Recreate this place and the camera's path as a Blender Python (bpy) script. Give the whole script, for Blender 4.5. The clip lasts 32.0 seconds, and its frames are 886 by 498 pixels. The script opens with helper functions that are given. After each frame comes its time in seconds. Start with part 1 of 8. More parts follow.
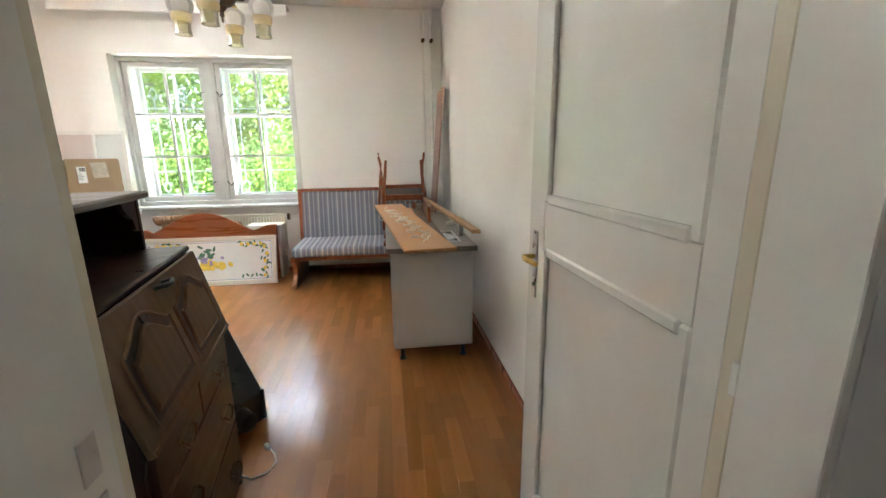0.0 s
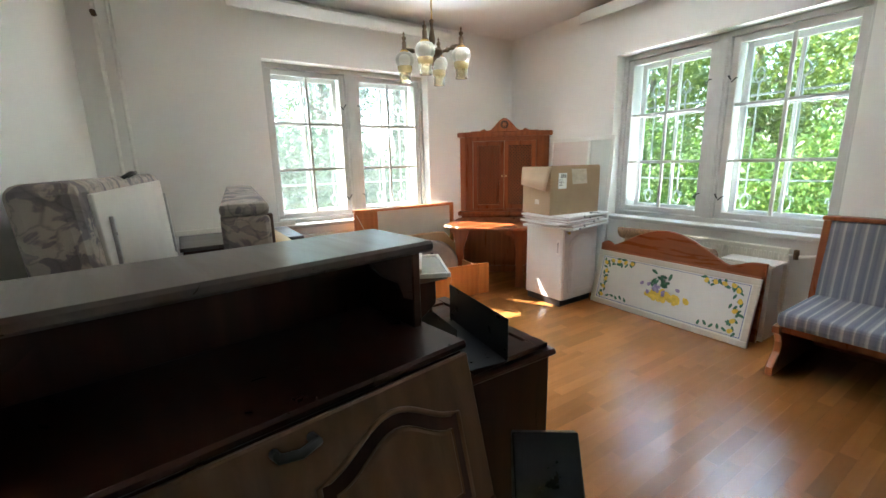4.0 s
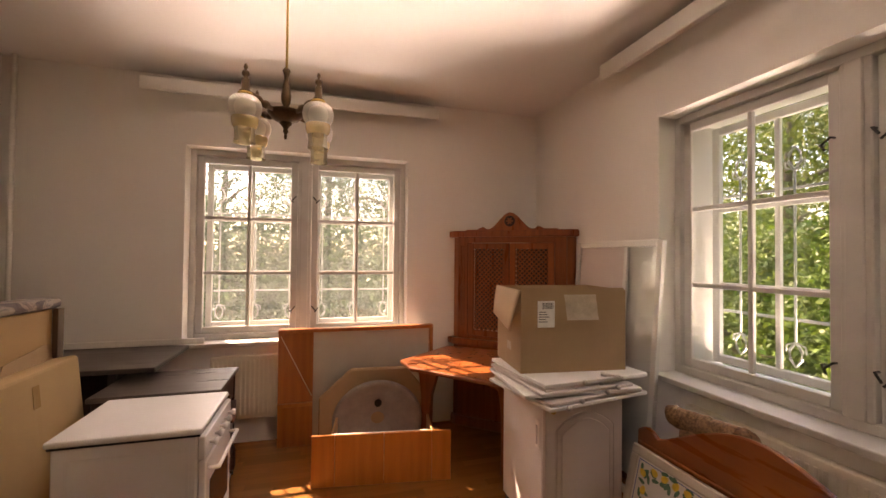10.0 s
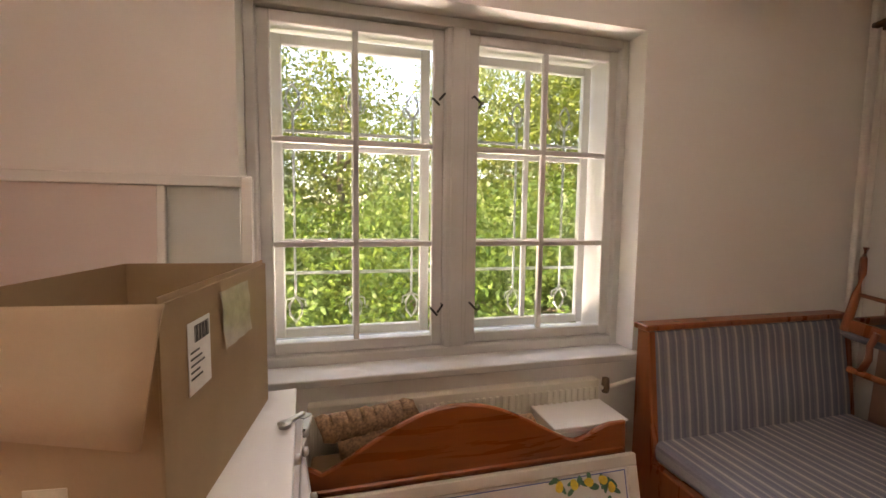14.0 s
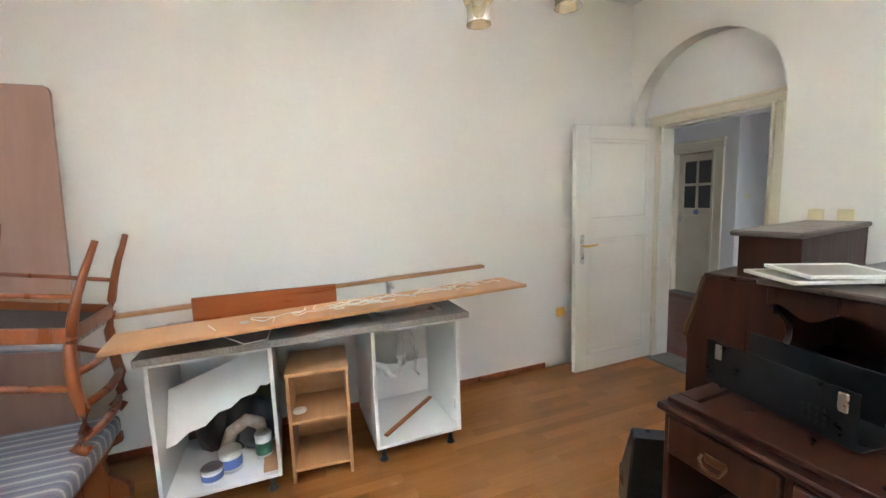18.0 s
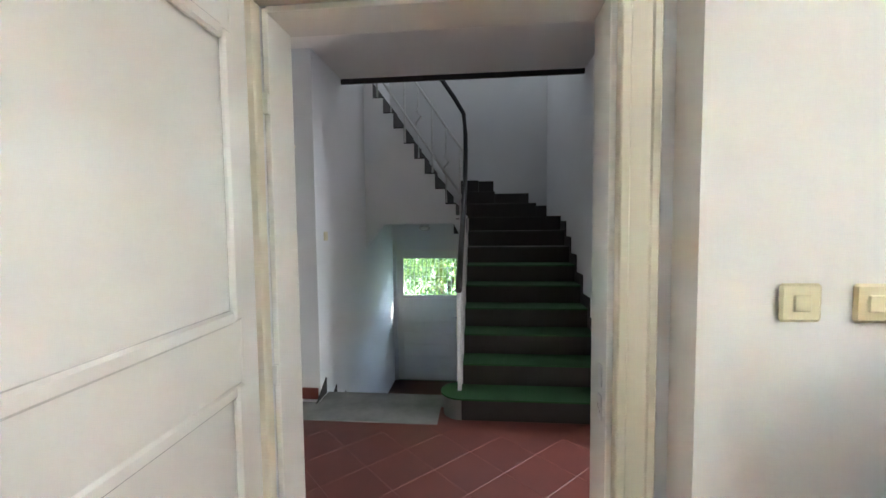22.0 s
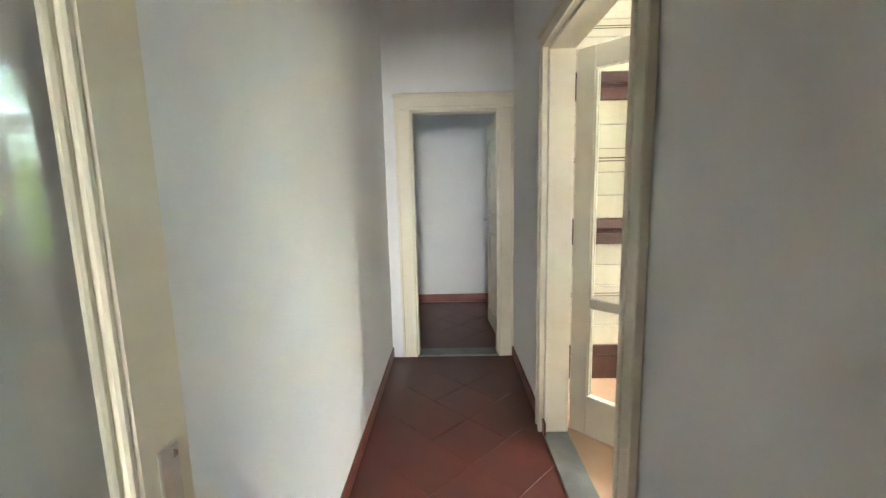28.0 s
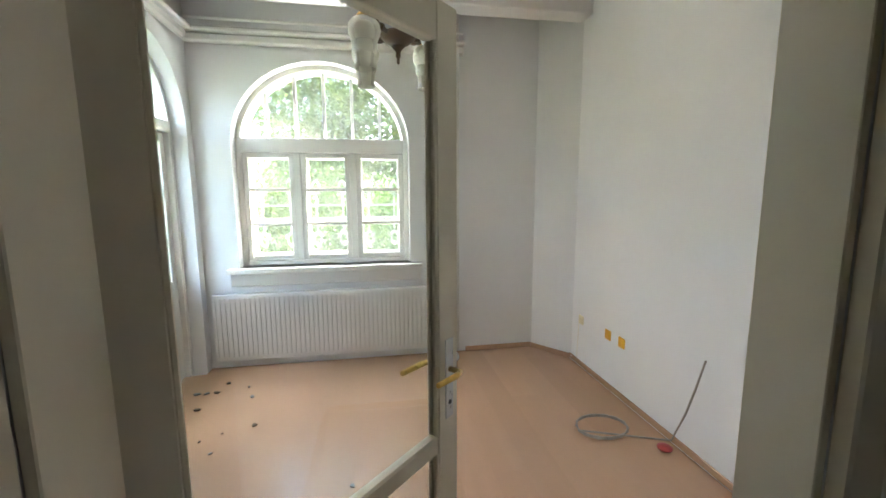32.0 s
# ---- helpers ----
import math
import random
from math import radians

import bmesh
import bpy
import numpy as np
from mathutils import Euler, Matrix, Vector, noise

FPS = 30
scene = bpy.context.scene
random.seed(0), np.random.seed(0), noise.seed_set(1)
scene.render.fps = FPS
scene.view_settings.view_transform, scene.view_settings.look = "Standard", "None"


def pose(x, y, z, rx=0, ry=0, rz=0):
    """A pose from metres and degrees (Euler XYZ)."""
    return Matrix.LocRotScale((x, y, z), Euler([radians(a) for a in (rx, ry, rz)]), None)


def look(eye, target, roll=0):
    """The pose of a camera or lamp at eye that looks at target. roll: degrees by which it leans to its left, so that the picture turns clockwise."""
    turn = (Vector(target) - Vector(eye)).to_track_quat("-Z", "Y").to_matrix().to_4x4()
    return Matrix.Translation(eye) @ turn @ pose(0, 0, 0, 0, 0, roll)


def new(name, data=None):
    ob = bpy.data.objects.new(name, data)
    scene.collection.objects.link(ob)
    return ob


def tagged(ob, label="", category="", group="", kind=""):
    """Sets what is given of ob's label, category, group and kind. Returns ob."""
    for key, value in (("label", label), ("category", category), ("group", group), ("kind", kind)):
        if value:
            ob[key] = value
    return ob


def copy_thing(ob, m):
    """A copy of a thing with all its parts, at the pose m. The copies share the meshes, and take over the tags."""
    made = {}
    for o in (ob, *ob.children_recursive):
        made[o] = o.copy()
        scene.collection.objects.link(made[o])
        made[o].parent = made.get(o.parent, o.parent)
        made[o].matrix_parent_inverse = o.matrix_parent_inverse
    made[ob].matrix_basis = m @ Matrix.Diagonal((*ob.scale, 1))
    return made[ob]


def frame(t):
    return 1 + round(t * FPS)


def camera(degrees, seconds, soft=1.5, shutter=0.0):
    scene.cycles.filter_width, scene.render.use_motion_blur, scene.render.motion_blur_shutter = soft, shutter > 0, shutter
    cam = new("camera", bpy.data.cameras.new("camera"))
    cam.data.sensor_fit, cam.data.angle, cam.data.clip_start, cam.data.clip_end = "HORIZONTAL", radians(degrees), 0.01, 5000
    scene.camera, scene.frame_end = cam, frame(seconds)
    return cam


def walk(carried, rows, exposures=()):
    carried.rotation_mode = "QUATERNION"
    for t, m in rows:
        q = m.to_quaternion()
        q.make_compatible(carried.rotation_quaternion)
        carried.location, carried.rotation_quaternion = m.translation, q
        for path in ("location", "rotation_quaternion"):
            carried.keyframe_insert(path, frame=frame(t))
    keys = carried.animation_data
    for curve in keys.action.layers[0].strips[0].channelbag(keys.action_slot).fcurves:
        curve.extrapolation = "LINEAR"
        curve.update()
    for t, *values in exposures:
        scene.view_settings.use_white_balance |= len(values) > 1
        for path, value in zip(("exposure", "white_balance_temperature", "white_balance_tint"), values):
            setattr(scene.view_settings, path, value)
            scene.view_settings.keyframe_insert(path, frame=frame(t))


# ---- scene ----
cam = camera(94.87, 32.0)
PATH = [
    (0.0, pose(0.302, -0.186, 1.430, 76.96, 0.69, -7.92)),
    (0.5, pose(0.351, -0.071, 1.426, 77.37, 1.10, 6.55)),
    (1.0, pose(0.414, 0.010, 1.437, 77.93, 1.61, 17.20)),
    (1.5, pose(0.405, 0.075, 1.458, 77.50, 1.59, 25.03)),
    (2.0, pose(0.399, 0.148, 1.448, 76.69, 1.66, 32.29)),
    (2.5, pose(0.421, 0.284, 1.446, 76.28, 1.02, 38.05)),
    (4.5, pose(0.121, 1.296, 1.500, 79.16, 1.53, 65.92)),
    (5.0, pose(0.013, 1.620, 1.485, 80.27, 1.56, 76.40)),
    (5.5, pose(-0.136, 1.928, 1.464, 80.71, 1.88, 87.98)),
    (6.0, pose(-0.221, 2.287, 1.458, 80.40, 2.16, 99.36)),
    (6.5, pose(-0.281, 2.580, 1.472, 80.64, 1.34, 106.63)),
    (7.0, pose(-0.358, 2.810, 1.486, 83.03, 0.65, 108.14)),
    (7.5, pose(-0.373, 2.965, 1.531, 85.59, 0.16, 106.88)),
    (8.0, pose(-0.363, 3.011, 1.582, 88.34, -0.25, 104.02)),
    (8.5, pose(-0.352, 3.002, 1.613, 90.02, -0.45, 99.81)),
    (9.0, pose(-0.336, 2.992, 1.610, 90.65, -0.40, 92.53)),
    (9.5, pose(-0.393, 3.033, 1.613, 91.25, -0.50, 83.03)),
    (10.0, pose(-0.472, 2.969, 1.609, 91.11, -0.59, 73.93)),
    (10.5, pose(-0.611, 2.897, 1.583, 90.70, -0.56, 64.62)),
    (11.0, pose(-0.900, 2.897, 1.581, 89.71, -0.44, 54.09)),
    (11.5, pose(-1.206, 2.924, 1.561, 89.40, -0.60, 43.94)),
    (12.0, pose(-1.510, 2.984, 1.567, 88.84, -0.70, 33.81)),
    (12.5, pose(-1.721, 3.134, 1.563, 88.43, -0.72, 22.72)),
    (13.0, pose(-1.912, 3.242, 1.570, 87.70, -0.71, 10.92)),
    (13.5, pose(-2.105, 3.205, 1.602, 86.18, -0.64, -1.24)),
    (15.5, pose(-2.605, 3.407, 1.470, 84.06, -0.41, -53.56)),
    (16.0, pose(-2.644, 3.412, 1.460, 83.34, -0.01, -65.38)),
    (16.5, pose(-2.584, 3.395, 1.454, 82.73, 0.49, -76.62)),
    (17.0, pose(-2.385, 3.357, 1.480, 82.38, 1.06, -87.29)),
    (17.5, pose(-2.146, 3.346, 1.492, 82.46, 1.48, -99.21)),
    (18.0, pose(-1.836, 3.385, 1.505, 82.87, 1.98, -111.53)),
    (18.5, pose(-1.498, 3.273, 1.514, 82.23, 1.24, -124.35)),
    (19.0, pose(-1.222, 3.056, 1.532, 83.77, 1.57, -136.67)),
    (19.5, pose(-0.861, 2.812, 1.547, 84.55, 0.03, -146.25)),
    (20.0, pose(-0.547, 2.642, 1.527, 85.27, 0.20, -156.48)),
    (20.5, pose(-0.283, 2.346, 1.518, 84.92, -0.01, -163.30)),
    (21.0, pose(-0.030, 2.009, 1.505, 85.43, -0.04, -168.65)),
    (21.5, pose(0.132, 1.665, 1.497, 86.14, 0.11, -172.71)),
    (22.0, pose(0.262, 1.315, 1.493, 86.54, 0.63, -174.63)),
    (22.5, pose(0.368, 0.988, 1.490, 86.87, 0.59, -175.04)),
    (23.0, pose(0.364, 0.640, 1.507, 87.33, 0.69, -170.88)),
    (23.5, pose(0.440, 0.389, 1.492, 86.51, 0.67, -164.51)),
    (24.0, pose(0.627, 0.128, 1.442, 86.11, 0.91, -154.43)),
    (24.5, pose(0.776, -0.177, 1.445, 85.14, 0.67, -136.36)),
    (25.0, pose(1.027, -0.374, 1.448, 84.28, 0.62, -118.98)),
    (25.5, pose(1.343, -0.458, 1.451, 83.49, 1.47, -104.62)),
    (27.5, look((2.869, -0.716, 1.367), (4.855, -0.646, 1.141), -1.5)),
    (28.0, look((3.307, -0.770, 1.378), (5.286, -0.740, 1.094), -1.3)),
    (28.5, look((3.674, -0.758, 1.396), (5.639, -0.971, 1.091), -0.9)),
    (29.0, look((4.049, -0.780, 1.396), (5.934, -1.366, 1.076), -1.0)),
    (29.5, look((4.388, -0.790, 1.404), (6.052, -1.833, 1.037), -1.4)),
    (30.0, pose(4.712, -0.813, 1.442, 77.90, 1.49, -142.07)),
    (30.5, pose(4.835, -0.904, 1.464, 79.22, 1.46, -157.89)),
    (31.0, pose(4.984, -0.919, 1.478, 79.38, 1.23, -171.57)),
    (31.5, pose(5.077, -0.883, 1.511, 80.17, 0.59, -182.82)),
    (32.0, pose(5.103, -0.839, 1.546, 82.13, 0.31, -189.73)),
]
walk(cam, PATH, [(0.0, 4.75, 6500, 10), (2.5, 4.7, 6500, 10), (5.0, 3.75, 5800, 4), (7.0, 4.0, 5700, 4), (8.0, 3.6, 8300, 28), (9.0, 3.35, 9300, 35), (10.0, 3.0, 10200, 38), (12.0, 2.8, 11200, 37), (13.5, 3.0, 10000, 36), (15.5, 3.75, 7100, 14), (16.0, 4.0, 7200, 15), (17.0, 4.65, 6800, 12), (18.0, 5.0, 6200, 11), (19.0, 5.15, 6100, 11), (21.0, 5.3, 6100, 12), (22.0, 5.55, 6100, 12), (23.0, 5.85, 6600, 13), (24.0, 6.3, 7300, 10), (25.0, 6.2, 7200, 12), (26.5, 6.6, 7100, 12), (27.5, 7.1, 6900, 12), (28.0, 7.2, 6900, 12), (29.0, 6.35, 6900, 12), (30.0, 5.4, 6800, 12), (31.0, 5.0, 6600, 14), (32.0, 4.85, 6900, 16)])

# world, sun and exposure
world = bpy.data.worlds.new("sky")
scene.world = world
world.use_nodes = True
wn = world.node_tree.nodes
wn.clear()
sky = wn.new("ShaderNodeTexSky")
sky.sky_type = "NISHITA"
sky.sun_disc = False
sky.sun_elevation = radians(44)
sky.sun_rotation = radians(242)
sky_bg = wn.new("ShaderNodeBackground")
sky_bg.inputs["Strength"].default_value = 0.15
sky_out = wn.new("ShaderNodeOutputWorld")
world.node_tree.links.new(sky.outputs[0], sky_bg.inputs[0])
world.node_tree.links.new(sky_bg.outputs[0], sky_out.inputs[0])

sun = new("sun", bpy.data.lights.new("sun", "SUN"))
sun.data.energy = 2.6
sun.data.angle = radians(0.6)
sun.data.color = (1.0, 0.93, 0.82)
sun.matrix_world = look((-9.1, -4.9, 10), (0, 0, 0))


# unseen area lamps: high ones stand in for sky, low ones are fill
def area_lamp(name, eye, target, w, h, watts, tint=(0.93, 0.97, 1.0), spread=180):
    lamp = new(name, bpy.data.lights.new(name, "AREA"))
    lamp.data.shape = "RECTANGLE"
    lamp.data.size, lamp.data.size_y = w, h
    lamp.data.energy = watts
    lamp.data.color = tint
    lamp.data.spread = radians(spread)
    lamp.matrix_world = look(eye, target)
    return lamp


DAY = (0.93, 0.97, 1.0)
area_lamp("sky_north", (-1.70, 8.9, 5.1), (-1.70, 3.4, 3.6), 5.0, 1.6, 8, DAY, 75)
# fill lamp added below the sill, aimed up to brighten the room
area_lamp("sky_north_low", (-1.70, 7.8, -0.75), (-1.70, 3.2, 0.75), 6.0, 1.2, 190, DAY, 75)
area_lamp("sky_west", (-8.2, 2.78, 5.1), (-2.6, 2.78, 3.6), 5.0, 1.6, 42, DAY, 75)
# west fill lamp, added below the sill line in the same way
area_lamp("sky_west_low", (-7.0, 2.78, -0.75), (-2.4, 2.78, 0.75), 6.0, 1.2, 85, DAY, 75)
# fill lamp in an unseen opening, added to light the hall
area_lamp("sky_side_room", (-3.45, -0.75, 1.6), (-0.8, -0.95, 1.3), 1.2, 1.3, 4.0)
area_lamp("sky_sunroom", (5.5, -5.85, 3.35), (5.3, -2.9, 0.9), 1.9, 1.0, 11)
# sunroom fill lamp, added below the window and out of view
area_lamp("sky_sunroom_low", (5.5, -6.9, -0.55), (5.3, -2.9, 0.75), 3.0, 0.9, 22, DAY, 80)
area_lamp("sky_garden_door", (7.75, -3.97, 3.2), (5.2, -3.3, 0.7), 1.2, 1.0, 4)
area_lamp("sky_cellar", (1.06, -6.0, 1.6), (1.06, -4.6, 0.4), 1.0, 0.6, 0.15, (0.35, 0.75, 1.0))
# fill lamp added high in the stairwell, in an invented opening
area_lamp("sky_stair_window", (0.20, -4.95, 4.90), (0.75, -3.0, 2.6), 0.38, 0.38, 0.35)

# ---------------------------------------------------------------- mesh helpers
def bm_new():
    return bmesh.new()


def box(bm, x0, x1, y0, y1, z0, z1, bev=0.0, m=None, seg=1):
    """A box, with its edges rounded by bev."""
    made = bmesh.ops.create_cube(bm, size=1.0)["verts"]
    s = Matrix.Diagonal((abs(x1 - x0), abs(y1 - y0), abs(z1 - z0), 1))
    mm = Matrix.Translation(((x0 + x1) / 2, (y0 + y1) / 2, (z0 + z1) / 2)) @ s
    for v in made:
        v.co = mm @ v.co
    if bev > 0:
        edges = list({e for v in made for e in v.link_edges})
        out = bmesh.ops.bevel(bm, geom=edges, offset=bev, segments=seg, profile=0.5, affect="EDGES")
        made = list({v for f in out["faces"] for v in f.verts} | {v for v in made if v.is_valid})
    if m is not None:
        for v in made:
            v.co = m @ v.co
    return made


def prism(bm, poly, h, m=None, bev=0.0):
    """A flat outline in xy, raised by h along z, then moved by m."""
    vs = [bm.verts.new((p[0], p[1], 0)) for p in poly]
    top = [bm.verts.new((p[0], p[1], h)) for p in poly]
    n = len(poly)
    faces = [bm.faces.new(vs[::-1]), bm.faces.new(top)]
    for i in range(n):
        j = (i + 1) % n
        faces.append(bm.faces.new((vs[i], vs[j], top[j], top[i])))
    made = vs + top
    bmesh.ops.recalc_face_normals(bm, faces=faces)
    if bev > 0:
        edges = list({e for f in faces[:2] for e in f.edges})
        out = bmesh.ops.bevel(bm, geom=edges, offset=bev, segments=1, profile=0.5, affect="EDGES")
        made = list({v for f in out["faces"] for v in f.verts} | {v for v in made if v.is_valid})
    if m is not None:
        for v in made:
            v.co = m @ v.co
    return made


def tube(bm, pts, r, seg=8, close=False):
    """A round bar along pts; r may be a list of radii."""
    pts = [Vector(p) for p in pts]
    n = len(pts)
    rs = r if isinstance(r, (list, tuple)) else [r] * n
    rings = []
    up = Vector((0, 0, 1))
    for i, p in enumerate(pts):
        d = (pts[min(i + 1, n - 1)] - pts[max(i - 1, 0)]).normalized()
        a = d.cross(up)
        if a.length < 0.05:
            a = d.cross(Vector((1, 0, 0)))
        a.normalize()
        b = d.cross(a).normalized()
        rings.append([bm.verts.new(p + rs[i] * (math.cos(2 * math.pi * k / seg) * a + math.sin(2 * math.pi * k / seg) * b)) for k in range(seg)])
    for i in range(n - 1):
        for k in range(seg):
            j = (k + 1) % seg
            f = bm.faces.new((rings[i][k], rings[i][j], rings[i + 1][j], rings[i + 1][k]))
            f.smooth = True
    bm.faces.new(rings[0][::-1])
    bm.faces.new(rings[-1])
    return [v for ring in rings for v in ring]


def lathe(bm, prof, seg=20, at=(0, 0, 0), m=None):
    """A turned shape from (radius, z) pairs."""
    rings = []
    for r, z in prof:
        r = max(r, 0.0004)
        rings.append([bm.verts.new((at[0] + r * math.cos(2 * math.pi * k / seg), at[1] + r * math.sin(2 * math.pi * k / seg), at[2] + z)) for k in range(seg)])
    for i in range(len(rings) - 1):
        for k in range(seg):
            j = (k + 1) % seg
            f = bm.faces.new((rings[i][k], rings[i][j], rings[i + 1][j], rings[i + 1][k]))
            f.smooth = True
    made = [v for ring in rings for v in ring]
    if m is not None:
        for v in made:
            v.co = m @ v.co
    return made


def sheet(bm, grid, thick=None):
    """A surface through a grid of points, smooth."""
    rows = [[bm.verts.new(p) for p in r] for r in grid]
    for i in range(len(rows) - 1):
        for j in range(len(rows[0]) - 1):
            f = bm.faces.new((rows[i][j], rows[i][j + 1], rows[i + 1][j + 1], rows[i + 1][j]))
            f.smooth = True
    return rows


def mesh_of(bm, name):
    me = bpy.data.meshes.new(name)
    bm.normal_update()
    bm.to_mesh(me)
    bm.free()
    return me


def part(name, bm, material, parent=None, label="", m=None):
    """One bmesh as one mesh object, under a thing or a part."""
    me = mesh_of(bm, name)
    me.materials.append(material)
    ob = new(name, me)
    if parent is not None:
        ob.parent = parent
    if m is not None:
        ob.matrix_basis = m
    if label:
        tagged(ob, label)
    return ob


def thing(name, m, label, category, group="", kind=""):
    ob = new(name)
    ob.empty_display_size = 0.1
    ob.matrix_basis = m
    return tagged(ob, label, category, group, kind)


def struct(name, bm, material, label, category):
    ob = part(name, bm, material)
    return tagged(ob, label, category, "", "structure")


def pbox(name, parent, material, dims, bev=0.003, label="", m=None):
    bm = bm_new()
    box(bm, *dims, bev=bev)
    return part(name, bm, material, parent, label, m)


def slab(bm, a0, a1, z0, z1, t0, t1, holes=(), axis="x"):
    """A wall along an axis with openings (a0, a1, z0, z1, rise): rise is the height of a round arch above z1."""
    cuts = {a0, a1}
    for h in holes:
        rise = h[4] if len(h) > 4 else 0
        n = 18 if rise else 1
        for k in range(n + 1):
            cuts.add(h[0] + (h[1] - h[0]) * (0.5 - 0.5 * math.cos(math.pi * k / n)) if rise else h[0] + (h[1] - h[0]) * k / n)
    cuts = sorted(c for c in cuts if a0 - 1e-6 <= c <= a1 + 1e-6)

    def top(h, a):
        rise = h[4] if len(h) > 4 else 0
        if not rise:
            return h[3]
        u = (a - (h[0] + h[1]) / 2) / ((h[1] - h[0]) / 2)
        return h[3] + rise * math.sqrt(max(0.0, 1 - u * u))

    def solid(al, ar):
        """The uncut stretches of the strip, as (z low left, z low right, z high left, z high right)."""
        mid = (al + ar) / 2
        inside = sorted((h for h in holes if h[0] < mid < h[1]), key=lambda h: h[2])
        out, lo = [], (z0, z0)
        for h in inside:
            if h[2] > lo[0] + 1e-6:
                out.append((lo[0], lo[1], h[2], h[2]))
            lo = (top(h, al), top(h, ar))
        if z1 > max(lo) + 1e-6:
            out.append((lo[0], lo[1], z1, z1))
        return out

    def pt(a, t, z):
        return (a, t, z) if axis == "x" else (t, a, z)

    cache = {}

    def vert(a, t, z):
        k = (round(a, 5), round(t, 5), round(z, 5))
        if k not in cache:
            cache[k] = bm.verts.new(pt(a, t, z))
        return cache[k]

    def face(*vs):
        vs = list(dict.fromkeys(vs))
        if len(vs) > 2:
            try:
                bm.faces.new(vs)
            except ValueError:
                pass
    strips = [(cuts[i], cuts[i + 1], solid(cuts[i], cuts[i + 1])) for i in range(len(cuts) - 1)]
    levels = sorted({z0, z1} | {h[2] for h in holes} | {h[3] for h in holes if len(h) < 5 or not h[4]})
    for al, ar, parts_ in strips:
        for ll, lr, hl, hr in parts_:
            mids = [z for z in levels if max(ll, lr) + 1e-5 < z < min(hl, hr) - 1e-5]
            left = [ll] + mids + [hl]
            right = [lr] + mids + [hr]
            for k in range(len(left) - 1):
                for t in (t0, t1):
                    face(vert(al, t, left[k]), vert(ar, t, right[k]), vert(ar, t, right[k + 1]), vert(al, t, left[k + 1]))
            face(vert(al, t0, ll), vert(ar, t0, lr), vert(ar, t1, lr), vert(al, t1, ll))
            face(vert(al, t0, hl), vert(ar, t0, hr), vert(ar, t1, hr), vert(al, t1, hl))
    # upright faces at the ends and in the openings
    for i, c in enumerate(cuts):
        lft = strips[i - 1][2] if i > 0 else []
        rgt = strips[i][2] if i < len(strips) else []
        zs = sorted({z0, z1} | set(levels) | {q[1] for q in lft} | {q[3] for q in lft} | {q[0] for q in rgt} | {q[2] for q in rgt})
        for k in range(len(zs) - 1):
            zm = (zs[k] + zs[k + 1]) / 2
            inl = any(q[1] < zm < q[3] for q in lft)
            inr = any(q[0] < zm < q[2] for q in rgt)
            if inl != inr:
                face(vert(c, t0, zs[k]), vert(c, t1, zs[k]), vert(c, t1, zs[k + 1]), vert(c, t0, zs[k + 1]))
    bmesh.ops.recalc_face_normals(bm, faces=bm.faces[:])

# ---------------------------------------------------------------- materials
def nodes(name):
    mat = bpy.data.materials.new(name)
    mat.use_nodes = True
    nt = mat.node_tree
    return mat, nt, nt.nodes["Principled BSDF"]


def link(nt, a, b):
    nt.links.new(a, b)


def coords(nt, scale=(1, 1, 1), rnd=0.0, gen="Object"):
    tc = nt.nodes.new("ShaderNodeTexCoord")
    mp = nt.nodes.new("ShaderNodeMapping")
    mp.inputs["Scale"].default_value = scale
    link(nt, tc.outputs[gen], mp.inputs["Vector"])
    if rnd:
        oi = nt.nodes.new("ShaderNodeObjectInfo")
        mul = nt.nodes.new("ShaderNodeMath")
        mul.operation = "MULTIPLY"
        mul.inputs[1].default_value = rnd
        link(nt, oi.outputs["Random"], mul.inputs[0])
        link(nt, mul.outputs[0], mp.inputs["Location"])
    return mp.outputs[0]


def noise_tex(nt, vec, scale, detail=4, rough=0.55, dist=0.0):
    n = nt.nodes.new("ShaderNodeTexNoise")
    n.inputs["Scale"].default_value = scale
    n.inputs["Detail"].default_value = detail
    n.inputs["Roughness"].default_value = rough
    n.inputs["Distortion"].default_value = dist
    link(nt, vec, n.inputs["Vector"])
    return n.outputs["Fac"]


def ramp(nt, fac, stops):
    r = nt.nodes.new("ShaderNodeValToRGB")
    el = r.color_ramp.elements
    while len(el) < len(stops):
        el.new(0.5)
    for e, (p, c) in zip(el, stops):
        e.position = p
        e.color = (*c, 1) if len(c) == 3 else c
    link(nt, fac, r.inputs[0])
    return r.outputs[0]


def mixc(nt, a, b, fac, mode="MIX"):
    mx = nt.nodes.new("ShaderNodeMix")
    mx.data_type, mx.blend_type = "RGBA", mode
    for sock, v in ((mx.inputs[6], a), (mx.inputs[7], b), (mx.inputs[0], fac)):
        if isinstance(v, (tuple, list)):
            sock.default_value = (*v, 1)
        elif isinstance(v, (int, float)):
            sock.default_value = v
        else:
            link(nt, v, sock)
    return mx.outputs[2]


def bump(nt, bsdf, fac, strength, dist=0.01):
    b = nt.nodes.new("ShaderNodeBump")
    b.inputs["Strength"].default_value = strength
    b.inputs["Distance"].default_value = dist
    link(nt, fac, b.inputs["Height"])
    link(nt, b.outputs[0], bsdf.inputs["Normal"])


def mat_paint(name, col, col2, rough=0.6, big=0.7, fine=60, bs=0.15, dirt=None):
    """Painted plaster or lacquer with faint stains and grain."""
    mat, nt, bsdf = nodes(name)
    v = coords(nt)
    n1 = noise_tex(nt, v, big, 5, 0.6)
    c = ramp(nt, n1, [(0.3, col2), (0.7, col)])
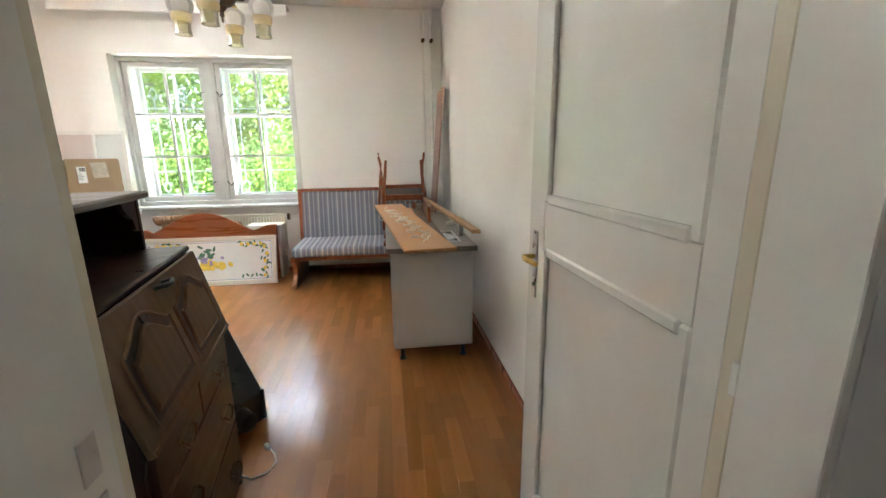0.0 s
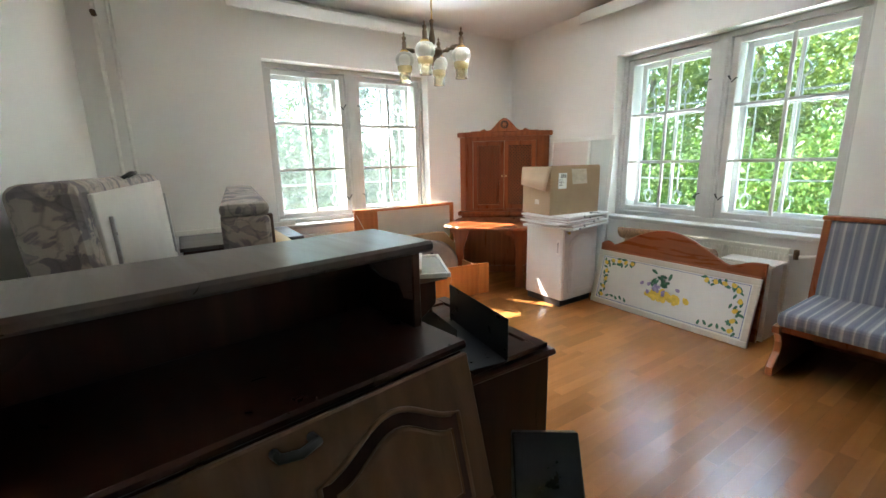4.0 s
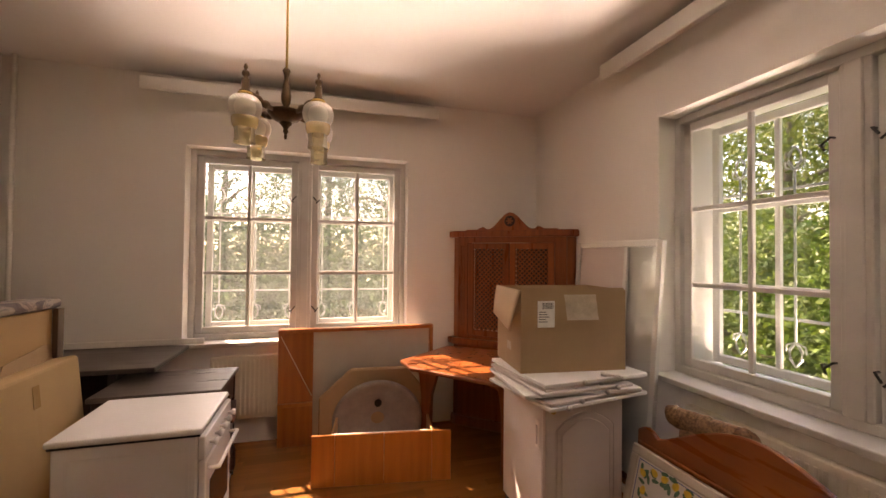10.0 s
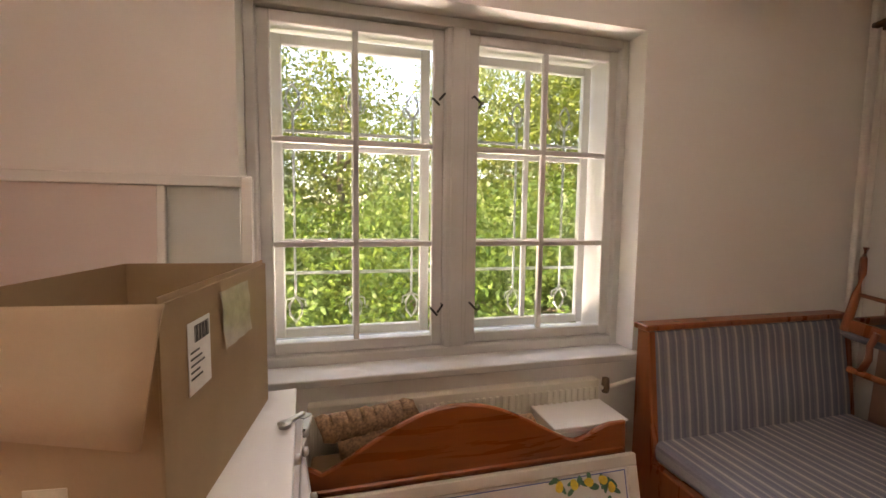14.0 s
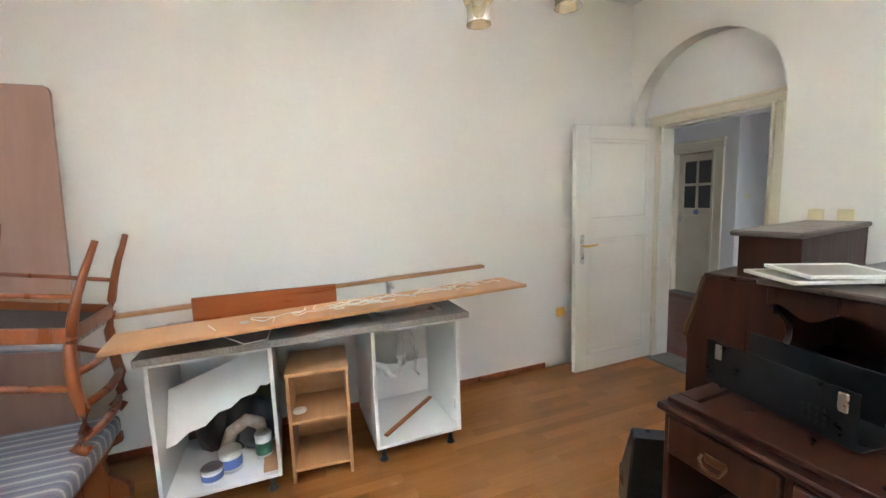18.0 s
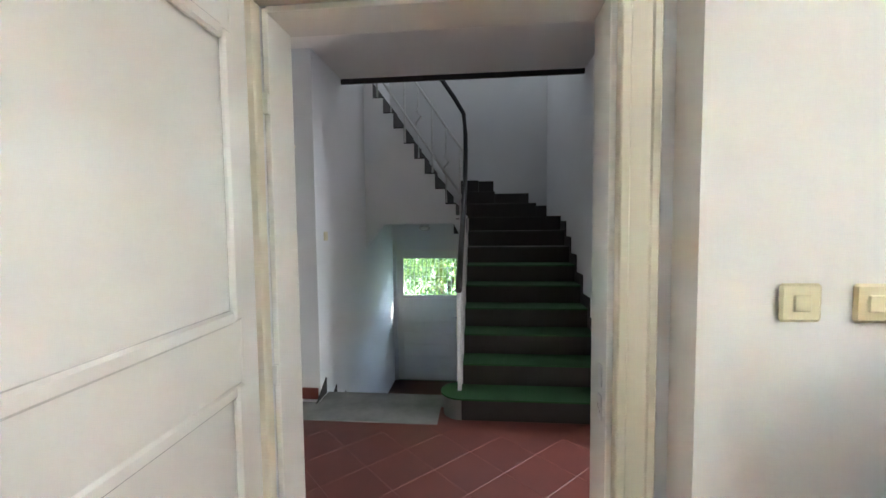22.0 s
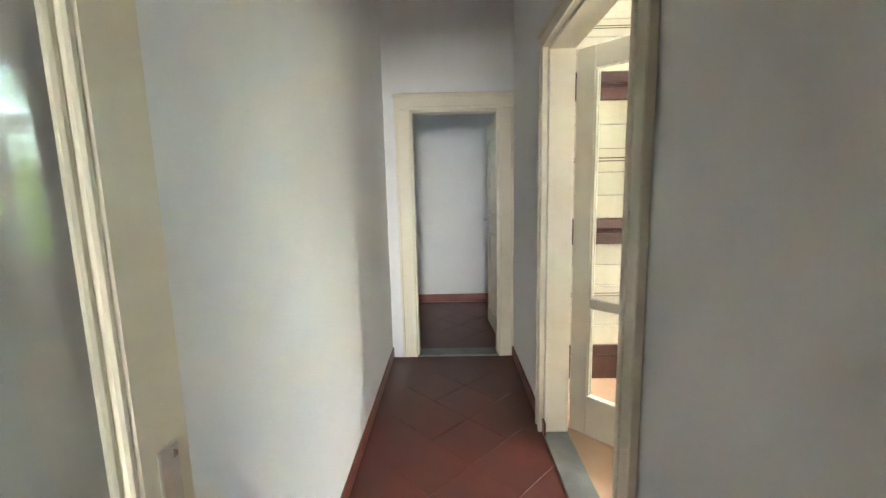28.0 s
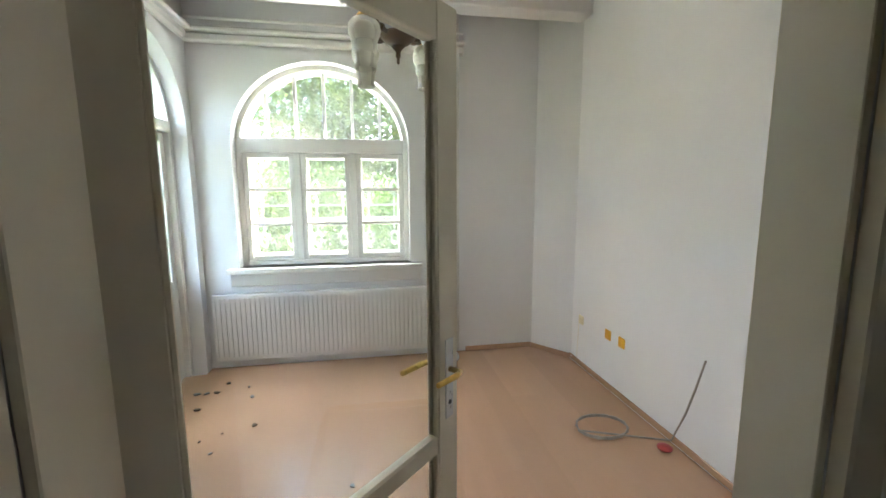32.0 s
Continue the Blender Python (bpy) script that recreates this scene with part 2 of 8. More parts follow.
    if dirt:
        n3 = noise_tex(nt, v, big * 3.1, 8, 0.7)
        c = mixc(nt, c, dirt[0], ramp(nt, n3, [(dirt[1], (0, 0, 0)), (dirt[1] + 0.12, (0.6, 0.6, 0.6))]))
    link(nt, c, bsdf.inputs["Base Color"])
    bsdf.inputs["Roughness"].default_value = rough
    n2 = noise_tex(nt, v, fine, 3)
    bump(nt, bsdf, n2, bs, 0.004)
    return mat


def mat_wood(name, dark, light, rough=0.35, scale=1.0, axis=0, rnd=3.0, coat=0.0, island=False, spread=0.18, relief=0.12, sheen=(0.8, 1.3), gloss=0.5):
    """Grained wood; axis is the way of the grain in the piece's own space."""
    mat, nt, bsdf = nodes(name)
    sc = [9.0 * scale] * 3
    sc[axis] = 0.8 * scale
    v = coords(nt, tuple(sc), 0 if island else rnd)
    geo = nt.nodes.new("ShaderNodeNewGeometry")
    if island:
        off = nt.nodes.new("ShaderNodeVectorMath")
        off.operation = "ADD"
        mu = nt.nodes.new("ShaderNodeMath")
        mu.operation = "MULTIPLY"
        mu.inputs[1].default_value = rnd
        link(nt, geo.outputs["Random Per Island"], mu.inputs[0])
        link(nt, v, off.inputs[0])
        link(nt, mu.outputs[0], off.inputs[1])
        v = off.outputs[0]
    n1 = noise_tex(nt, v, 1.6, 6, 0.6, 0.6)
    wv = nt.nodes.new("ShaderNodeTexWave")
    wv.bands_direction = "XYZ"[(axis + 1) % 3]
    wv.inputs["Scale"].default_value = 0.5
    wv.inputs["Distortion"].default_value = 5.0
    wv.inputs["Detail"].default_value = 3.0
    link(nt, v, wv.inputs["Vector"])
    f = mixc(nt, n1, wv.outputs["Fac"], 0.13)
    c = ramp(nt, f, [(0.25, dark), (0.75, light)])
    oi = nt.nodes.new("ShaderNodeObjectInfo")
    hv = nt.nodes.new("ShaderNodeHueSaturation")
    mr = nt.nodes.new("ShaderNodeMapRange")
    mr.inputs["To Min"].default_value = 1 - spread
    mr.inputs["To Max"].default_value = 1 + spread
    link(nt, geo.outputs["Random Per Island"] if island else oi.outputs["Random"], mr.inputs["Value"])
    link(nt, mr.outputs[0], hv.inputs["Value"])
    link(nt, c, hv.inputs["Color"])
    link(nt, hv.outputs[0], bsdf.inputs["Base Color"])
    rr = ramp(nt, n1, [(0.3, (rough * sheen[0],) * 3), (0.7, (min(1, rough * sheen[1]),) * 3)])
    link(nt, rr, bsdf.inputs["Roughness"])
    bsdf.inputs["Coat Weight"].default_value = coat
    bsdf.inputs["Specular IOR Level"].default_value = gloss
    bsdf.inputs["Coat Roughness"].default_value = 0.15
    bump(nt, bsdf, f, relief, 0.003)
    return mat


def mat_plain(name, col, rough=0.5, metal=0.0, var=0.12, scale=14.0, bs=0.05, trans=0.0):
    mat, nt, bsdf = nodes(name)
    v = coords(nt)
    n = noise_tex(nt, v, scale, 5, 0.65)
    lo = tuple(max(0, c * (1 - var)) for c in col)
    hi = tuple(min(1, c * (1 + var)) for c in col)
    link(nt, ramp(nt, n, [(0.3, lo), (0.7, hi)]), bsdf.inputs["Base Color"])
    link(nt, ramp(nt, n, [(0.3, (rough * 0.85,) * 3), (0.7, (min(1, rough * 1.2),) * 3)]), bsdf.inputs["Roughness"])
    bsdf.inputs["Metallic"].default_value = metal
    bsdf.inputs["Transmission Weight"].default_value = trans
    if bs:
        bump(nt, bsdf, n, bs, 0.003)
    return mat


def mat_glass(name, tint=(1, 1, 1), haze=0.0, gloss=1.0):
    """Thin window glass: clear, with a mirror sheen and, where old, a film of dust."""
    mat, nt, bsdf = nodes(name)
    nt.nodes.remove(bsdf)
    out = nt.nodes["Material Output"]
    tr = nt.nodes.new("ShaderNodeBsdfTransparent")
    tr.inputs[0].default_value = (*tint, 1)
    gl = nt.nodes.new("ShaderNodeBsdfGlossy")
    gl.inputs["Roughness"].default_value = 0.02
    lw = nt.nodes.new("ShaderNodeLayerWeight")
    pw = nt.nodes.new("ShaderNodeMath")
    pw.operation = "POWER"
    pw.inputs[1].default_value = 4.0
    link(nt, lw.outputs["Facing"], pw.inputs[0])
    fr = nt.nodes.new("ShaderNodeMath")
    fr.operation = "MULTIPLY_ADD"
    fr.inputs[1].default_value, fr.inputs[2].default_value = 0.5, 0.025
    link(nt, pw.outputs[0], fr.inputs[0])
    mx = nt.nodes.new("ShaderNodeMixShader")
    mul = nt.nodes.new("ShaderNodeMath")
    mul.operation = "MULTIPLY"
    mul.inputs[1].default_value = gloss
    link(nt, fr.outputs[0], mul.inputs[0])
    link(nt, mul.outputs[0], mx.inputs[0])
    link(nt, tr.outputs[0], mx.inputs[1])
    link(nt, gl.outputs[0], mx.inputs[2])
    last = mx.outputs[0]
    if haze:
        tl = nt.nodes.new("ShaderNodeBsdfTranslucent")
        tl.inputs[0].default_value = (0.9, 0.92, 0.9, 1)
        v = coords(nt)
        n = noise_tex(nt, v, 6, 6, 0.7)
        m2 = nt.nodes.new("ShaderNodeMixShader")
        link(nt, ramp(nt, n, [(0.2, (haze * 0.4,) * 3), (0.8, (haze * 1.5,) * 3)]), m2.inputs[0])
        link(nt, last, m2.inputs[1])
        link(nt, tl.outputs[0], m2.inputs[2])
        last = m2.outputs[0]
    link(nt, last, out.inputs["Surface"])
    return mat


M = {}
M["wall"] = mat_paint("wall_paint", (0.83, 0.81, 0.77), (0.79, 0.77, 0.73), 0.85, 0.8, 70, 0.2)
M["wall_hall"] = mat_paint("hall_paint", (0.76, 0.76, 0.76), (0.70, 0.70, 0.70), 0.8, 0.9, 60, 0.2)
M["wall_glass"] = mat_paint("sunroom_paint", (0.82, 0.82, 0.82), (0.76, 0.77, 0.77), 0.8, 0.9, 60, 0.2)
M["ceiling"] = mat_paint("ceiling_paint", (0.83, 0.81, 0.78), (0.79, 0.77, 0.74), 0.9, 0.7, 50, 0.15)
M["white"] = mat_paint("white_lacquer", (0.82, 0.81, 0.77), (0.77, 0.76, 0.71), 0.22, 2.0, 18, 0.10, ((0.35, 0.32, 0.27), 0.74))
# window white darkened in colour to offset the lamps outside the frames
M["greyedwhite"] = mat_paint("greyed_window_paint", (0.62, 0.61, 0.58), (0.52, 0.51, 0.48), 0.5, 3.0, 40, 0.15, ((0.22, 0.20, 0.17), 0.70))
M["cream"] = mat_paint("cream_lacquer", (0.71, 0.655, 0.53), (0.63, 0.575, 0.45), 0.35, 2.0, 30, 0.06, ((0.35, 0.3, 0.22), 0.72))
M["stone"] = mat_paint("threshold_stone", (0.22, 0.22, 0.205), (0.14, 0.14, 0.13), 0.6, 5.0, 60, 0.2)
M["parquet"] = mat_wood("oak_parquet", (0.27, 0.108, 0.028), (0.33, 0.139, 0.040), 0.21, 1.6, 1, 9.0, 0.0, False, 0.17, 0.008, (0.96, 1.05))
M["parquet_rest"] = mat_wood("oak_parquet_strips", (0.27, 0.108, 0.028), (0.33, 0.139, 0.040), 0.21, 1.6, 1, 9.0, 0.0, True, 0.17, 0.008, (0.96, 1.05))
M["laminate"] = mat_wood("beech_laminate", (0.485, 0.30, 0.19), (0.515, 0.325, 0.21), 0.24, 0.5, 1, 9.0, 0.0, False, 0.05, 0.004, (0.97, 1.04))
M["laminate_rest"] = mat_wood("beech_laminate_cut", (0.485, 0.30, 0.19), (0.515, 0.325, 0.21), 0.24, 0.5, 1, 9.0, 0.0, True, 0.05, 0.004, (0.97, 1.04))
M["grout"] = mat_paint("dusty_red_grout", (0.20, 0.095, 0.075), (0.15, 0.065, 0.052), 0.8, 4.0, 90, 0.1)
M["redtile"] = mat_paint("red_floor_tile", (0.12, 0.032, 0.022), (0.08, 0.022, 0.017), 0.42, 2.5, 90, 0.1, ((0.22, 0.10, 0.08), 0.66))
M["redskirt"] = mat_paint("red_skirting", (0.20, 0.05, 0.03), (0.14, 0.035, 0.025), 0.35, 4.0, 60, 0.05)
M["green"] = mat_plain("green_carpet", (0.015, 0.070, 0.019), 0.95, 0, 0.35, 140, 0.5)
M["darkstep"] = mat_plain("dark_terrazzo", (0.016, 0.012, 0.010), 0.55, 0, 0.5, 120, 0.1)
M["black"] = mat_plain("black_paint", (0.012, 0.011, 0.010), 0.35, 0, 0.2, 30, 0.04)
M["iron"] = mat_plain("white_iron", (0.70, 0.70, 0.68), 0.45, 0, 0.1, 40, 0.1)
# grey iron paint, darkened so the grille reads as backlit
M["grille"] = mat_plain("backlit_grey_iron_paint", (0.30, 0.31, 0.30), 0.5, 0, 0.25, 40, 0.2)
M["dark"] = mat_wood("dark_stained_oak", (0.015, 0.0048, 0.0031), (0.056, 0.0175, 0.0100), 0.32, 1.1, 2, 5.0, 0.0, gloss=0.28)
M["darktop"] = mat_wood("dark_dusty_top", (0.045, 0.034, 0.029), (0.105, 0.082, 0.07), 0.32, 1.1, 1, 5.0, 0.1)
M["oakpanel"] = mat_wood("brown_oak_panel", (0.045, 0.022, 0.010), (0.12, 0.062, 0.030), 0.4, 1.2, 2, 5.0, 0.1)
M["flapoak"] = mat_wood("worn_oak_flap", (0.070, 0.036, 0.018), (0.150, 0.083, 0.043), 0.42, 1.3, 2, 5.0, 0.0, gloss=0.28)
M["drawerwood"] = mat_wood("reddish_drawer_wood", (0.030, 0.010, 0.005), (0.072, 0.026, 0.012), 0.36, 1.1, 0, 5.0, 0.0, gloss=0.28)
M["pine"] = mat_wood("orange_pine", (0.30, 0.085, 0.020), (0.48, 0.17, 0.045), 0.33, 1.0, 2, 5.0, 0.2)
M["cherry"] = mat_wood("reddish_cherry", (0.19, 0.048, 0.014), (0.33, 0.095, 0.028), 0.3, 1.0, 2, 5.0, 0.25)
M["beech"] = mat_wood("beech_board", (0.42, 0.21, 0.09), (0.58, 0.32, 0.15), 0.45, 1.0, 1, 5.0)
M["hardboard"] = mat_wood("tan_hardboard", (0.46, 0.29, 0.13), (0.54, 0.36, 0.18), 0.65, 0.6, 0, 2.0)
M["card"] = mat_paint("cardboard", (0.40, 0.27, 0.155), (0.34, 0.225, 0.125), 0.8, 3.0, 60, 0.15)
M["carton"] = mat_paint("golden_cardboard", (0.50, 0.345, 0.17), (0.44, 0.295, 0.14), 0.75, 2.2, 50, 0.12)
M["cardlight"] = mat_paint("pale_cardboard", (0.52, 0.38, 0.25), (0.46, 0.33, 0.21), 0.8, 3.0, 60, 0.15)
M["tapebrown"] = mat_plain("brown_parcel_tape", (0.42, 0.27, 0.12), 0.18, 0, 0.08, 20, 0.02)
M["enamel"] = mat_paint("white_enamel", (0.78, 0.78, 0.77), (0.72, 0.72, 0.71), 0.22, 2.0, 20, 0.02)
M["melamine"] = mat_paint("white_melamine", (0.76, 0.76, 0.74), (0.70, 0.70, 0.68), 0.4, 2.0, 40, 0.03, ((0.45, 0.42, 0.38), 0.74))
M["radiator"] = mat_paint("cream_radiator", (0.72, 0.68, 0.58), (0.66, 0.62, 0.52), 0.4, 3, 30, 0.03)
M["radwhite"] = mat_paint("white_radiator", (0.80, 0.79, 0.76), (0.74, 0.73, 0.70), 0.4, 3, 30, 0.03)
M["steel"] = mat_plain("steel", (0.55, 0.55, 0.54), 0.3, 1.0, 0.1, 30, 0.02)
M["brass"] = mat_plain("brass", (0.62, 0.42, 0.14), 0.3, 1.0, 0.15, 40, 0.03)
M["bronze"] = mat_plain("dark_bronze", (0.10, 0.065, 0.035), 0.38, 0.8, 0.3, 30, 0.05)
M["plastic_black"] = mat_plain("black_plastic", (0.015, 0.015, 0.017), 0.4, 0, 0.2, 40, 0.03)
M["metal_dark"] = mat_plain("dark_grey_metal", (0.022, 0.025, 0.028), 0.3, 0.6, 0.2, 12, 0.03)
M["worktop"] = mat_plain("speckled_grey_worktop", (0.24, 0.225, 0.20), 0.45, 0, 0.55, 180, 0.05)
M["yellow"] = mat_plain("yellow_plastic", (0.80, 0.42, 0.03), 0.4, 0, 0.05, 20, 0.02)
M["ivory"] = mat_plain("ivory_plastic", (0.72, 0.66, 0.44), 0.35, 0, 0.05, 20, 0.02)
M["pipe"] = mat_plain("painted_pipe", (0.80, 0.78, 0.73), 0.4, 0, 0.06, 20, 0.03)
M["paper"] = mat_plain("white_paper", (0.78, 0.78, 0.76), 0.7, 0, 0.05, 30, 0.02)
M["ink"] = mat_plain("printed_ink", (0.04, 0.04, 0.045), 0.6, 0, 0.1, 30, 0)
M["blueink"] = mat_plain("blue_ink", (0.10, 0.16, 0.42), 0.6, 0, 0.1, 30, 0)
M["glass"] = mat_glass("window_glass", (0.96, 0.98, 0.97), 0.0)
M["dusty"] = mat_glass("dusty_window_glass", (0.95, 0.97, 0.97), 0.018)
M["darkglass"] = mat_plain("dark_glass", (0.035, 0.032, 0.034), 0.12, 0, 0.2, 8, 0.0)
M["grass"] = mat_plain("grass", (0.06, 0.10, 0.025), 0.9, 0, 0.4, 3, 0.3)

def mat_stripes(name, base, light, dark, freq, axis):
    """Woven fabric with light and dark stripes across one axis of the piece."""
    mat, nt, bsdf = nodes(name)
    tc = nt.nodes.new("ShaderNodeTexCoord")
    sp = nt.nodes.new("ShaderNodeSeparateXYZ")
    link(nt, tc.outputs["Object"], sp.inputs[0])
    mu = nt.nodes.new("ShaderNodeMath")
    mu.operation = "MULTIPLY"
    mu.inputs[1].default_value = freq
    link(nt, sp.outputs[axis], mu.inputs[0])
    fr = nt.nodes.new("ShaderNodeMath")
    fr.operation = "FRACT"
    link(nt, mu.outputs[0], fr.inputs[0])
    c = ramp(nt, fr.outputs[0], [(0.0, base), (0.10, light), (0.16, light), (0.19, base), (0.45, dark), (0.52, base), (0.60, light), (0.64, base), (0.82, dark), (0.9, base)])
    v = coords(nt)
    n = noise_tex(nt, v, 220, 3)
    n2 = noise_tex(nt, v, 5, 4)
    c = mixc(nt, c, ramp(nt, n, [(0.3, (0.55, 0.55, 0.55)), (0.7, (1, 1, 1))]), 0.5, "MULTIPLY")
    c = mixc(nt, c, ramp(nt, n2, [(0.3, (0.8, 0.8, 0.8)), (0.7, (1, 1, 1))]), 0.6, "MULTIPLY")
    link(nt, c, bsdf.inputs["Base Color"])
    bsdf.inputs["Roughness"].default_value = 0.92
    bump(nt, bsdf, n, 0.3, 0.002)
    return mat


def mat_floral(name):
    """Grey-brown upholstery with a leafy print."""
    mat, nt, bsdf = nodes(name)
    v = coords(nt)
    n0 = noise_tex(nt, v, 7, 3, 0.5, 1.2)
    vo = nt.nodes.new("ShaderNodeTexVoronoi")
    vo.inputs["Scale"].default_value = 9
    vo.feature = "DISTANCE_TO_EDGE"
    mx = mixc(nt, v, n0, 0.12)
    link(nt, mx, vo.inputs["Vector"])
    c = ramp(nt, n0, [(0.38, (0.19, 0.165, 0.17)), (0.46, (0.22, 0.19, 0.19)), (0.49, (0.40, 0.34, 0.29)), (0.60, (0.44, 0.38, 0.32)), (0.63, (0.27, 0.235, 0.23)), (0.72, (0.36, 0.31, 0.27))])
    c = mixc(nt, c, (0.09, 0.08, 0.09), ramp(nt, vo.outputs["Distance"], [(0.0, (0.4, 0.4, 0.4)), (0.05, (0, 0, 0))]))
    link(nt, c, bsdf.inputs["Base Color"])
    bsdf.inputs["Roughness"].default_value = 0.95
    bump(nt, bsdf, noise_tex(nt, v, 160, 3), 0.3, 0.003)
    return mat


M["stripes_back"] = mat_stripes("striped_fabric", (0.29, 0.29, 0.33), (0.56, 0.54, 0.52), (0.21, 0.225, 0.285), 9.0, "X")
M["floral"] = mat_floral("floral_fabric")
M["headboard"] = mat_wood("red_pine_headboard", (0.24, 0.055, 0.012), (0.36, 0.10, 0.024), 0.28, 1.0, 0, 5.0, 0.3)
M["orange"] = mat_wood("orange_pine_front", (0.46, 0.15, 0.03), (0.62, 0.24, 0.06), 0.35, 1.0, 2, 5.0, 0.2)
M["panelwhite"] = mat_paint("offwhite_panel", (0.66, 0.62, 0.55), (0.58, 0.54, 0.48), 0.5, 2.0, 30, 0.05)
M["shadeglass"] = mat_plain("frosted_shade_glass", (0.72, 0.70, 0.62), 0.35, 0, 0.05, 20, 0.05, 0.35)
M["amber"] = mat_plain("amber_shade_glass", (0.84, 0.66, 0.33), 0.2, 0, 0.1, 20, 0.05, 0.55)
M["lemon"] = mat_plain("painted_yellow", (0.75, 0.56, 0.08), 0.5, 0, 0.25, 25, 0.02)
M["palecup"] = mat_plain("pale_amber_glass", (0.90, 0.82, 0.60), 0.12, 0, 0.08, 20, 0.03, 0.75)
M["leafpaint"] = mat_plain("painted_green", (0.06, 0.17, 0.11), 0.5, 0, 0.4, 25, 0.02)
M["purple"] = mat_plain("painted_lilac", (0.32, 0.26, 0.46), 0.5, 0, 0.3, 25, 0.02)
M["straw"] = mat_plain("woven_straw", (0.30, 0.19, 0.11), 0.95, 0, 0.6, 70, 0.9)
M["corkpipe"] = mat_plain("grey_plastic_pipe", (0.62, 0.61, 0.58), 0.4, 0, 0.05, 20, 0.02)
M["brown_ward"] = mat_wood("dark_brown_frame", (0.05, 0.016, 0.012), (0.10, 0.036, 0.026), 0.4, 1.0, 2, 5.0)
M["cream_ward"] = mat_paint("cream_wardrobe_board", (0.60, 0.53, 0.40), (0.54, 0.47, 0.35), 0.5, 3.0, 40, 0.05)
M["cord"] = mat_plain("white_cord", (0.80, 0.76, 0.67), 0.6, 0, 0.1, 40, 0.1)

# ---------------------------------------------------------------- the shell
XW, XE, YS, YN, ZC = -4.33, 1.03, 0.42, 5.10, 3.10
HX, HE = -0.72, 2.71          # hall, west and east
CYL, CYR = -0.28, -1.29       # corridor, left and right walls
GX0, GX1, GY0, GY1 = 3.30, 6.56, -1.42, -4.60

# large room
bm = bm_new()
slab(bm, YS - 0.42, YN + 0.55, -0.3, 3.6, XW - 0.55, XW, [(1.83, 3.72, 0.86, 2.53)], "y")
struct("wall_west", bm, M["wall"], "white plastered wall with a double window", "wall")
bm = bm_new()
slab(bm, XW, XE + 0.3, -0.3, 3.6, YN, YN + 0.55, [(-2.68, -0.72, 0.86, 2.56)], "x")
struct("wall_north", bm, M["wall"], "white plastered wall with a double window", "wall")
bm = bm_new()
slab(bm, 0.16, YN, -0.3, 3.6, XE, XE + 0.3, (), "y")
struct("wall_east", bm, M["wall"], "plain white plastered wall", "wall")
bm = bm_new()
slab(bm, XW, XE, -0.3, 3.6, YS - 0.12, YS, [(-0.19, 0.985, -0.31, 2.10, 0.55)], "x")
struct("wall_south", bm, M["wall"], "white plastered wall with an arched niche round the door", "wall")
bm = bm_new()
slab(bm, XW, XE, -0.3, 3.6, 0.16, YS - 0.12, [(-0.06, 0.82, -0.31, 2.05)], "x")
struct("wall_south_back", bm, M["wall_hall"], "white plastered wall behind the niche", "wall")
bm = bm_new()
box(bm, XW - 0.55, XE + 0.3, YS - 0.1, YN + 0.55, ZC, ZC + 0.2)
struct("ceiling", bm, M["ceiling"], "white plastered ceiling of the large room", "ceiling")
bm = bm_new()
box(bm, XW, XE, YS, YN, -0.12, -0.012)
struct("floor", bm, M["parquet"], "subfloor of the parquet room", "floor")

# hall
bm = bm_new()
slab(bm, XE + 0.10, HE + 0.13, -0.3, 3.2, 0.0, 0.29, [(1.36, 2.24, -0.31, 2.03)], "x")
struct("wall_hall_north", bm, M["wall_hall"], "white hall wall with a door", "wall")
bm = bm_new()
slab(bm, -5.3, 0.16, -1.3, 5.8, HX - 0.12, HX, [(-1.55, -0.26, -0.31, 2.17, 0.46)], "y")
struct("wall_hall_west", bm, M["wall_hall"], "white hall wall with an open doorway", "wall")
bm = bm_new()
slab(bm, -5.3, 0.16, -1.3, 3.2, HX - 0.35, HX - 0.12, [(-1.33, -0.48, -0.31, 2.03)], "y")
struct("wall_hall_west_back", bm, M["wall_hall"], "white wall behind the arched niche", "wall")
bm = bm_new()
slab(bm, -2.0, 0.0, -0.3, 2.95, HE, HE + 0.13, [(-1.07, -0.24, -0.31, 2.02)], "y")
struct("wall_hall_east", bm, M["wall_hall"], "white hall wall with the passage opening", "wall")
bm = bm_new()
slab(bm, 1.65, HE + 0.13, -1.3, 3.2, -2.3, -2.0, [(1.95, 2.56, -0.31, 2.03)], "x")
struct("wall_hall_south", bm, M["wall_hall"], "white hall wall with a half-glazed door", "wall")
bm = bm_new()
slab(bm, -5.3, -2.3, -1.3, 5.8, 1.65, 1.80, (), "y")
struct("wall_stair_east", bm, M["wall_hall"], "white wall beside the cellar stairs", "wall")
bm = bm_new()
# upper opening is invented and unseen, there to admit light
slab(bm, HX, 1.65, -1.3, 5.8, -5.3, -4.97, [(0.52, 1.6, -1.0, 1.10), (0.0, 0.4, 4.7, 5.1)], "x")
struct("wall_stair_south", bm, M["wall_hall"], "white end wall of the stairwell", "wall")
bm = bm_new()
box(bm, HX, HE + 0.13, -2.72, 0.16, 2.95, 3.2)
struct("ceiling_hall", bm, M["ceiling"], "white hall ceiling", "ceiling")
bm = bm_new()
box(bm, HX - 0.3, 1.8, -5.3, -2.72, 5.6, 5.8)
struct("ceiling_stair", bm, M["ceiling"], "white ceiling over the stairwell", "ceiling")
bm = bm_new()
slab(bm, HX, 1.65, 3.2, 5.8, -2.72, -2.6, (), "x")
struct("wall_stair_upper", bm, M["wall_hall"], "white wall of the upper floor", "wall")
bm = bm_new()
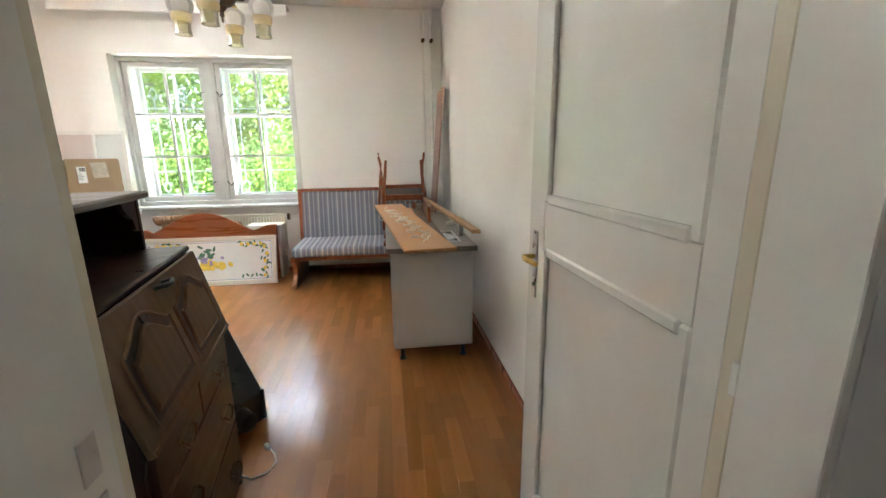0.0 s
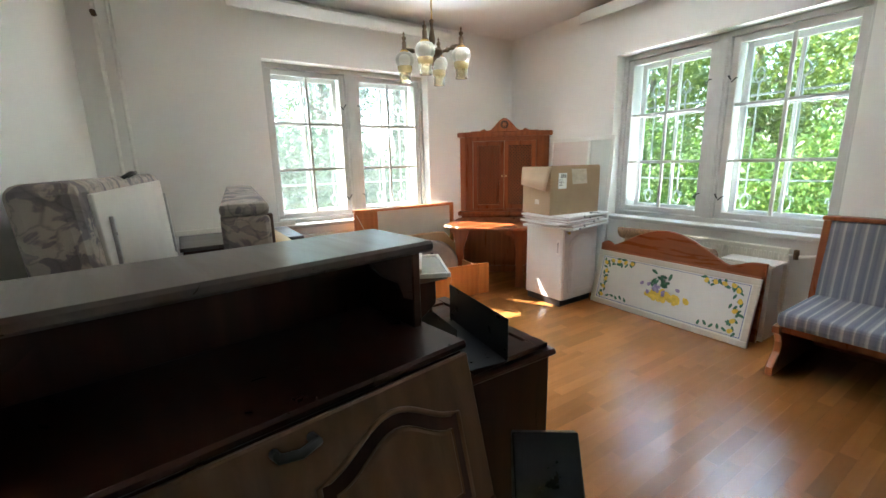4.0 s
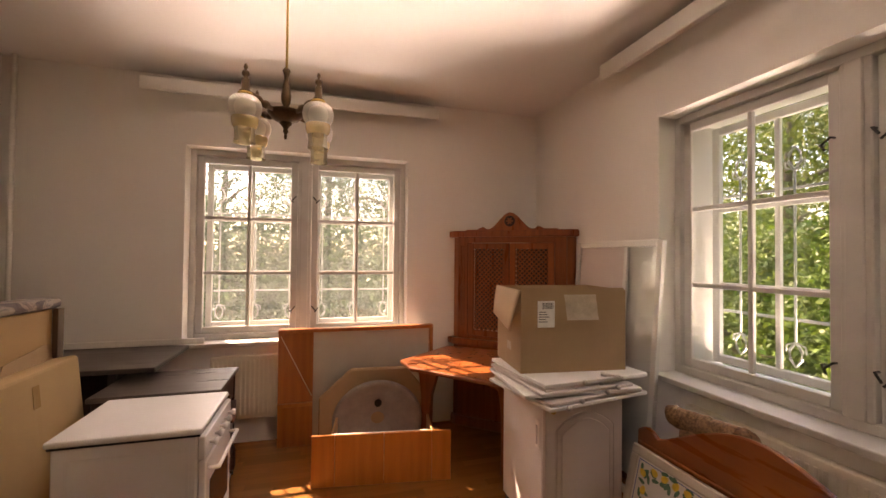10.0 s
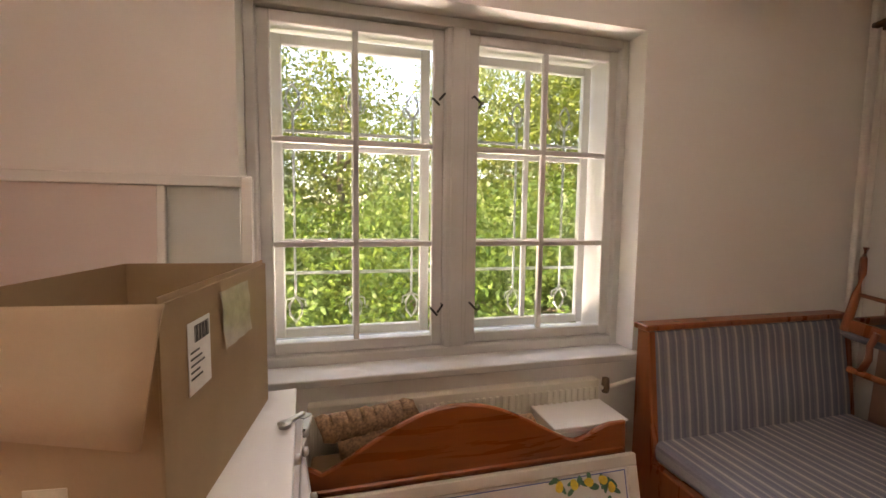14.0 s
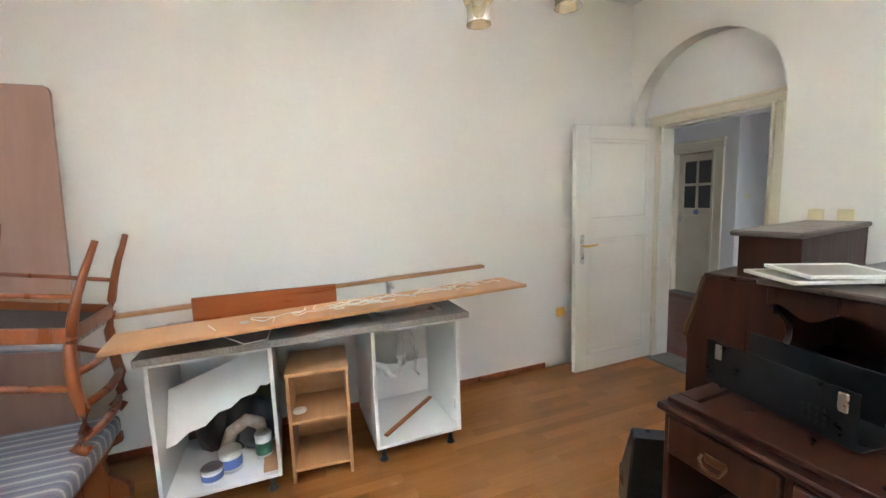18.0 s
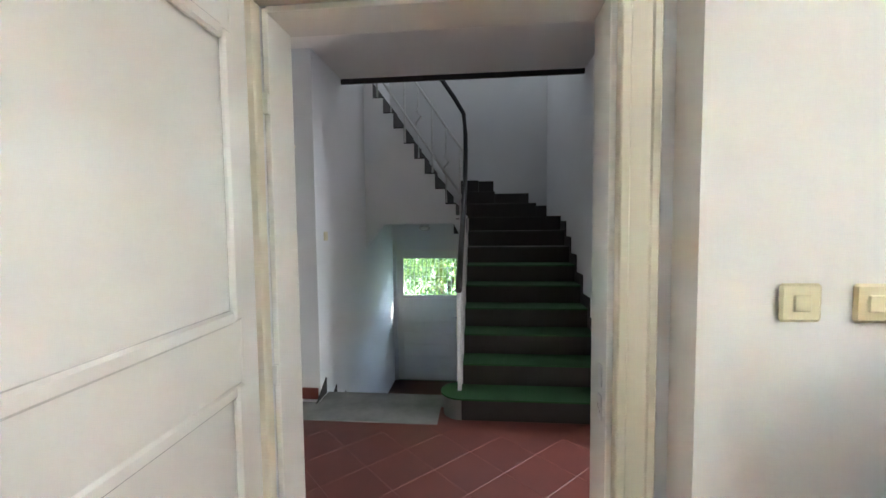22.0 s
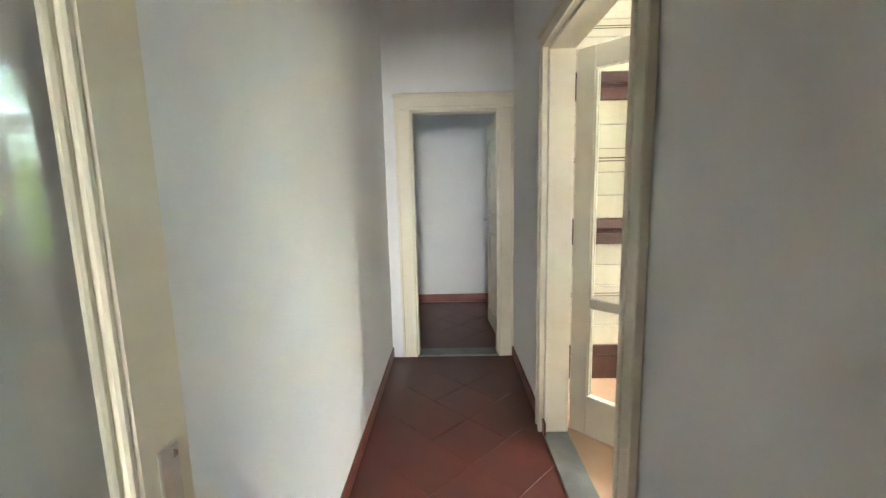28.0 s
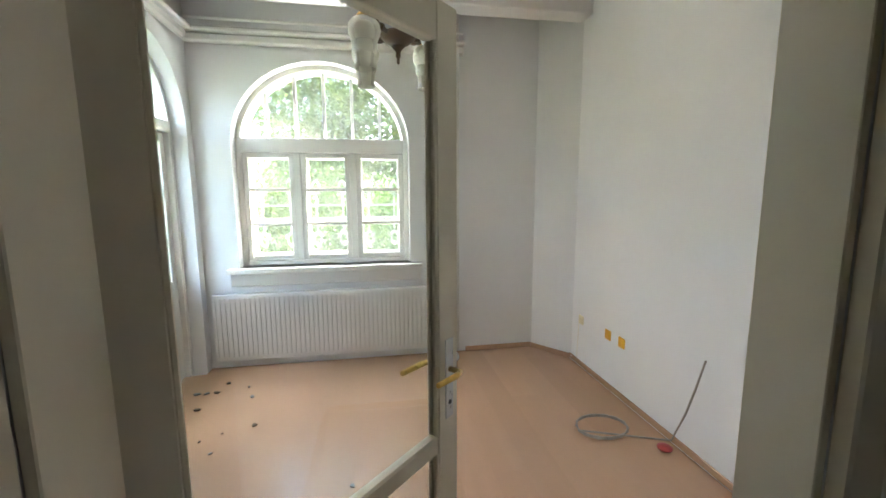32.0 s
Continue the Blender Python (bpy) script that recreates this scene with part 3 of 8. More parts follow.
box(bm, HX - 0.35, HE + 0.13, -1.92, 0.42, -0.3, -0.003)
struct("floor_hall", bm, M["grout"], "red tiled hall floor", "floor")
bm = bm_new()
box(bm, HX, 1.65, -4.97, -1.92, -1.3, -0.99)
struct("floor_cellar", bm, M["redtile"], "dark red floor at the foot of the cellar stairs", "floor")

# closets behind the closed doors
bm = bm_new()
slab(bm, 1.80, HE + 0.13, -0.3, 3.2, -3.1, -3.0, (), "x")
box(bm, HE, HE + 0.13, -3.0, -2.3, -0.3, 3.2)
box(bm, 1.80, HE, -3.0, -2.3, 2.3, 2.4)
box(bm, 1.80, HE, -3.0, -2.3, -0.3, -0.02)
struct("wall_closet", bm, M["wall_hall"], "plain walls of the dark closet", "wall")
bm = bm_new()
slab(bm, XE + 0.3, HE + 0.13, -0.3, 3.2, 1.2, 1.3, (), "x")
box(bm, HE, HE + 0.13, 0.3, 1.2, -0.3, 3.2)
box(bm, XE + 0.3, HE, 0.3, 1.2, 2.3, 2.4)
box(bm, XE + 0.3, HE, 0.3, 1.2, -0.3, -0.02)
struct("wall_back_room", bm, M["wall_hall"], "plain walls behind the closed hall door", "wall")

# corridor
bm = bm_new()
slab(bm, HE + 0.13, 8.4, -0.3, 3.2, CYL, CYL + 0.2, [(7.30, 7.50, 1.65, 1.95)], "x")
struct("wall_corridor_north", bm, M["wall_hall"], "white corridor wall", "wall")
bm = bm_new()
slab(bm, HE + 0.13, 8.4, -0.3, 3.2, CYR - 0.13, CYR, [(4.45, 5.47, -0.31, 2.08)], "x")
struct("wall_corridor_south", bm, M["wall_hall"], "white corridor wall with a glazed door", "wall")
bm = bm_new()
slab(bm, CYR, CYL, -0.3, 3.2, 6.58, 6.70, [(-1.175, -0.485, -0.31, 2.0)], "y")
struct("wall_corridor_end", bm, M["wall_hall"], "white wall with a doorway at the corridor's end", "wall")
bm = bm_new()
slab(bm, CYR, CYL, -0.3, 3.2, 8.26, 8.4, (), "y")
struct("wall_corridor_far", bm, M["wall_hall"], "white wall of the far lobby", "wall")
bm = bm_new()
box(bm, HE + 0.13, 8.4, CYR, CYL, 2.85, 3.1)
struct("ceiling_corridor", bm, M["ceiling"], "white corridor ceiling", "ceiling")
bm = bm_new()
box(bm, HE, 8.4, CYR - 0.13, CYL, -0.3, -0.012)
struct("floor_corridor", bm, M["redtile"], "dark red corridor floor", "floor")

# sunroom
bm = bm_new()
slab(bm, 4.22, GX1 + 0.4, -0.3, 3.4, GY1 - 0.45, GY1, [(4.77, 6.27, 0.90, 1.98, 0.68)], "x")
struct("wall_sunroom_south", bm, M["wall_glass"], "white wall with a large arched window", "wall")
bm = bm_new()
slab(bm, GY1, GY0, -0.3, 3.4, GX1, GX1 + 0.4, [(-4.50, -3.45, -0.31, 2.05, 0.6)], "y")
struct("wall_sunroom_east", bm, M["wall_glass"], "white wall with an arched garden door", "wall")
bm = bm_new()
prism(bm, [(3.30, -4.25), (3.56, -4.595), (4.22, -4.60), (4.22, -5.05), (3.0, -5.05), (3.0, -4.25)], 3.7, pose(0, 0, -0.3))
struct("wall_sunroom_corner", bm, M["wall_glass"], "white wall corner with a chamfer", "wall")
bm = bm_new()
slab(bm, -4.25, GY0, -0.3, 3.4, 3.0, GX0, (), "y")
struct("wall_sunroom_west", bm, M["wall_glass"], "plain white wall", "wall")
bm = bm_new()
box(bm, 3.0, GX1 + 0.4, GY1 - 0.45, GY0, 3.10, 3.3)
struct("ceiling_sunroom", bm, M["ceiling"], "white ceiling of the sunroom", "ceiling")
bm = bm_new()
box(bm, 3.0, GX1 + 0.4, GY1 - 0.45, GY0, -0.3, -0.012)
struct("floor_sunroom", bm, M["laminate"], "subfloor of the sunroom", "floor")

# room beyond the hall's open doorway
bm = bm_new()
# first opening is unseen, added to hold the fill lamp; second is the window
slab(bm, -5.0, 0.16, -0.3, 3.2, -3.6, -3.3, [(-1.4, -0.1, 0.85, 2.3), (-4.36, -3.0, 0.95, 2.68)], "y")
struct("wall_side_west", bm, M["wall_hall"], "white wall with a window", "wall")
bm = bm_new()
slab(bm, -3.3, HX - 0.35, -0.3, 3.2, -5.0, -4.8, (), "x")
struct("wall_side_south", bm, M["wall_hall"], "plain white wall", "wall")
bm = bm_new()
box(bm, -3.3, HX - 0.35, -4.8, 0.16, 2.95, 3.2)
struct("ceiling_side", bm, M["ceiling"], "white ceiling of the side room", "ceiling")
bm = bm_new()
box(bm, -3.3, HX - 0.35, -4.8, 0.16, -0.3, 0.0)
struct("floor_side", bm, M["redtile"], "red floor of the side room", "floor")

# garden ground
bm = bm_new()
box(bm, -1500, 1500, -1500, 1500, -1.6, -1.45)
tagged(part("ground", bm, M["grass"]), "rough green lawn round the house", "ground", "", "structure")

# ---------------------------------------------------------------- windows and doors
def casement(parent, u0, u1, z0, z1, v, bars, mat, glass, cols=2, stile=0.055, name="casement"):
    """One glazed sash: stiles, rails, glazing bars and panes. bars: heights of the cross bars."""
    bm = bm_new()
    t = 0.04
    for a, b in ((u0, u0 + stile), (u1 - stile, u1)):
        box(bm, a, b, v, v + t, z0, z1, 0.005)
    for a, b in ((z0, z0 + stile), (z1 - stile, z1)):
        box(bm, u0 + stile, u1 - stile, v + 0.001, v + t - 0.001, a, b, 0.005)
    sash = part(name, bm, mat, parent)
    inner = (u0 + stile, u1 - stile)
    us = [inner[0] + (inner[1] - inner[0]) * k / cols for k in range(cols + 1)]
    zs = [z0 + stile] + list(bars) + [z1 - stile]
    bm = bm_new()
    for u in us[1:-1]:
        box(bm, u - 0.014, u + 0.014, v + 0.006, v + t - 0.004, z0 + stile, z1 - stile, 0.004)
    for z in bars:
        box(bm, inner[0], inner[1], v + 0.008, v + t - 0.006, z - 0.014, z + 0.014, 0.004)
    if cols > 1 or bars:
        part("glazing_bar", bm, mat, sash)
    else:
        bm.free()
    for i in range(cols):
        for j in range(len(zs) - 1):
            bm = bm_new()
            box(bm, us[i], us[i + 1], v + 0.018, v + 0.021, zs[j], zs[j + 1])
            pane = part("pane", bm, glass, sash)
            pane.visible_shadow = False
    return sash


def hook(parent, u, v, z, lean):
    bm = bm_new()
    tube(bm, [(u, v, z), (u, v - 0.03, z), (u + lean, v - 0.045, z - 0.035)], 0.006, 6)
    part("latch", bm, M["black"], parent, "small black iron latch")


def double_window(name, m, w, z0, z1, bars, label, glass):
    """A box window with two casements behind one another on each side of a post."""
    win = thing(name, m, label, "window", "", "structure")
    mu = w / 2
    wood = M["greyedwhite"]
    bm = bm_new()
    e = 0.002
    for a, b in ((e, 0.045), (w - 0.045, w - e)):
        box(bm, a, b, 0.13, 0.44, z0 + e, z1 - e, 0.004)
    box(bm, 0.045, w - 0.045, 0.13, 0.44, z1 - 0.05, z1 - e, 0.004)
    box(bm, 0.045, w - 0.045, 0.13, 0.44, z0 + e, z0 + 0.05, 0.004)
    part("window_frame", bm, wood, win)
    bm = bm_new()
    box(bm, mu - 0.06, mu + 0.06, 0.13, 0.44, z0 + 0.05, z1 - 0.05, 0.006)
    box(bm, mu - 0.035, mu + 0.035, 0.115, 0.13, z0 + 0.05, z1 - 0.05, 0.005)
    part("post", bm, wood, win)
    for a, b in ((0.045, mu - 0.06), (mu + 0.06, w - 0.045)):
        casement(win, a + 0.004, b - 0.004, z0 + 0.055, z1 - 0.055, 0.16, bars, wood, M["glass"])
        casement(win, a + 0.03, b - 0.03, z0 + 0.075, z1 - 0.075, 0.37, bars, wood, glass, 2, 0.05)
    for z in (z0 + 0.28, z1 - 0.38):
        for s in (-1, 1):
            hook(win, mu + s * 0.075, 0.13, z, s * 0.03)
            hook(win, mu + s * 0.13, 0.15, z - 0.02, -s * 0.03)
    bm = bm_new()
    box(bm, -0.06, w + 0.06, -0.055, 0.13, z0 - 0.035, z0 + 0.004, 0.008, None, 2)
    part("window_sill", bm, wood, win, "white painted inner sill")
    bm = bm_new()
    box(bm, 0.01, w - 0.01, 0.46, 0.62, z0 - 0.03, z0 + 0.005, 0.004)
    part("outer_sill", bm, M["stone"], win)
    return win


def grille(name, m, w, z0, z1, label):
    """Painted wrought-iron bars with tulip-shaped tips outside a window."""
    g = thing(name, m, label, "window grille")
    v = 0.53
    for z in (z0 + 0.40, z1 - 0.52):
        bm = bm_new()
        box(bm, 0.001, w - 0.001, v - 0.012, v + 0.012, z - 0.008, z + 0.008)
        part("rail", bm, M["grille"], g)
    n = 6
    for k in range(n):
        u = w * (k + 0.5) / n
        bm = bm_new()
        tube(bm, [(u, v - 0.02, z0 + 0.27), (u, v - 0.02, z1 - 0.42)], 0.007, 6)
        part("rod", bm, M["grille"], g)
        for z, s in ((z1 - 0.42, 1), (z0 + 0.27, -1)):
            bm = bm_new()
            for sd in (-1, 1):
                tube(bm, [(u, v - 0.02, z), (u + sd * 0.035, v - 0.02, z + s * 0.05), (u + sd * 0.030, v - 0.02, z + s * 0.10), (u, v - 0.02, z + s * 0.145)], [0.006, 0.009, 0.008, 0.004], 6)
                tube(bm, [(u, v - 0.02, z), (u + sd * 0.05, v - 0.02, z + s * 0.02), (u + sd * 0.055, v - 0.02, z + s * 0.06)], 0.005, 6)
            part("ornament", bm, M["grille"], g)
    return g


ZB = (1.445, 1.935)
double_window("window_north", pose(-2.68, YN, 0), 1.96, 0.86, 2.56, ZB, "white box window with twelve panes and a central post", M["glass"])
grille("window_grille", pose(-2.68, YN, 0), 1.96, 0.86, 2.56, "painted iron grille with tulip tips outside the window")
double_window("window_west", pose(XW, 1.83, 0, 0, 0, 90), 1.89, 0.86, 2.53, ZB, "sunlit white box window with dusty panes", M["dusty"])
grille("window_grille", pose(XW, 1.83, 0, 0, 0, 90), 1.89, 0.86, 2.53, "painted iron grille with tulip tips outside the window")


def valance(m, w):
    bm = bm_new()
    box(bm, 0, w, -0.17, 0.0, 0.095, 0.115, 0.004)
    box(bm, 0, w, -0.19, -0.17, 0, 0.115, 0.006)
    ob = part("curtain_valance", bm, M["white"], None, "", m)
    tagged(ob, "long white curtain box fixed below the ceiling", "curtain box", "curtain boxes")


valance(pose(-3.05, YN, 2.93), 2.35)
valance(pose(XW, 1.55, 2.895, 0, 0, 90), 2.42)


def trim(name, m, w, h, wid=0.10, thick=0.025, label="cream moulded door frame", mat=None, jamb=0.0, seam=False, inner=None):
    """Architrave round an opening; local x along the wall, y out of it, opening from 0 to w. jamb: lining depth behind."""
    mat = mat or M["cream"]
    f = thing(name, m, label, "door frame", "", "structure")
    for nm, a, b, c, d in (("side_post", -wid, 0.002, 0.0, h), ("side_post", w - 0.002, w + wid, 0.0, h), ("head", -wid - 0.005, w + wid + 0.005, h - 0.002, h + wid)):
        bm = bm_new()
        box(bm, a, b, -thick, -0.0015, c, d, 0.006)
        if nm == "head":
            box(bm, a - 0.012, b + 0.012, -thick - 0.012, -0.0015, d - 0.022, d + 0.006, 0.005)
            box(bm, a + wid - 0.03, b - wid + 0.03, -thick - 0.008, -0.0015, c - 0.0025, c + 0.022, 0.004)
        else:
            i0, i1 = (b - 0.022, b + 0.0025) if a < 0.01 else (a - 0.0025, a + 0.022)
            box(bm, i0, i1, -thick - 0.008, -0.0015, c, d, 0.004)
            o0, o1 = (a - 0.0025, a + 0.02) if a < 0.01 else (b - 0.02, b + 0.0025)
            box(bm, o0, o1, -thick - 0.006, -0.0015, c, d, 0.004)
        part(nm, bm, mat, f)
    if jamb:
        bm = bm_new()
        if seam:
            box(bm, 0.0015, 0.018, 0.009, jamb, 0, h - 0.002, 0.002)
            for z in (0.22, 1.07, 1.78):
                box(bm, 0.0015, 0.0185, -0.004, 0.010, z, z + 0.055, 0.002)
        else:
            box(bm, 0.0015, 0.018, 0, jamb, 0, h - 0.002, 0.002)
        box(bm, w - 0.018, w - 0.0015, 0, jamb, 0, h - 0.002, 0.002)
        box(bm, 0.018, w - 0.018, 0, jamb, h - 0.018, h - 0.0015, 0.002)
        part("lining", bm, inner or mat, f)
    return f


def lever(parent, x, z, side, mat, out=-1, toward=-1, plate=0.24):
    """A lever handle on a long plate. side: y of the door's face; out: which way it stands off; toward: where the lever points."""
    bm = bm_new()
    ya, yb = sorted((side, side + out * 0.005))
    box(bm, x - 0.02, x + 0.02, ya, yb, z - plate * 0.62, z + plate * 0.38, 0.002)
    h = part("handle_plate", bm, M["steel"], parent)
    bm = bm_new()
    tube(bm, [(x, side, z), (x, side + out * 0.045, z), (x + toward * 0.03, side + out * 0.05, z), (x + toward * 0.12, side + out * 0.048, z + 0.004)], [0.009, 0.009, 0.010, 0.008], 10)
    part("lever", bm, mat, h)
    bm = bm_new()
    tube(bm, [(x, side + out * 0.003, z - plate * 0.42), (x, side + out * 0.007, z - plate * 0.42)], 0.008, 8)
    part("keyhole", bm, M["black"], h)


def panel_door(name, m, w, h, fields, mat, label, hand=1, handle_mat=None, thick=0.045):
    """A leaf hinged at x = 0 with raised mouldings round its fields (x0, x1, z0, z1)."""
    d = thing(name, m, label, "door", "", "structure")
    bm = bm_new()
    st = 0.003
    box(bm, st, fields[0][0], -thick / 2, thick / 2, 0.008, h, 0.003)
    box(bm, fields[0][1], w, -thick / 2, thick / 2, 0.008, h, 0.003)
    zs = [0.008]
    for f in sorted(fields, key=lambda q: q[2]):
        zs += [f[2], f[3]]
    zs.append(h)
    for k in range(0, len(zs), 2):
        box(bm, fields[0][0], fields[0][1], -thick / 2 + 0.0005, thick / 2 - 0.0005, zs[k], zs[k + 1], 0.002)
    leaf = part("leaf", bm, mat, d)
    for f in fields:
        bm = bm_new()
        box(bm, f[0], f[1], -thick / 2 + 0.012, thick / 2 - 0.012, f[2], f[3])
        part("panel", bm, mat, leaf)
        bm = bm_new()
        for s in (-1, 1):
            y0, y1 = sorted((s * (thick / 2 - 0.013), s * (thick / 2 + 0.006)))
            q = 0.028
            box(bm, f[0] - 0.004, f[0] + q, y0, y1, f[2], f[3], 0.006)
            box(bm, f[1] - q, f[1] + 0.004, y0, y1, f[2], f[3], 0.006)
            box(bm, f[0] + q, f[1] - q, y0, y1, f[2] - 0.004, f[2] + q, 0.006)
            box(bm, f[0] + q, f[1] - q, y0, y1, f[3] - q, f[3] + 0.004, 0.006)
        part("moulding", bm, mat, leaf)
    if handle_mat:
        for s in (-1, 1):
            lever(d, w - 0.064, 1.08, s * thick / 2, handle_mat, s, -1)
        bm = bm_new()
        box(bm, w - 0.0005, w + 0.003, -0.010, 0.010, 0.93, 1.15)
        part("lock_plate", bm, M["steel"], d)
    return d


# room door, open against the wall
panel_door("door_room", pose(0.851, 0.344, 0, 0, 0, 91.3), 0.862, 2.042, [(0.075, 0.735, 0.145, 1.125), (0.075, 0.735, 1.275, 1.932)], M["white"],
           "white panelled door with a brass lever, standing open", 1, M["brass"])
room_frame = trim("door_frame_room", pose(0.82, YS - 0.12, 0, 0, 0, 180), 0.88, 2.05, 0.085, 0.03, "cream moulded frame round the room door", None, 0.14, True, M["white"])
for z0, z1 in ((0.985, 1.05), (1.075, 1.13)):
    pbox("strike_plate", room_frame, M["steel"], (0.859, 0.8619, 0.030, 0.058, z0, z1), 0.0005, "worn steel strike plate")
bm = bm_new()
box(bm, -0.05, 0.81, 0.14, 0.40, -0.011, 0.012, 0.004)
tagged(part("threshold", bm, M["stone"]), "grey stone door threshold", "threshold", "", "structure")

# hall doors
panel_door("door_hall_north", pose(1.365, 0.10, 0), 0.87, 2.02, [(0.12, 0.75, 0.16, 0.95), (0.12, 0.75, 1.12, 1.88)], M["cream"],
           "cream panelled door with a brass lever, closed", 1, M["brass"])
trim("door_frame_hall_north", pose(1.36, 0.0, 0), 0.88, 2.03, 0.13, 0.03, "cream moulded frame of the closed hall door")
trim("door_frame_passage", pose(HE, -0.24, 0, 0, 0, -90), 0.83, 2.02, 0.095, 0.025, "cream moulded frame of the passage opening", None, 0.13)
trim("door_frame_glazed_small", pose(2.56, -2.0, 0, 0, 0, 180), 0.61, 2.03, 0.13, 0.025, "cream moulded frame of the half-glazed door", None, 0.11)
trim("door_frame_west", pose(HX - 0.12, -1.33, 0, 0, 0, 90), 0.85, 2.03, 0.11, 0.025, "cream frame of the open doorway in its arched niche", None, 0.22)
trim("door_frame_corridor_end", pose(6.58, -0.485, 0, 0, 0, -90), 0.69, 2.0, 0.115, 0.02, "cream frame of the doorway at the corridor's end", None, 0.12)
trim("door_frame_sunroom", pose(5.47, CYR, 0, 0, 0, 180), 1.02, 2.08, 0.09, 0.025, "cream moulded frame of the sunroom door", None, 0.13)

panel_door("door_side_room", pose(HX - 0.36, -1.300, 0, 0, 0, 183), 0.82, 2.02, [(0.12, 0.70, 0.16, 0.95), (0.12, 0.70, 1.12, 1.88)], M["cream"],
           "cream panelled door opened into the side room", 1, M["brass"])
d = thing("door_half_glazed", pose(2.54, -2.11, 0, 0, 0, 180), "cream door with four dark panes and a steel lever, closed", "door", "", "structure")
bm = bm_new()
DW = 0.57
box(bm, 0.085, DW - 0.085, -0.0195, 0.0195, 0.01, 1.24, 0.002)
leaf = part("leaf", bm, M["cream"], d)
for x in (0, DW - 0.085):
    pbox("stile", leaf, M["cream"], (x, x + 0.085, -0.02, 0.02, 0.01, 2.0), 0.003)
pbox("top_rail", leaf, M["cream"], (0.085, DW - 0.085, -0.0195, 0.0195, 1.90, 2.0), 0.002)
pbox("ledge", leaf, M["cream"], (0.0, DW, -0.026, -0.0205, 1.12, 1.135), 0.002)
bm = bm_new()
box(bm, DW / 2 - 0.018, DW / 2 + 0.018, -0.018, 0.018, 1.24, 1.90, 0.004)
box(bm, 0.085, DW - 0.085, -0.017, 0.017, 1.555, 1.59, 0.004)
part("glazing_bar", bm, M["cream"], leaf)
for a, b in ((0.085, DW / 2 - 0.018), (DW / 2 + 0.018, DW - 0.085)):
    for c, e in ((1.24, 1.555), (1.59, 1.90)):
        bm = bm_new()
        box(bm, a, b, -0.006, 0.006, c, e)
        part("pane", bm, M["darkglass"], leaf, "dark glass pane")
lever(d, 0.045, 1.12, -0.02, M["steel"], -1, 1, 0.14)
# barred blue emblem, made up here as five petals
bm = bm_new()
for k in range(5):
    a = 2 * math.pi * k / 5
    lathe(bm, [(0.0, 0), (0.018, 0.0005), (0.018, 0.002), (0.0, 0.003)], 8, (0, 0, 0), pose(DW / 2 + 0.026 * math.cos(a), -0.021, 1.185 + 0.022 * math.sin(a), 90))
part("sticker", bm, M["blueink"], d, "small blue emblem, drawn as a flower")
bm = bm_new()
box(bm, 1.95, 2.56, -2.13, -1.90, -0.011, 0.008, 0.003)
tagged(part("threshold", bm, M["stone"]), "worn grey stone door threshold", "threshold", "", "structure")


def glazed_leaf(name, m, w, h, rails, mat, label, hm, hz=1.0):
    """A leaf glazed from top to bottom; rails: heights of the cross rails."""
    d = thing(name, m, label, "door", "", "structure")
    bm = bm_new()
    box(bm, 0, 0.10, -0.02, 0.02, 0.01, h, 0.004)
    box(bm, w - 0.10, w, -0.02, 0.02, 0.01, h, 0.004)
    box(bm, 0.1, w - 0.1, -0.0195, 0.0195, h - 0.11, h, 0.003)
    box(bm, 0.1, w - 0.1, -0.0195, 0.0195, 0.01, 0.24, 0.003)
    for z in rails:
        box(bm, 0.1, w - 0.1, -0.018, 0.018, z - 0.03, z + 0.03, 0.006)
    leaf = part("leaf", bm, mat, d)
    zs = [0.24] + [q for z in rails for q in (z - 0.03, z + 0.03)] + [h - 0.11]
    for k in range(0, len(zs), 2):
        bm = bm_new()
        box(bm, 0.1, w - 0.1, -0.002, 0.002, zs[k], zs[k + 1])
        g = part("pane", bm, M["glass"], leaf, "clear glass pane")
        g.visible_shadow = False
        bm = bm_new()
        for s in (-1, 1):
            y0, y1 = sorted((s * 0.004, s * 0.018))
            box(bm, 0.098, 0.112, y0, y1, zs[k], zs[k + 1], 0.004)
            box(bm, w - 0.112, w - 0.098, y0, y1, zs[k], zs[k + 1], 0.004)
        part("glazing_bead", bm, mat, leaf)
    for s in (-1, 1):
        lever(d, w - 0.05, hz, s * 0.02, hm, s, -1, 0.26)
    for z in (0.22, 0.95, 1.8):
        bm = bm_new()
        tube(bm, [(-0.012, 0.02, z), (-0.012, 0.02, z + 0.11)], 0.009, 8)
        part("hinge", bm, M["bronze"], d, "dark iron hinge")
    return d


glazed_leaf("door_sunroom", pose(5.505, -1.452, 0, 0, 0, 224.4), 0.90, 2.068, (0.765,), M["cream"], "cream door glazed in full with a brass lever, standing open", M["brass"])
glazed_leaf("door_passage", pose(3.05, -0.308, 0, 0, 0, -1.6), 0.85, 2.0, (0.72,), M["cream"], "cream glazed door, opened back against the wall", M["steel"], 0.92)
for x0, x1, y0, y1 in ((4.46, 5.46, -1.42, -1.28), (6.57, 6.72, -1.17, -0.49), (2.70, 2.85, -1.06, -0.25)):
    bm = bm_new()
    box(bm, x0, x1, y0, y1, -0.011, 0.010, 0.003)
    tagged(part("threshold", bm, M["stone"]), "worn grey stone door threshold", "threshold", "", "structure")

# cellar door
d = thing("door_cellar", pose(0.53, -5.02, -0.99), "pale door with a barred light at the top, closed", "door", "", "structure")
bm = bm_new()
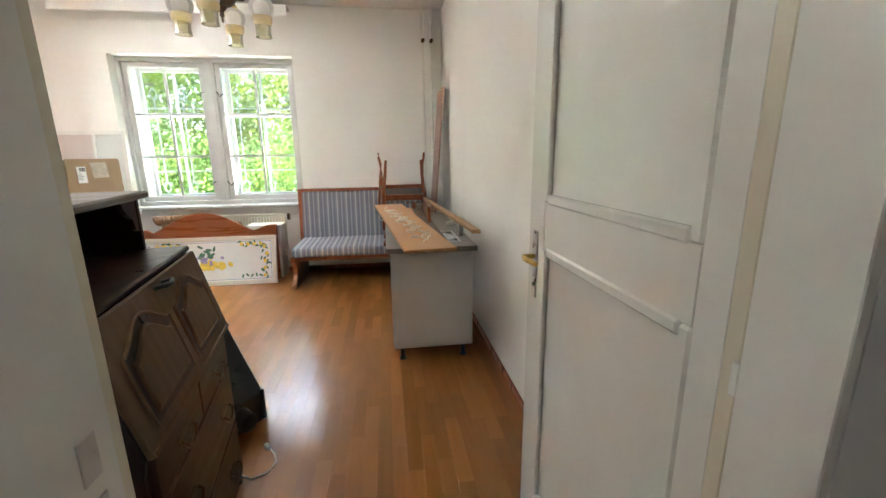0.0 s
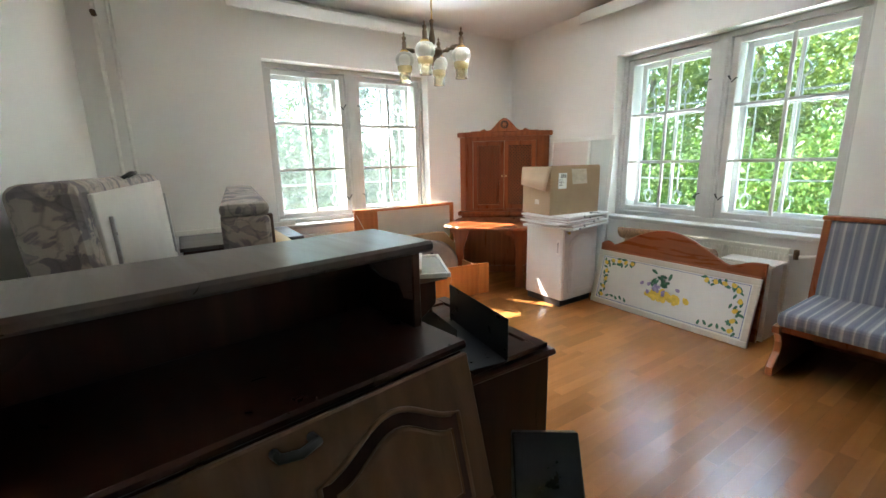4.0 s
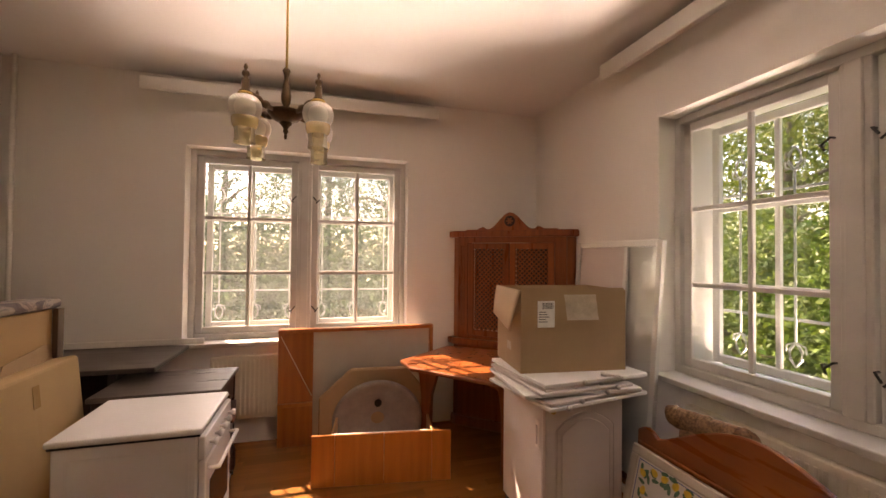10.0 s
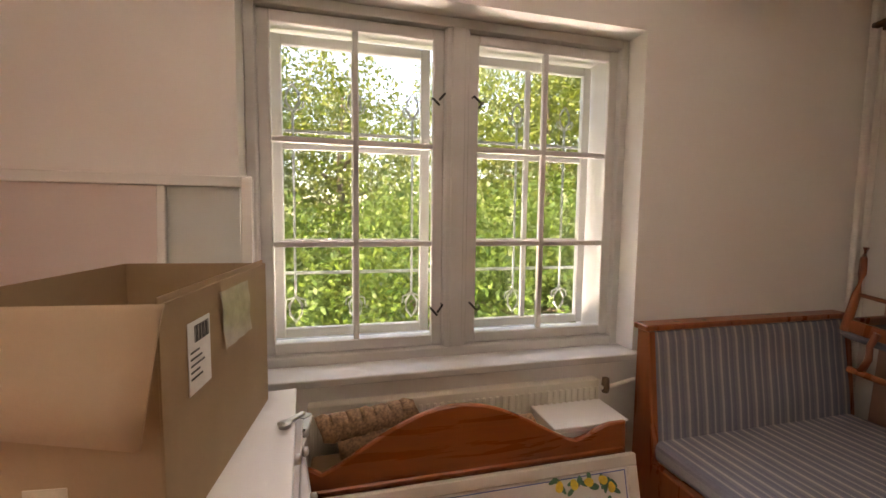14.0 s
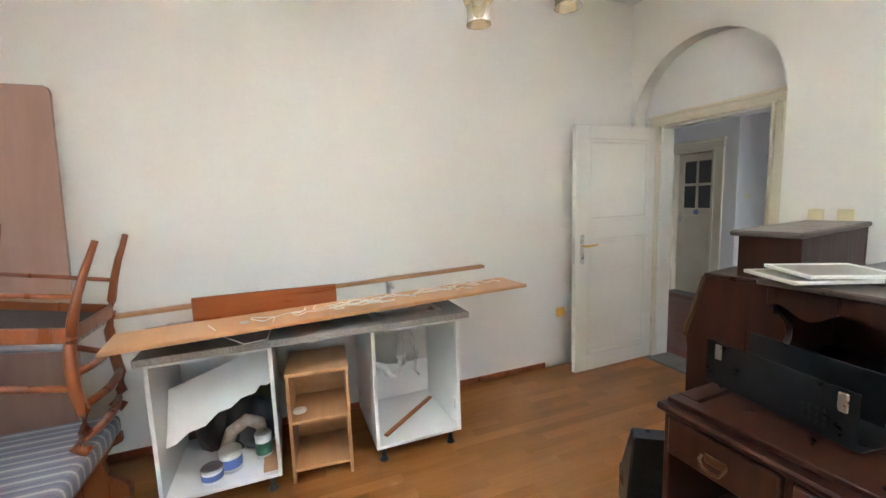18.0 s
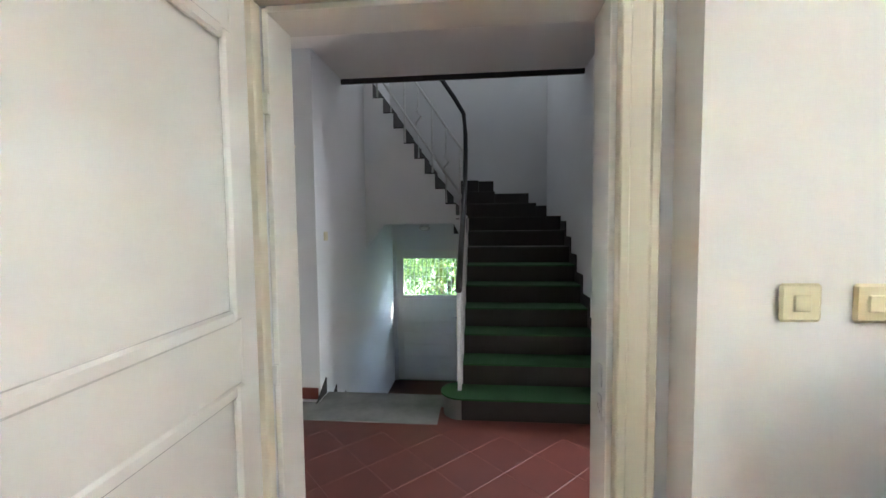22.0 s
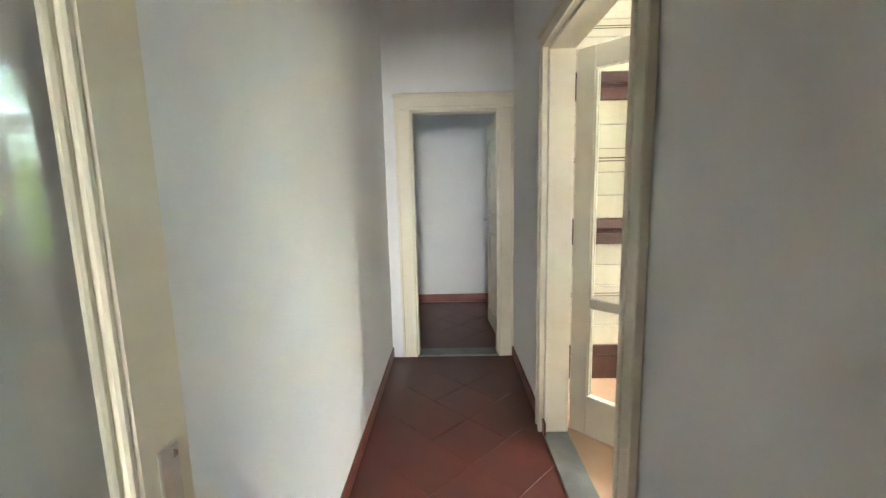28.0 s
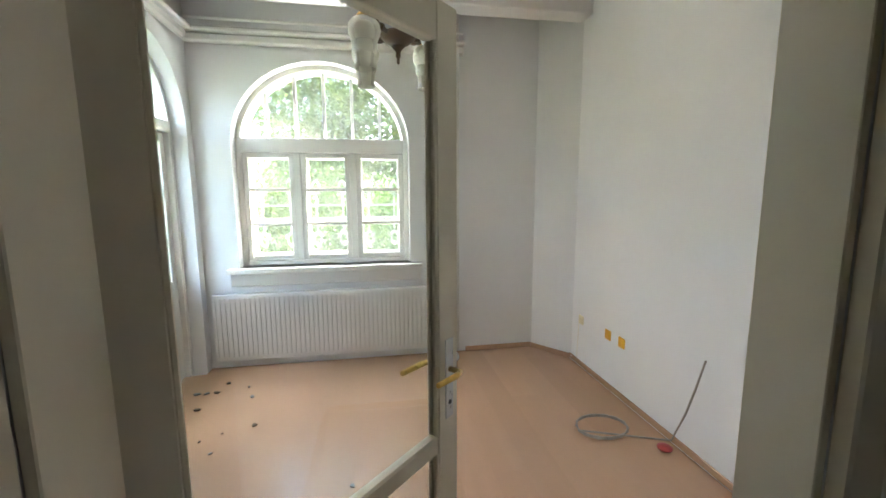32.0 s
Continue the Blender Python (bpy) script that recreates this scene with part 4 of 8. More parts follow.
box(bm, -0.008, 1.068, -0.02, 0.02, 0.002, 1.37, 0.003)
box(bm, -0.008, 0.11, -0.02, 0.02, 1.37, 2.087, 0.003)
box(bm, 0.96, 1.068, -0.02, 0.02, 1.37, 2.087, 0.003)
box(bm, 0.11, 0.96, -0.0195, 0.0195, 1.95, 2.087, 0.003)
box(bm, 0.08, 0.99, 0.018, 0.03, 1.33, 1.375, 0.004)
leaf = part("leaf", bm, M["white"], d)
bm = bm_new()
box(bm, 0.11, 0.96, -0.004, 0.004, 1.37, 1.95)
part("pane", bm, M["glass"], leaf).visible_shadow = False
for k in range(13):
    bm = bm_new()
    u = 0.14 + k * 0.066
    tube(bm, [(u, -0.04, 1.38), (u, -0.04, 1.94)], 0.005, 6)
    part("bar", bm, M["iron"], leaf)
for z in (1.52, 1.66, 1.80):
    bm = bm_new()
    tube(bm, [(0.115, -0.045, z), (0.955, -0.045, z)], 0.004, 6)
    part("bar", bm, M["iron"], leaf)
for k in range(7):
    pbox("board", leaf, M["white"], (0.09, 0.97, 0.0202, 0.026, 0.03 + k * 0.185, 0.03 + k * 0.185 + 0.182), 0.002)
lever(d, 0.06, 1.02, 0.02, M["steel"], 1, 1, 0.16)

bm = bm_new()
box(bm, 0.521, 1.599, -5.29, -4.971, -1.06, -0.9895)
tagged(part("threshold", bm, M["stone"]), "worn grey stone sill of the cellar door", "threshold", "", "structure")

# sunroom window
w = thing("window_sunroom", pose(4.77, GY1, 0, 0, 0, 0), "white arched window with three casements and a fanlight", "window", "", "structure")
bm = bm_new()
W3, AZ, AR = 1.50, 1.98, 0.66
for a, b in ((0.002, 0.045), (W3 - 0.045, W3 - 0.002)):
    box(bm, a, b, -0.34, -0.12, 0.902, AZ, 0.004)
box(bm, 0.045, W3 - 0.045, -0.34, -0.12, 0.902, 0.94, 0.004)
box(bm, 0.045, W3 - 0.045, -0.34, -0.10, 1.905, 2.03, 0.006)
MU = (0.505, 0.995)
for u in MU:
    box(bm, u - 0.028, u + 0.028, -0.34, -0.12, 0.94, 1.905, 0.005)
n = 22
pts = [(W3 / 2 + (W3 / 2 - 0.022) * math.cos(math.pi * k / n), AZ + AR * math.sin(math.pi * k / n)) for k in range(n + 1)]
for p, q in zip(pts, pts[1:]):
    a = math.atan2(q[1] - p[1], q[0] - p[0])
    L = math.hypot(q[0] - p[0], q[1] - p[1])
    box(bm, -L / 2 - 0.004, L / 2 + 0.004, -0.11, 0.11, -0.020, 0.020, 0, Matrix.Translation(((p[0] + q[0]) / 2, -0.23, (p[1] + q[1]) / 2)) @ Matrix.Rotation(-a, 4, "Y"))
part("window_frame", bm, M["white"], w)
for a, b in ((0.047, MU[0] - 0.030), (MU[0] + 0.030, MU[1] - 0.030), (MU[1] + 0.030, W3 - 0.047)):
    casement(w, a, b, 0.942, 1.903, -0.17, (1.27, 1.58), M["white"], M["glass"], 1, 0.042)
    casement(w, a + 0.008, b - 0.008, 0.950, 1.895, -0.31, (1.27, 1.58), M["white"], M["dusty"], 1, 0.040)
    hook(w, a + 0.02, -0.16, 1.20, 0.02)
    hook(w, a + 0.02, -0.16, 1.66, 0.02)
for k in range(1, 6):
    u = W3 * k / 6
    top = AZ + (AR - 0.02) * math.sqrt(max(0, 1 - ((u - W3 / 2) / (W3 / 2 - 0.03)) ** 2))
    bm = bm_new()
    box(bm, u - 0.014, u + 0.014, -0.25, -0.21, 2.03, top, 0.004)
    part("glazing_bar", bm, M["white"], w)
bm = bm_new()
prism(bm, [(0.03, 2.02), (W3 - 0.03, 2.02)] + [(W3 / 2 + (W3 / 2 - 0.03) * math.cos(math.pi * k / n), 2.0 + (AR - 0.03) * math.sin(math.pi * k / n)) for k in range(1, n)], 0.004, Matrix.Translation((0, -0.23, 0)) @ Matrix.Rotation(math.pi / 2, 4, "X"))
part("pane", bm, M["dusty"], w, "arched fanlight pane").visible_shadow = False
bm = bm_new()
box(bm, -0.11, W3 + 0.09, -0.12, 0.08, 0.855, 0.90, 0.010, None, 2)
box(bm, -0.09, W3 + 0.07, 0.0015, 0.04, 0.74, 0.855, 0.01)
part("window_sill", bm, M["white"], w, "deep white sill with an apron")
grille("window_grille", pose(6.27, GY1, 0, 0, 0, 180) @ Matrix.Translation((0, -0.12, 0)), W3, 0.90, 1.95, "painted iron grille outside the arched window")

# garden door of the sunroom
w = thing("door_garden", pose(GX1 - 0.07, -4.50, 0, 0, 0, 90), "white arched double garden door with panes", "door", "", "structure")
bm = bm_new()
for a, b in ((0.002, 0.05), (1.0, 1.048)):
    box(bm, a, b, -0.30, -0.18, 0.0, 2.05, 0.004)
box(bm, 0.05, 1.0, -0.30, -0.17, 2.02, 2.11, 0.005)
pts = [(0.525 + 0.50 * math.cos(math.pi * k / n), 2.05 + 0.58 * math.sin(math.pi * k / n)) for k in range(n + 1)]
for p, q in zip(pts, pts[1:]):
    a = math.atan2(q[1] - p[1], q[0] - p[0])
    L = math.hypot(q[0] - p[0], q[1] - p[1])
    box(bm, -L / 2 - 0.004, L / 2 + 0.004, -0.06, 0.06, -0.02, 0.02, 0, Matrix.Translation(((p[0] + q[0]) / 2, -0.24, (p[1] + q[1]) / 2)) @ Matrix.Rotation(-a, 4, "Y"))
for u in (0.28, 0.525, 0.77):
    box(bm, u - 0.012, u + 0.012, -0.25, -0.23, 2.11, 2.05 + 0.57 * math.sqrt(1 - ((u - 0.525) / 0.5) ** 2), 0.003)
part("door_frame", bm, M["white"], w)
for a in (0.052, 0.527):
    bm = bm_new()
    box(bm, a, a + 0.471, -0.26, -0.22, 0.01, 0.78, 0.004)
    box(bm, a + 0.09, a + 0.38, -0.222, -0.208, 0.14, 0.66, 0.008)
    part("leaf", bm, M["white"], w)
    casement(w, a, a + 0.471, 0.78, 2.02, -0.26, (1.18, 1.58), M["white"], M["glass"], 1, 0.07)

# window of the side room
w = thing("window_side", pose(-3.3, -4.36, 0, 0, 0, 90), "white window with six panes in the side room", "window", "", "structure")
bm = bm_new()
for a, b in ((0.002, 0.05), (1.31, 1.358)):
    box(bm, a, b, 0.1, 0.2, 0.952, 2.678, 0.004)
for a, b in ((0.952, 1.0), (2.63, 2.678)):
    box(bm, 0.05, 1.31, 0.1, 0.2, a, b, 0.004)
part("window_frame", bm, M["white"], w)
for a, b in ((0.052, 0.678), (0.682, 1.308)):
    casement(w, a, b, 1.002, 2.628, 0.12, (1.54, 2.08), M["white"], M["glass"], 1)

# ---------------------------------------------------------------- stairs and rail
def step_mesh(x0, x1, y0, y1, z0, z1):
    bm = bm_new()
    box(bm, x0, x1, y0, y1, z0, z1, 0.006)
    return bm


stairs = thing("staircase", pose(0, 0, 0), "dark stone stairs with green carpet treads, winding up", "stairs", "", "structure")
RISE, TREAD, Y1 = 0.176, 0.268, -1.70
SX0, SX1 = HX + 0.003, 0.42
for k in range(9):
    y = Y1 - TREAD * k
    ya = y - TREAD if k < 8 else y - 0.02
    st = part("step", step_mesh(SX0, SX1, ya, y, max(0.0, RISE * (k - 3)) if k > 4 else 0.0, RISE * (k + 1) - 0.012), M["darkstep"], stairs)
    bm = bm_new()
    if k == 0:
        poly = [(SX0, y - TREAD), (SX0, y + 0.02), (0.42, y + 0.02)] + [(0.42 + 0.17 * math.sin(a), y - 0.15 + 0.17 * math.cos(a)) for a in [math.pi * i / 10 for i in range(1, 10)]] + [(0.42, y - TREAD - 0.05)]
        prism(bm, poly, 0.012, pose(0, 0, RISE - 0.012))
    else:
        box(bm, SX0, SX1, y - TREAD, y + 0.015, RISE * (k + 1) - 0.012, RISE * (k + 1), 0.003)
    part("carpet_tread", bm, M["green"] if k < 6 else M["darkstep"], st, "green carpet tread" if k < 6 else "bare dark tread")
bm = bm_new()
prism(bm, [(0.42, Y1 + 0.002)] + [(0.42 + 0.15 * math.sin(a), Y1 - 0.15 + 0.15 * math.cos(a)) for a in [math.pi * i / 10 for i in range(0, 11)]] + [(0.42, Y1 - 0.32)], RISE - 0.013)
part("rounded_end", bm, M["stone"], stairs, "rounded grey stone end of the first step")
# winder in the corner
YB = -4.965
y9 = Y1 - TREAD * 8
for k, (xa, xb) in enumerate(((SX0, 0.55), (-0.45, 0.55), (0.075, 0.55), (0.30, 0.55))):
    st = part("step", step_mesh(xa, xb, YB, y9 - 0.02 - 0.22 * k * (k > 0), RISE * (8 + k), RISE * (9 + k)), M["darkstep"], stairs)
for xa, xb, z in ((SX0, -0.451, 1.76), (-0.45, 0.074, 1.95), (0.075, 0.439, 2.14)):
    pbox("winder_skirting", stairs, M["darkstep"], (xa, xb, YB - 0.002, YB + 0.012, z - 0.3, z), 0.002)
NT, UT, UR, UZ = 10, 0.122, 0.18, 1.58
for k in range(NT):
    x = 0.44 + UT * k
    part("step", step_mesh(x, x + 0.15 if k < NT - 1 else 1.648, YB, -3.518, UZ + UR * (k - 1) - 0.02, UZ + UR * k - 0.012), M["darkstep"], stairs)
# white string under the upper flight
bm = bm_new()
prof = []
for k in range(NT):
    x = 0.44 + UT * k
    prof += [(x, UZ + UR * k - 0.03), (min(x + UT, 1.648), UZ + UR * k - 0.03)]
outline = [(0.44, 1.22), (0.60, 1.52), (1.40, 1.52), (1.648, 1.22), (1.648, prof[-1][1])] + prof[::-1]
prism(bm, outline, 0.016, Matrix.Translation((0, -3.50, 0)) @ Matrix.Rotation(math.pi / 2, 4, "X"))
part("string_wall", bm, M["wall_hall"], stairs, "white plastered side of the upper flight")
bm = bm_new()
box(bm, 0.44, 1.648, YB, -3.518, 1.50, 1.60)
part("soffit", bm, M["wall_hall"], stairs, "white underside of the upper flight")
# wall between the two flights
bm = bm_new()
slab(bm, -4.96, -1.98, -0.99, 0.0, 0.42, 0.46, (), "y")
part("side_wall", bm, M["wall_hall"], stairs)
poly = []
for k in range(1, 9):
    poly += [(Y1 - TREAD * k, RISE * k - 0.01), (Y1 - TREAD * k, RISE * (k + 1) - 0.015)]
bm = bm_new()
prism(bm, [(Y1 - 0.28, -0.02)] + poly + [(-4.96, RISE * 9), (-4.96, -0.02)], 0.02, Matrix.Translation((0.42, 0, 0)) @ Matrix.Rotation(math.pi / 2, 4, "Y") @ Matrix(((0, -1, 0, 0), (1, 0, 0, 0), (0, 0, 1, 0), (0, 0, 0, 1))))
part("side_string", bm, M["wall_hall"], stairs, "white side of the lower flight")
# dark skirting up the wall
bm = bm_new()
for k in range(8):
    y = Y1 - TREAD * k
    box(bm, HX + 0.0015, HX + 0.012, y - TREAD, y + 0.05, RISE * (k + 1) - 0.01, RISE * (k + 1) + 0.11, 0.002)
    box(bm, HX + 0.0015, HX + 0.0125, y - 0.0, y + 0.055, RISE * k - 0.01, RISE * (k + 1) + 0.11, 0.002)
part("stair_skirting", bm, M["darkstep"], stairs, "dark stepped skirting")

# cellar steps
cellar = thing("cellar_stairs", pose(0, 0, 0), "worn grey stone steps leading down to the cellar door", "stairs", "", "structure")
for k in range(6):
    y = -1.92 - 0.25 * k
    z = -0.165 * k - 0.004
    part("step", step_mesh(0.462, 1.648, y - 0.25, y + 0.02, -0.989, z), M["stone"], cellar)
    bm = bm_new()
    prism(bm, [(y + 0.03, z + 0.01), (y - 0.20, z + 0.01), (y - 0.20, z + 0.15)], 0.008, Matrix.Translation((1.648, 0, 0)) @ Matrix.Rotation(-math.pi / 2, 4, "Y") @ Matrix(((0, 1, 0, 0), (1, 0, 0, 0), (0, 0, 1, 0), (0, 0, 0, 1))))
    part("skirting_piece", bm, M["darkstep"], cellar, "dark triangular skirting piece")
bm = bm_new()
box(bm, 0.60, 1.95, -1.93, -1.62, -0.011, 0.006, 0.003)
tagged(part("stone_edge", bm, M["stone"]), "worn grey stone strip at the head of the steps", "stone strip", "", "structure")

# handrail, balusters, beam edge
bm = bm_new()
box(bm, HX + 0.002, 1.66, -2.75, -2.7205, 2.90, 2.95, 0.003)
tagged(part("trim_ceiling_edge", bm, M["black"]), "black rail along the edge of the upper landing", "rail", "", "structure")
rail = thing("stair_rail", pose(0, 0, 0), "white iron stair balusters with a dark handrail", "stair railing")
bm = bm_new()
RX = 0.44
top = [(RX, Y1 - 0.10, 0.98), (RX, Y1 - 0.5, 1.24), (RX, Y1 - 1.1, 1.63), (RX, Y1 - 1.6, 1.98), (RX, -3.48, 2.28), (RX, -3.52, 2.54), (RX + 0.02, -3.53, 2.78), (RX + 0.13, -3.53, 2.97), (RX + 0.30, -3.53, 3.22), (RX + 0.52, -3.53, 3.55)]
tube(bm, top, 0.026, 10)
part("handrail", bm, M["black"], rail, "dark wooden handrail")
for off in (0.16, 0.72):
    bm = bm_new()
    tube(bm, [(RX, Y1 - 0.14, RISE + off), (RX, Y1 - 1.70, RISE * 6.9 + off)], 0.014, 8)
    part("bottom_rail", bm, M["iron"], rail)
    bm = bm_new()
    tube(bm, [(RX + 0.04, -3.54, UZ + 0.06 + off), (RX + 1.16, -3.54, UZ + 0.06 + UR * 9.2 + off)], 0.014, 8)
    part("bottom_rail", bm, M["iron"], rail)
bm = bm_new()
box(bm, RX - 0.016, RX + 0.016, Y1 - 0.16, Y1 - 0.13, RISE, 1.0, 0.004)
part("newel", bm, M["iron"], rail, "white square newel post")
for k in range(6):
    y = Y1 - 0.36 - 0.24 * k
    z = RISE * (1 + (Y1 - y) / TREAD)
    bm = bm_new()
    pts = [(RX, y, z), (RX, y, z + 0.35)]
    if k % 2:
        pts += [(RX, y + 0.03, z + 0.42), (RX, y - 0.03, z + 0.5), (RX, y + 0.02, z + 0.56)]
    pts += [(RX, y, z + 0.60), (RX, y, min(z + 0.80, 0.955 + 0.65 * (Y1 - 0.10 - y)))]
    tube(bm, pts, 0.0115, 8)
    part("baluster", bm, M["iron"], rail)
for k in range(7):
    x = RX + 0.07 + 0.163 * k
    z = UZ + UR * int(0.163 * k / UT + 0.5)
    bm = bm_new()
    pts = [(x, -3.54, z - 0.02), (x, -3.54, z + 0.3)]
    if k % 2:
        pts += [(x + 0.03, -3.54, z + 0.40), (x - 0.03, -3.54, z + 0.47), (x + 0.02, -3.54, z + 0.53)]
    pts += [(x, -3.54, z + 0.6), (x, -3.54, z + 0.85)]
    tube(bm, pts, 0.0115, 8)
    part("baluster", bm, M["iron"], rail)

# ---------------------------------------------------------------- garden outside the windows
def mat_leaf(name, a, b):
    mat, nt, bsdf = nodes(name)
    geo = nt.nodes.new("ShaderNodeNewGeometry")
    c = ramp(nt, geo.outputs["Random Per Island"], [(0.0, a), (1.0, b)])
    link(nt, c, bsdf.inputs["Base Color"])
    bsdf.inputs["Roughness"].default_value = 0.5
    tl = nt.nodes.new("ShaderNodeBsdfTranslucent")
    link(nt, c, tl.inputs[0])
    mx = nt.nodes.new("ShaderNodeMixShader")
    mx.inputs[0].default_value = 0.35
    link(nt, bsdf.outputs[0], mx.inputs[1])
    link(nt, tl.outputs[0], mx.inputs[2])
    link(nt, mx.outputs[0], nt.nodes["Material Output"].inputs["Surface"])
    return mat


M["leaf"] = mat_leaf("green_leaves", (0.030, 0.084, 0.012), (0.115, 0.178, 0.022))
# leaf colour lightened so the tree crowns read as sunlit
M["leaf_sunlit"] = mat_leaf("sunlit_yellow_green_leaves", (0.055, 0.105, 0.011), (0.165, 0.20, 0.020))
# leaf colour darkened and cooled: backlit shade of the west foliage
M["leaf_shaded"] = mat_leaf("shaded_bluish_leaves", (0.022, 0.052, 0.022), (0.055, 0.10, 0.04))
M["leaf_dark"] = mat_leaf("dark_needles", (0.012, 0.03, 0.014), (0.035, 0.07, 0.03))
M["bark"] = mat_plain("bark", (0.10, 0.075, 0.05), 0.9, 0, 0.4, 12, 0.8)


def leaf_mesh(name, clumps, per, size, rng, flat=0.6):
    """Many small folded leaves round clump centres (x, y, z, radius)."""
    verts, faces = [], []
    for cx, cy, cz, r in clumps:
        n = int(per * r * r)
        d = rng.normal(size=(n, 3))
        d /= np.linalg.norm(d, axis=1)[:, None]
        rad = r * (0.55 + 0.5 * rng.random(n) ** 0.6)
        p = d * rad[:, None] * np.array((1, 1, 0.85)) + np.array((cx, cy, cz))
        a = rng.normal(size=(n, 3))
        a /= np.linalg.norm(a, axis=1)[:, None]
        b = np.cross(a, rng.normal(size=(n, 3)))
        b /= np.linalg.norm(b, axis=1)[:, None]
        s = size * (0.6 + 0.8 * rng.random(n))[:, None]
        base = len(verts)
        q = np.stack([p - a * s, p + b * s * 0.45, p + a * s, p - b * s * 0.45], 1).reshape(-1, 3)
        verts.extend(q.tolist())
        faces.extend([(base + 4 * i, base + 4 * i + 1, base + 4 * i + 2, base + 4 * i + 3) for i in range(n)])
    me = bpy.data.meshes.new(name)
    me.from_pydata(verts, [], faces)
    return me


def make_tree(name, h, spread, seed, mat, label, per=190, size=0.10, low=0.25, cone=False):
    rng = np.random.default_rng(seed)
    t = thing(name, pose(0, 0, 0), label, "tree" if name != "bush" else "bush")
    bm = bm_new()
    if name != "bush":
        tube(bm, [(0, 0, 0), (0.05, 0.03, h * 0.3), (-0.04, 0.06, h * 0.65), (0, 0, h * 0.92)], [0.17, 0.13, 0.08, 0.02], 9)
    for k in range(9):
        a = k * 2.4
        z = h * (low + 0.06 * k)
        L = spread * (0.75 - 0.04 * k)
        tube(bm, [(0, 0, z), (L * 0.5 * math.cos(a), L * 0.5 * math.sin(a), z + 0.25 * L), (L * math.cos(a), L * math.sin(a), z + 0.35 * L)], [0.06, 0.035, 0.01], 6)
    part("trunk", bm, M["bark"], t)
    clumps = []
    n = 34
    for k in range(n):
        f = (k + 0.5) / n
        z = h * (low * 0.6 + (1.0 - low * 0.6) * f)
        rr = spread * ((1.0 - f) if cone else math.sqrt(max(0.02, 1 - (2 * f - 0.9) ** 2 / 1.25)))
        a = k * 2.39996
        q = rr * (0.35 + 0.65 * rng.random())
        clumps.append((q * math.cos(a), q * math.sin(a), z, spread * (0.26 + 0.22 * rng.random()) * (0.7 if cone else 1)))
    me = leaf_mesh("crown", clumps, per, size, rng)
    me.materials.append(mat)
    ob = new("crown", me)
    ob.parent = t
    return t


GZ = -1.45
kinds = [make_tree("tree", 8.5, 2.5, 3, M["leaf_sunlit"], "tall broadleaf tree in full summer leaf", 760, 0.060),
         make_tree("tree", 6.5, 2.0, 8, M["leaf_sunlit"], "broadleaf garden tree in full summer leaf", 840, 0.055),
         make_tree("bush", 3.0, 1.7, 5, M["leaf"], "dense green garden bush", 1150, 0.043, 0.05),
         make_tree("tree", 12.0, 2.6, 11, M["leaf_dark"], "tall dark conifer tree in the garden", 520, 0.07, 0.12, True),
         make_tree("bush", 3.0, 1.7, 5, M["leaf_shaded"], "dense bluish-green garden bush, shade in its leaf colour", 1150, 0.043, 0.05),
         make_tree("tree", 6.5, 2.0, 8, M["leaf_shaded"], "bluish-green garden tree in full leaf, shade in its leaf colour", 1200, 0.042)]
# trees at (-3.6, -7.6), (-7.7, -3.2) added to block sun, mostly unseen
spots = {0: [(-4.6, 13.6, 10, 0.95), (0.9, 14.6, 130, 0.86), (-8.4, 14.5, 250, 0.95), (4.5, 15, 40, 0.9), (-1.9, 19.5, 77, 0.92), (-6.4, 20.5, 160, 1.25), (3.2, 20, 300, 1.2), (4.2, 10.8, 110, 1.1), (7.6, 10.5, 210, 1.15), (6.2, 14.5, 290, 1.2), (-20, 2.0, 33, 1.0), (-19, 6.5, 222, 1.05), (1.8, -13.5, 200, 1.1), (14.5, -7.5, 30, 1.0), (13, -3, 100, 1.05), (7.6, -17.5, 70, 0.9), (-3.6, -7.6, 15, 1.15), (-7.7, -3.2, 190, 0.98), (5.6, -14.6, 15, 1.3), (4.3, -15.5, 120, 1.35), (6.9, -15.8, 240, 1.2)],
         1: [(-2.2, 11.8, 60, 0.92), (-5.9, 11.2, 140, 1.1), (2.4, 12.0, 220, 1.1), (6.6, -13.0, 90, 0.72), (3.0, -12.0, 10, 0.85), (11.0, -9.5, 10, 1.0), (12.5, -5.5, 75, 1.05)],
         2: [(-3.4, 9.3, 0, 1.0), (-1.2, 9.0, 80, 1.05), (0.9, 9.4, 170, 1.1), (-5.4, 9.2, 230, 1.15), (3.2, 9.6, 310, 1.2), (4.2, -9.0, 30, 1.0), (6.0, -9.3, 120, 1.05), (7.9, -9.1, 220, 1.1), (10.2, -7.0, 10, 1.15), (10.3, -4.6, 150, 1.2), (1.0, -8.0, 210, 1.0), (-1.0, -8.2, 50, 1.05)],
         3: [(-12.5, 10.5, 0, 1.0), (-12.0, 7.2, 120, 1.2), (-17, 3.0, 10, 1.0), (-8.5, 18, 0, 0.8)],
         4: [(-8.6, 5.2, 20, 1.0), (-8.4, 3.0, 140, 1.1), (-8.8, 0.9, 60, 1.2)],
         5: [(-11.5, 4.6, 20, 1.0), (-11.6, 0.6, 160, 1.0), (-10.6, 8.6, 260, 1.0)]}
for k, lst in spots.items():
    for i, (x, y, a, big) in enumerate(lst):
        m = pose(x, y, GZ, 0, 0, a) @ Matrix.Scale(big, 4)
        if i == 0:
            kinds[k].matrix_basis = m
        else:
            copy_thing(kinds[k], m)

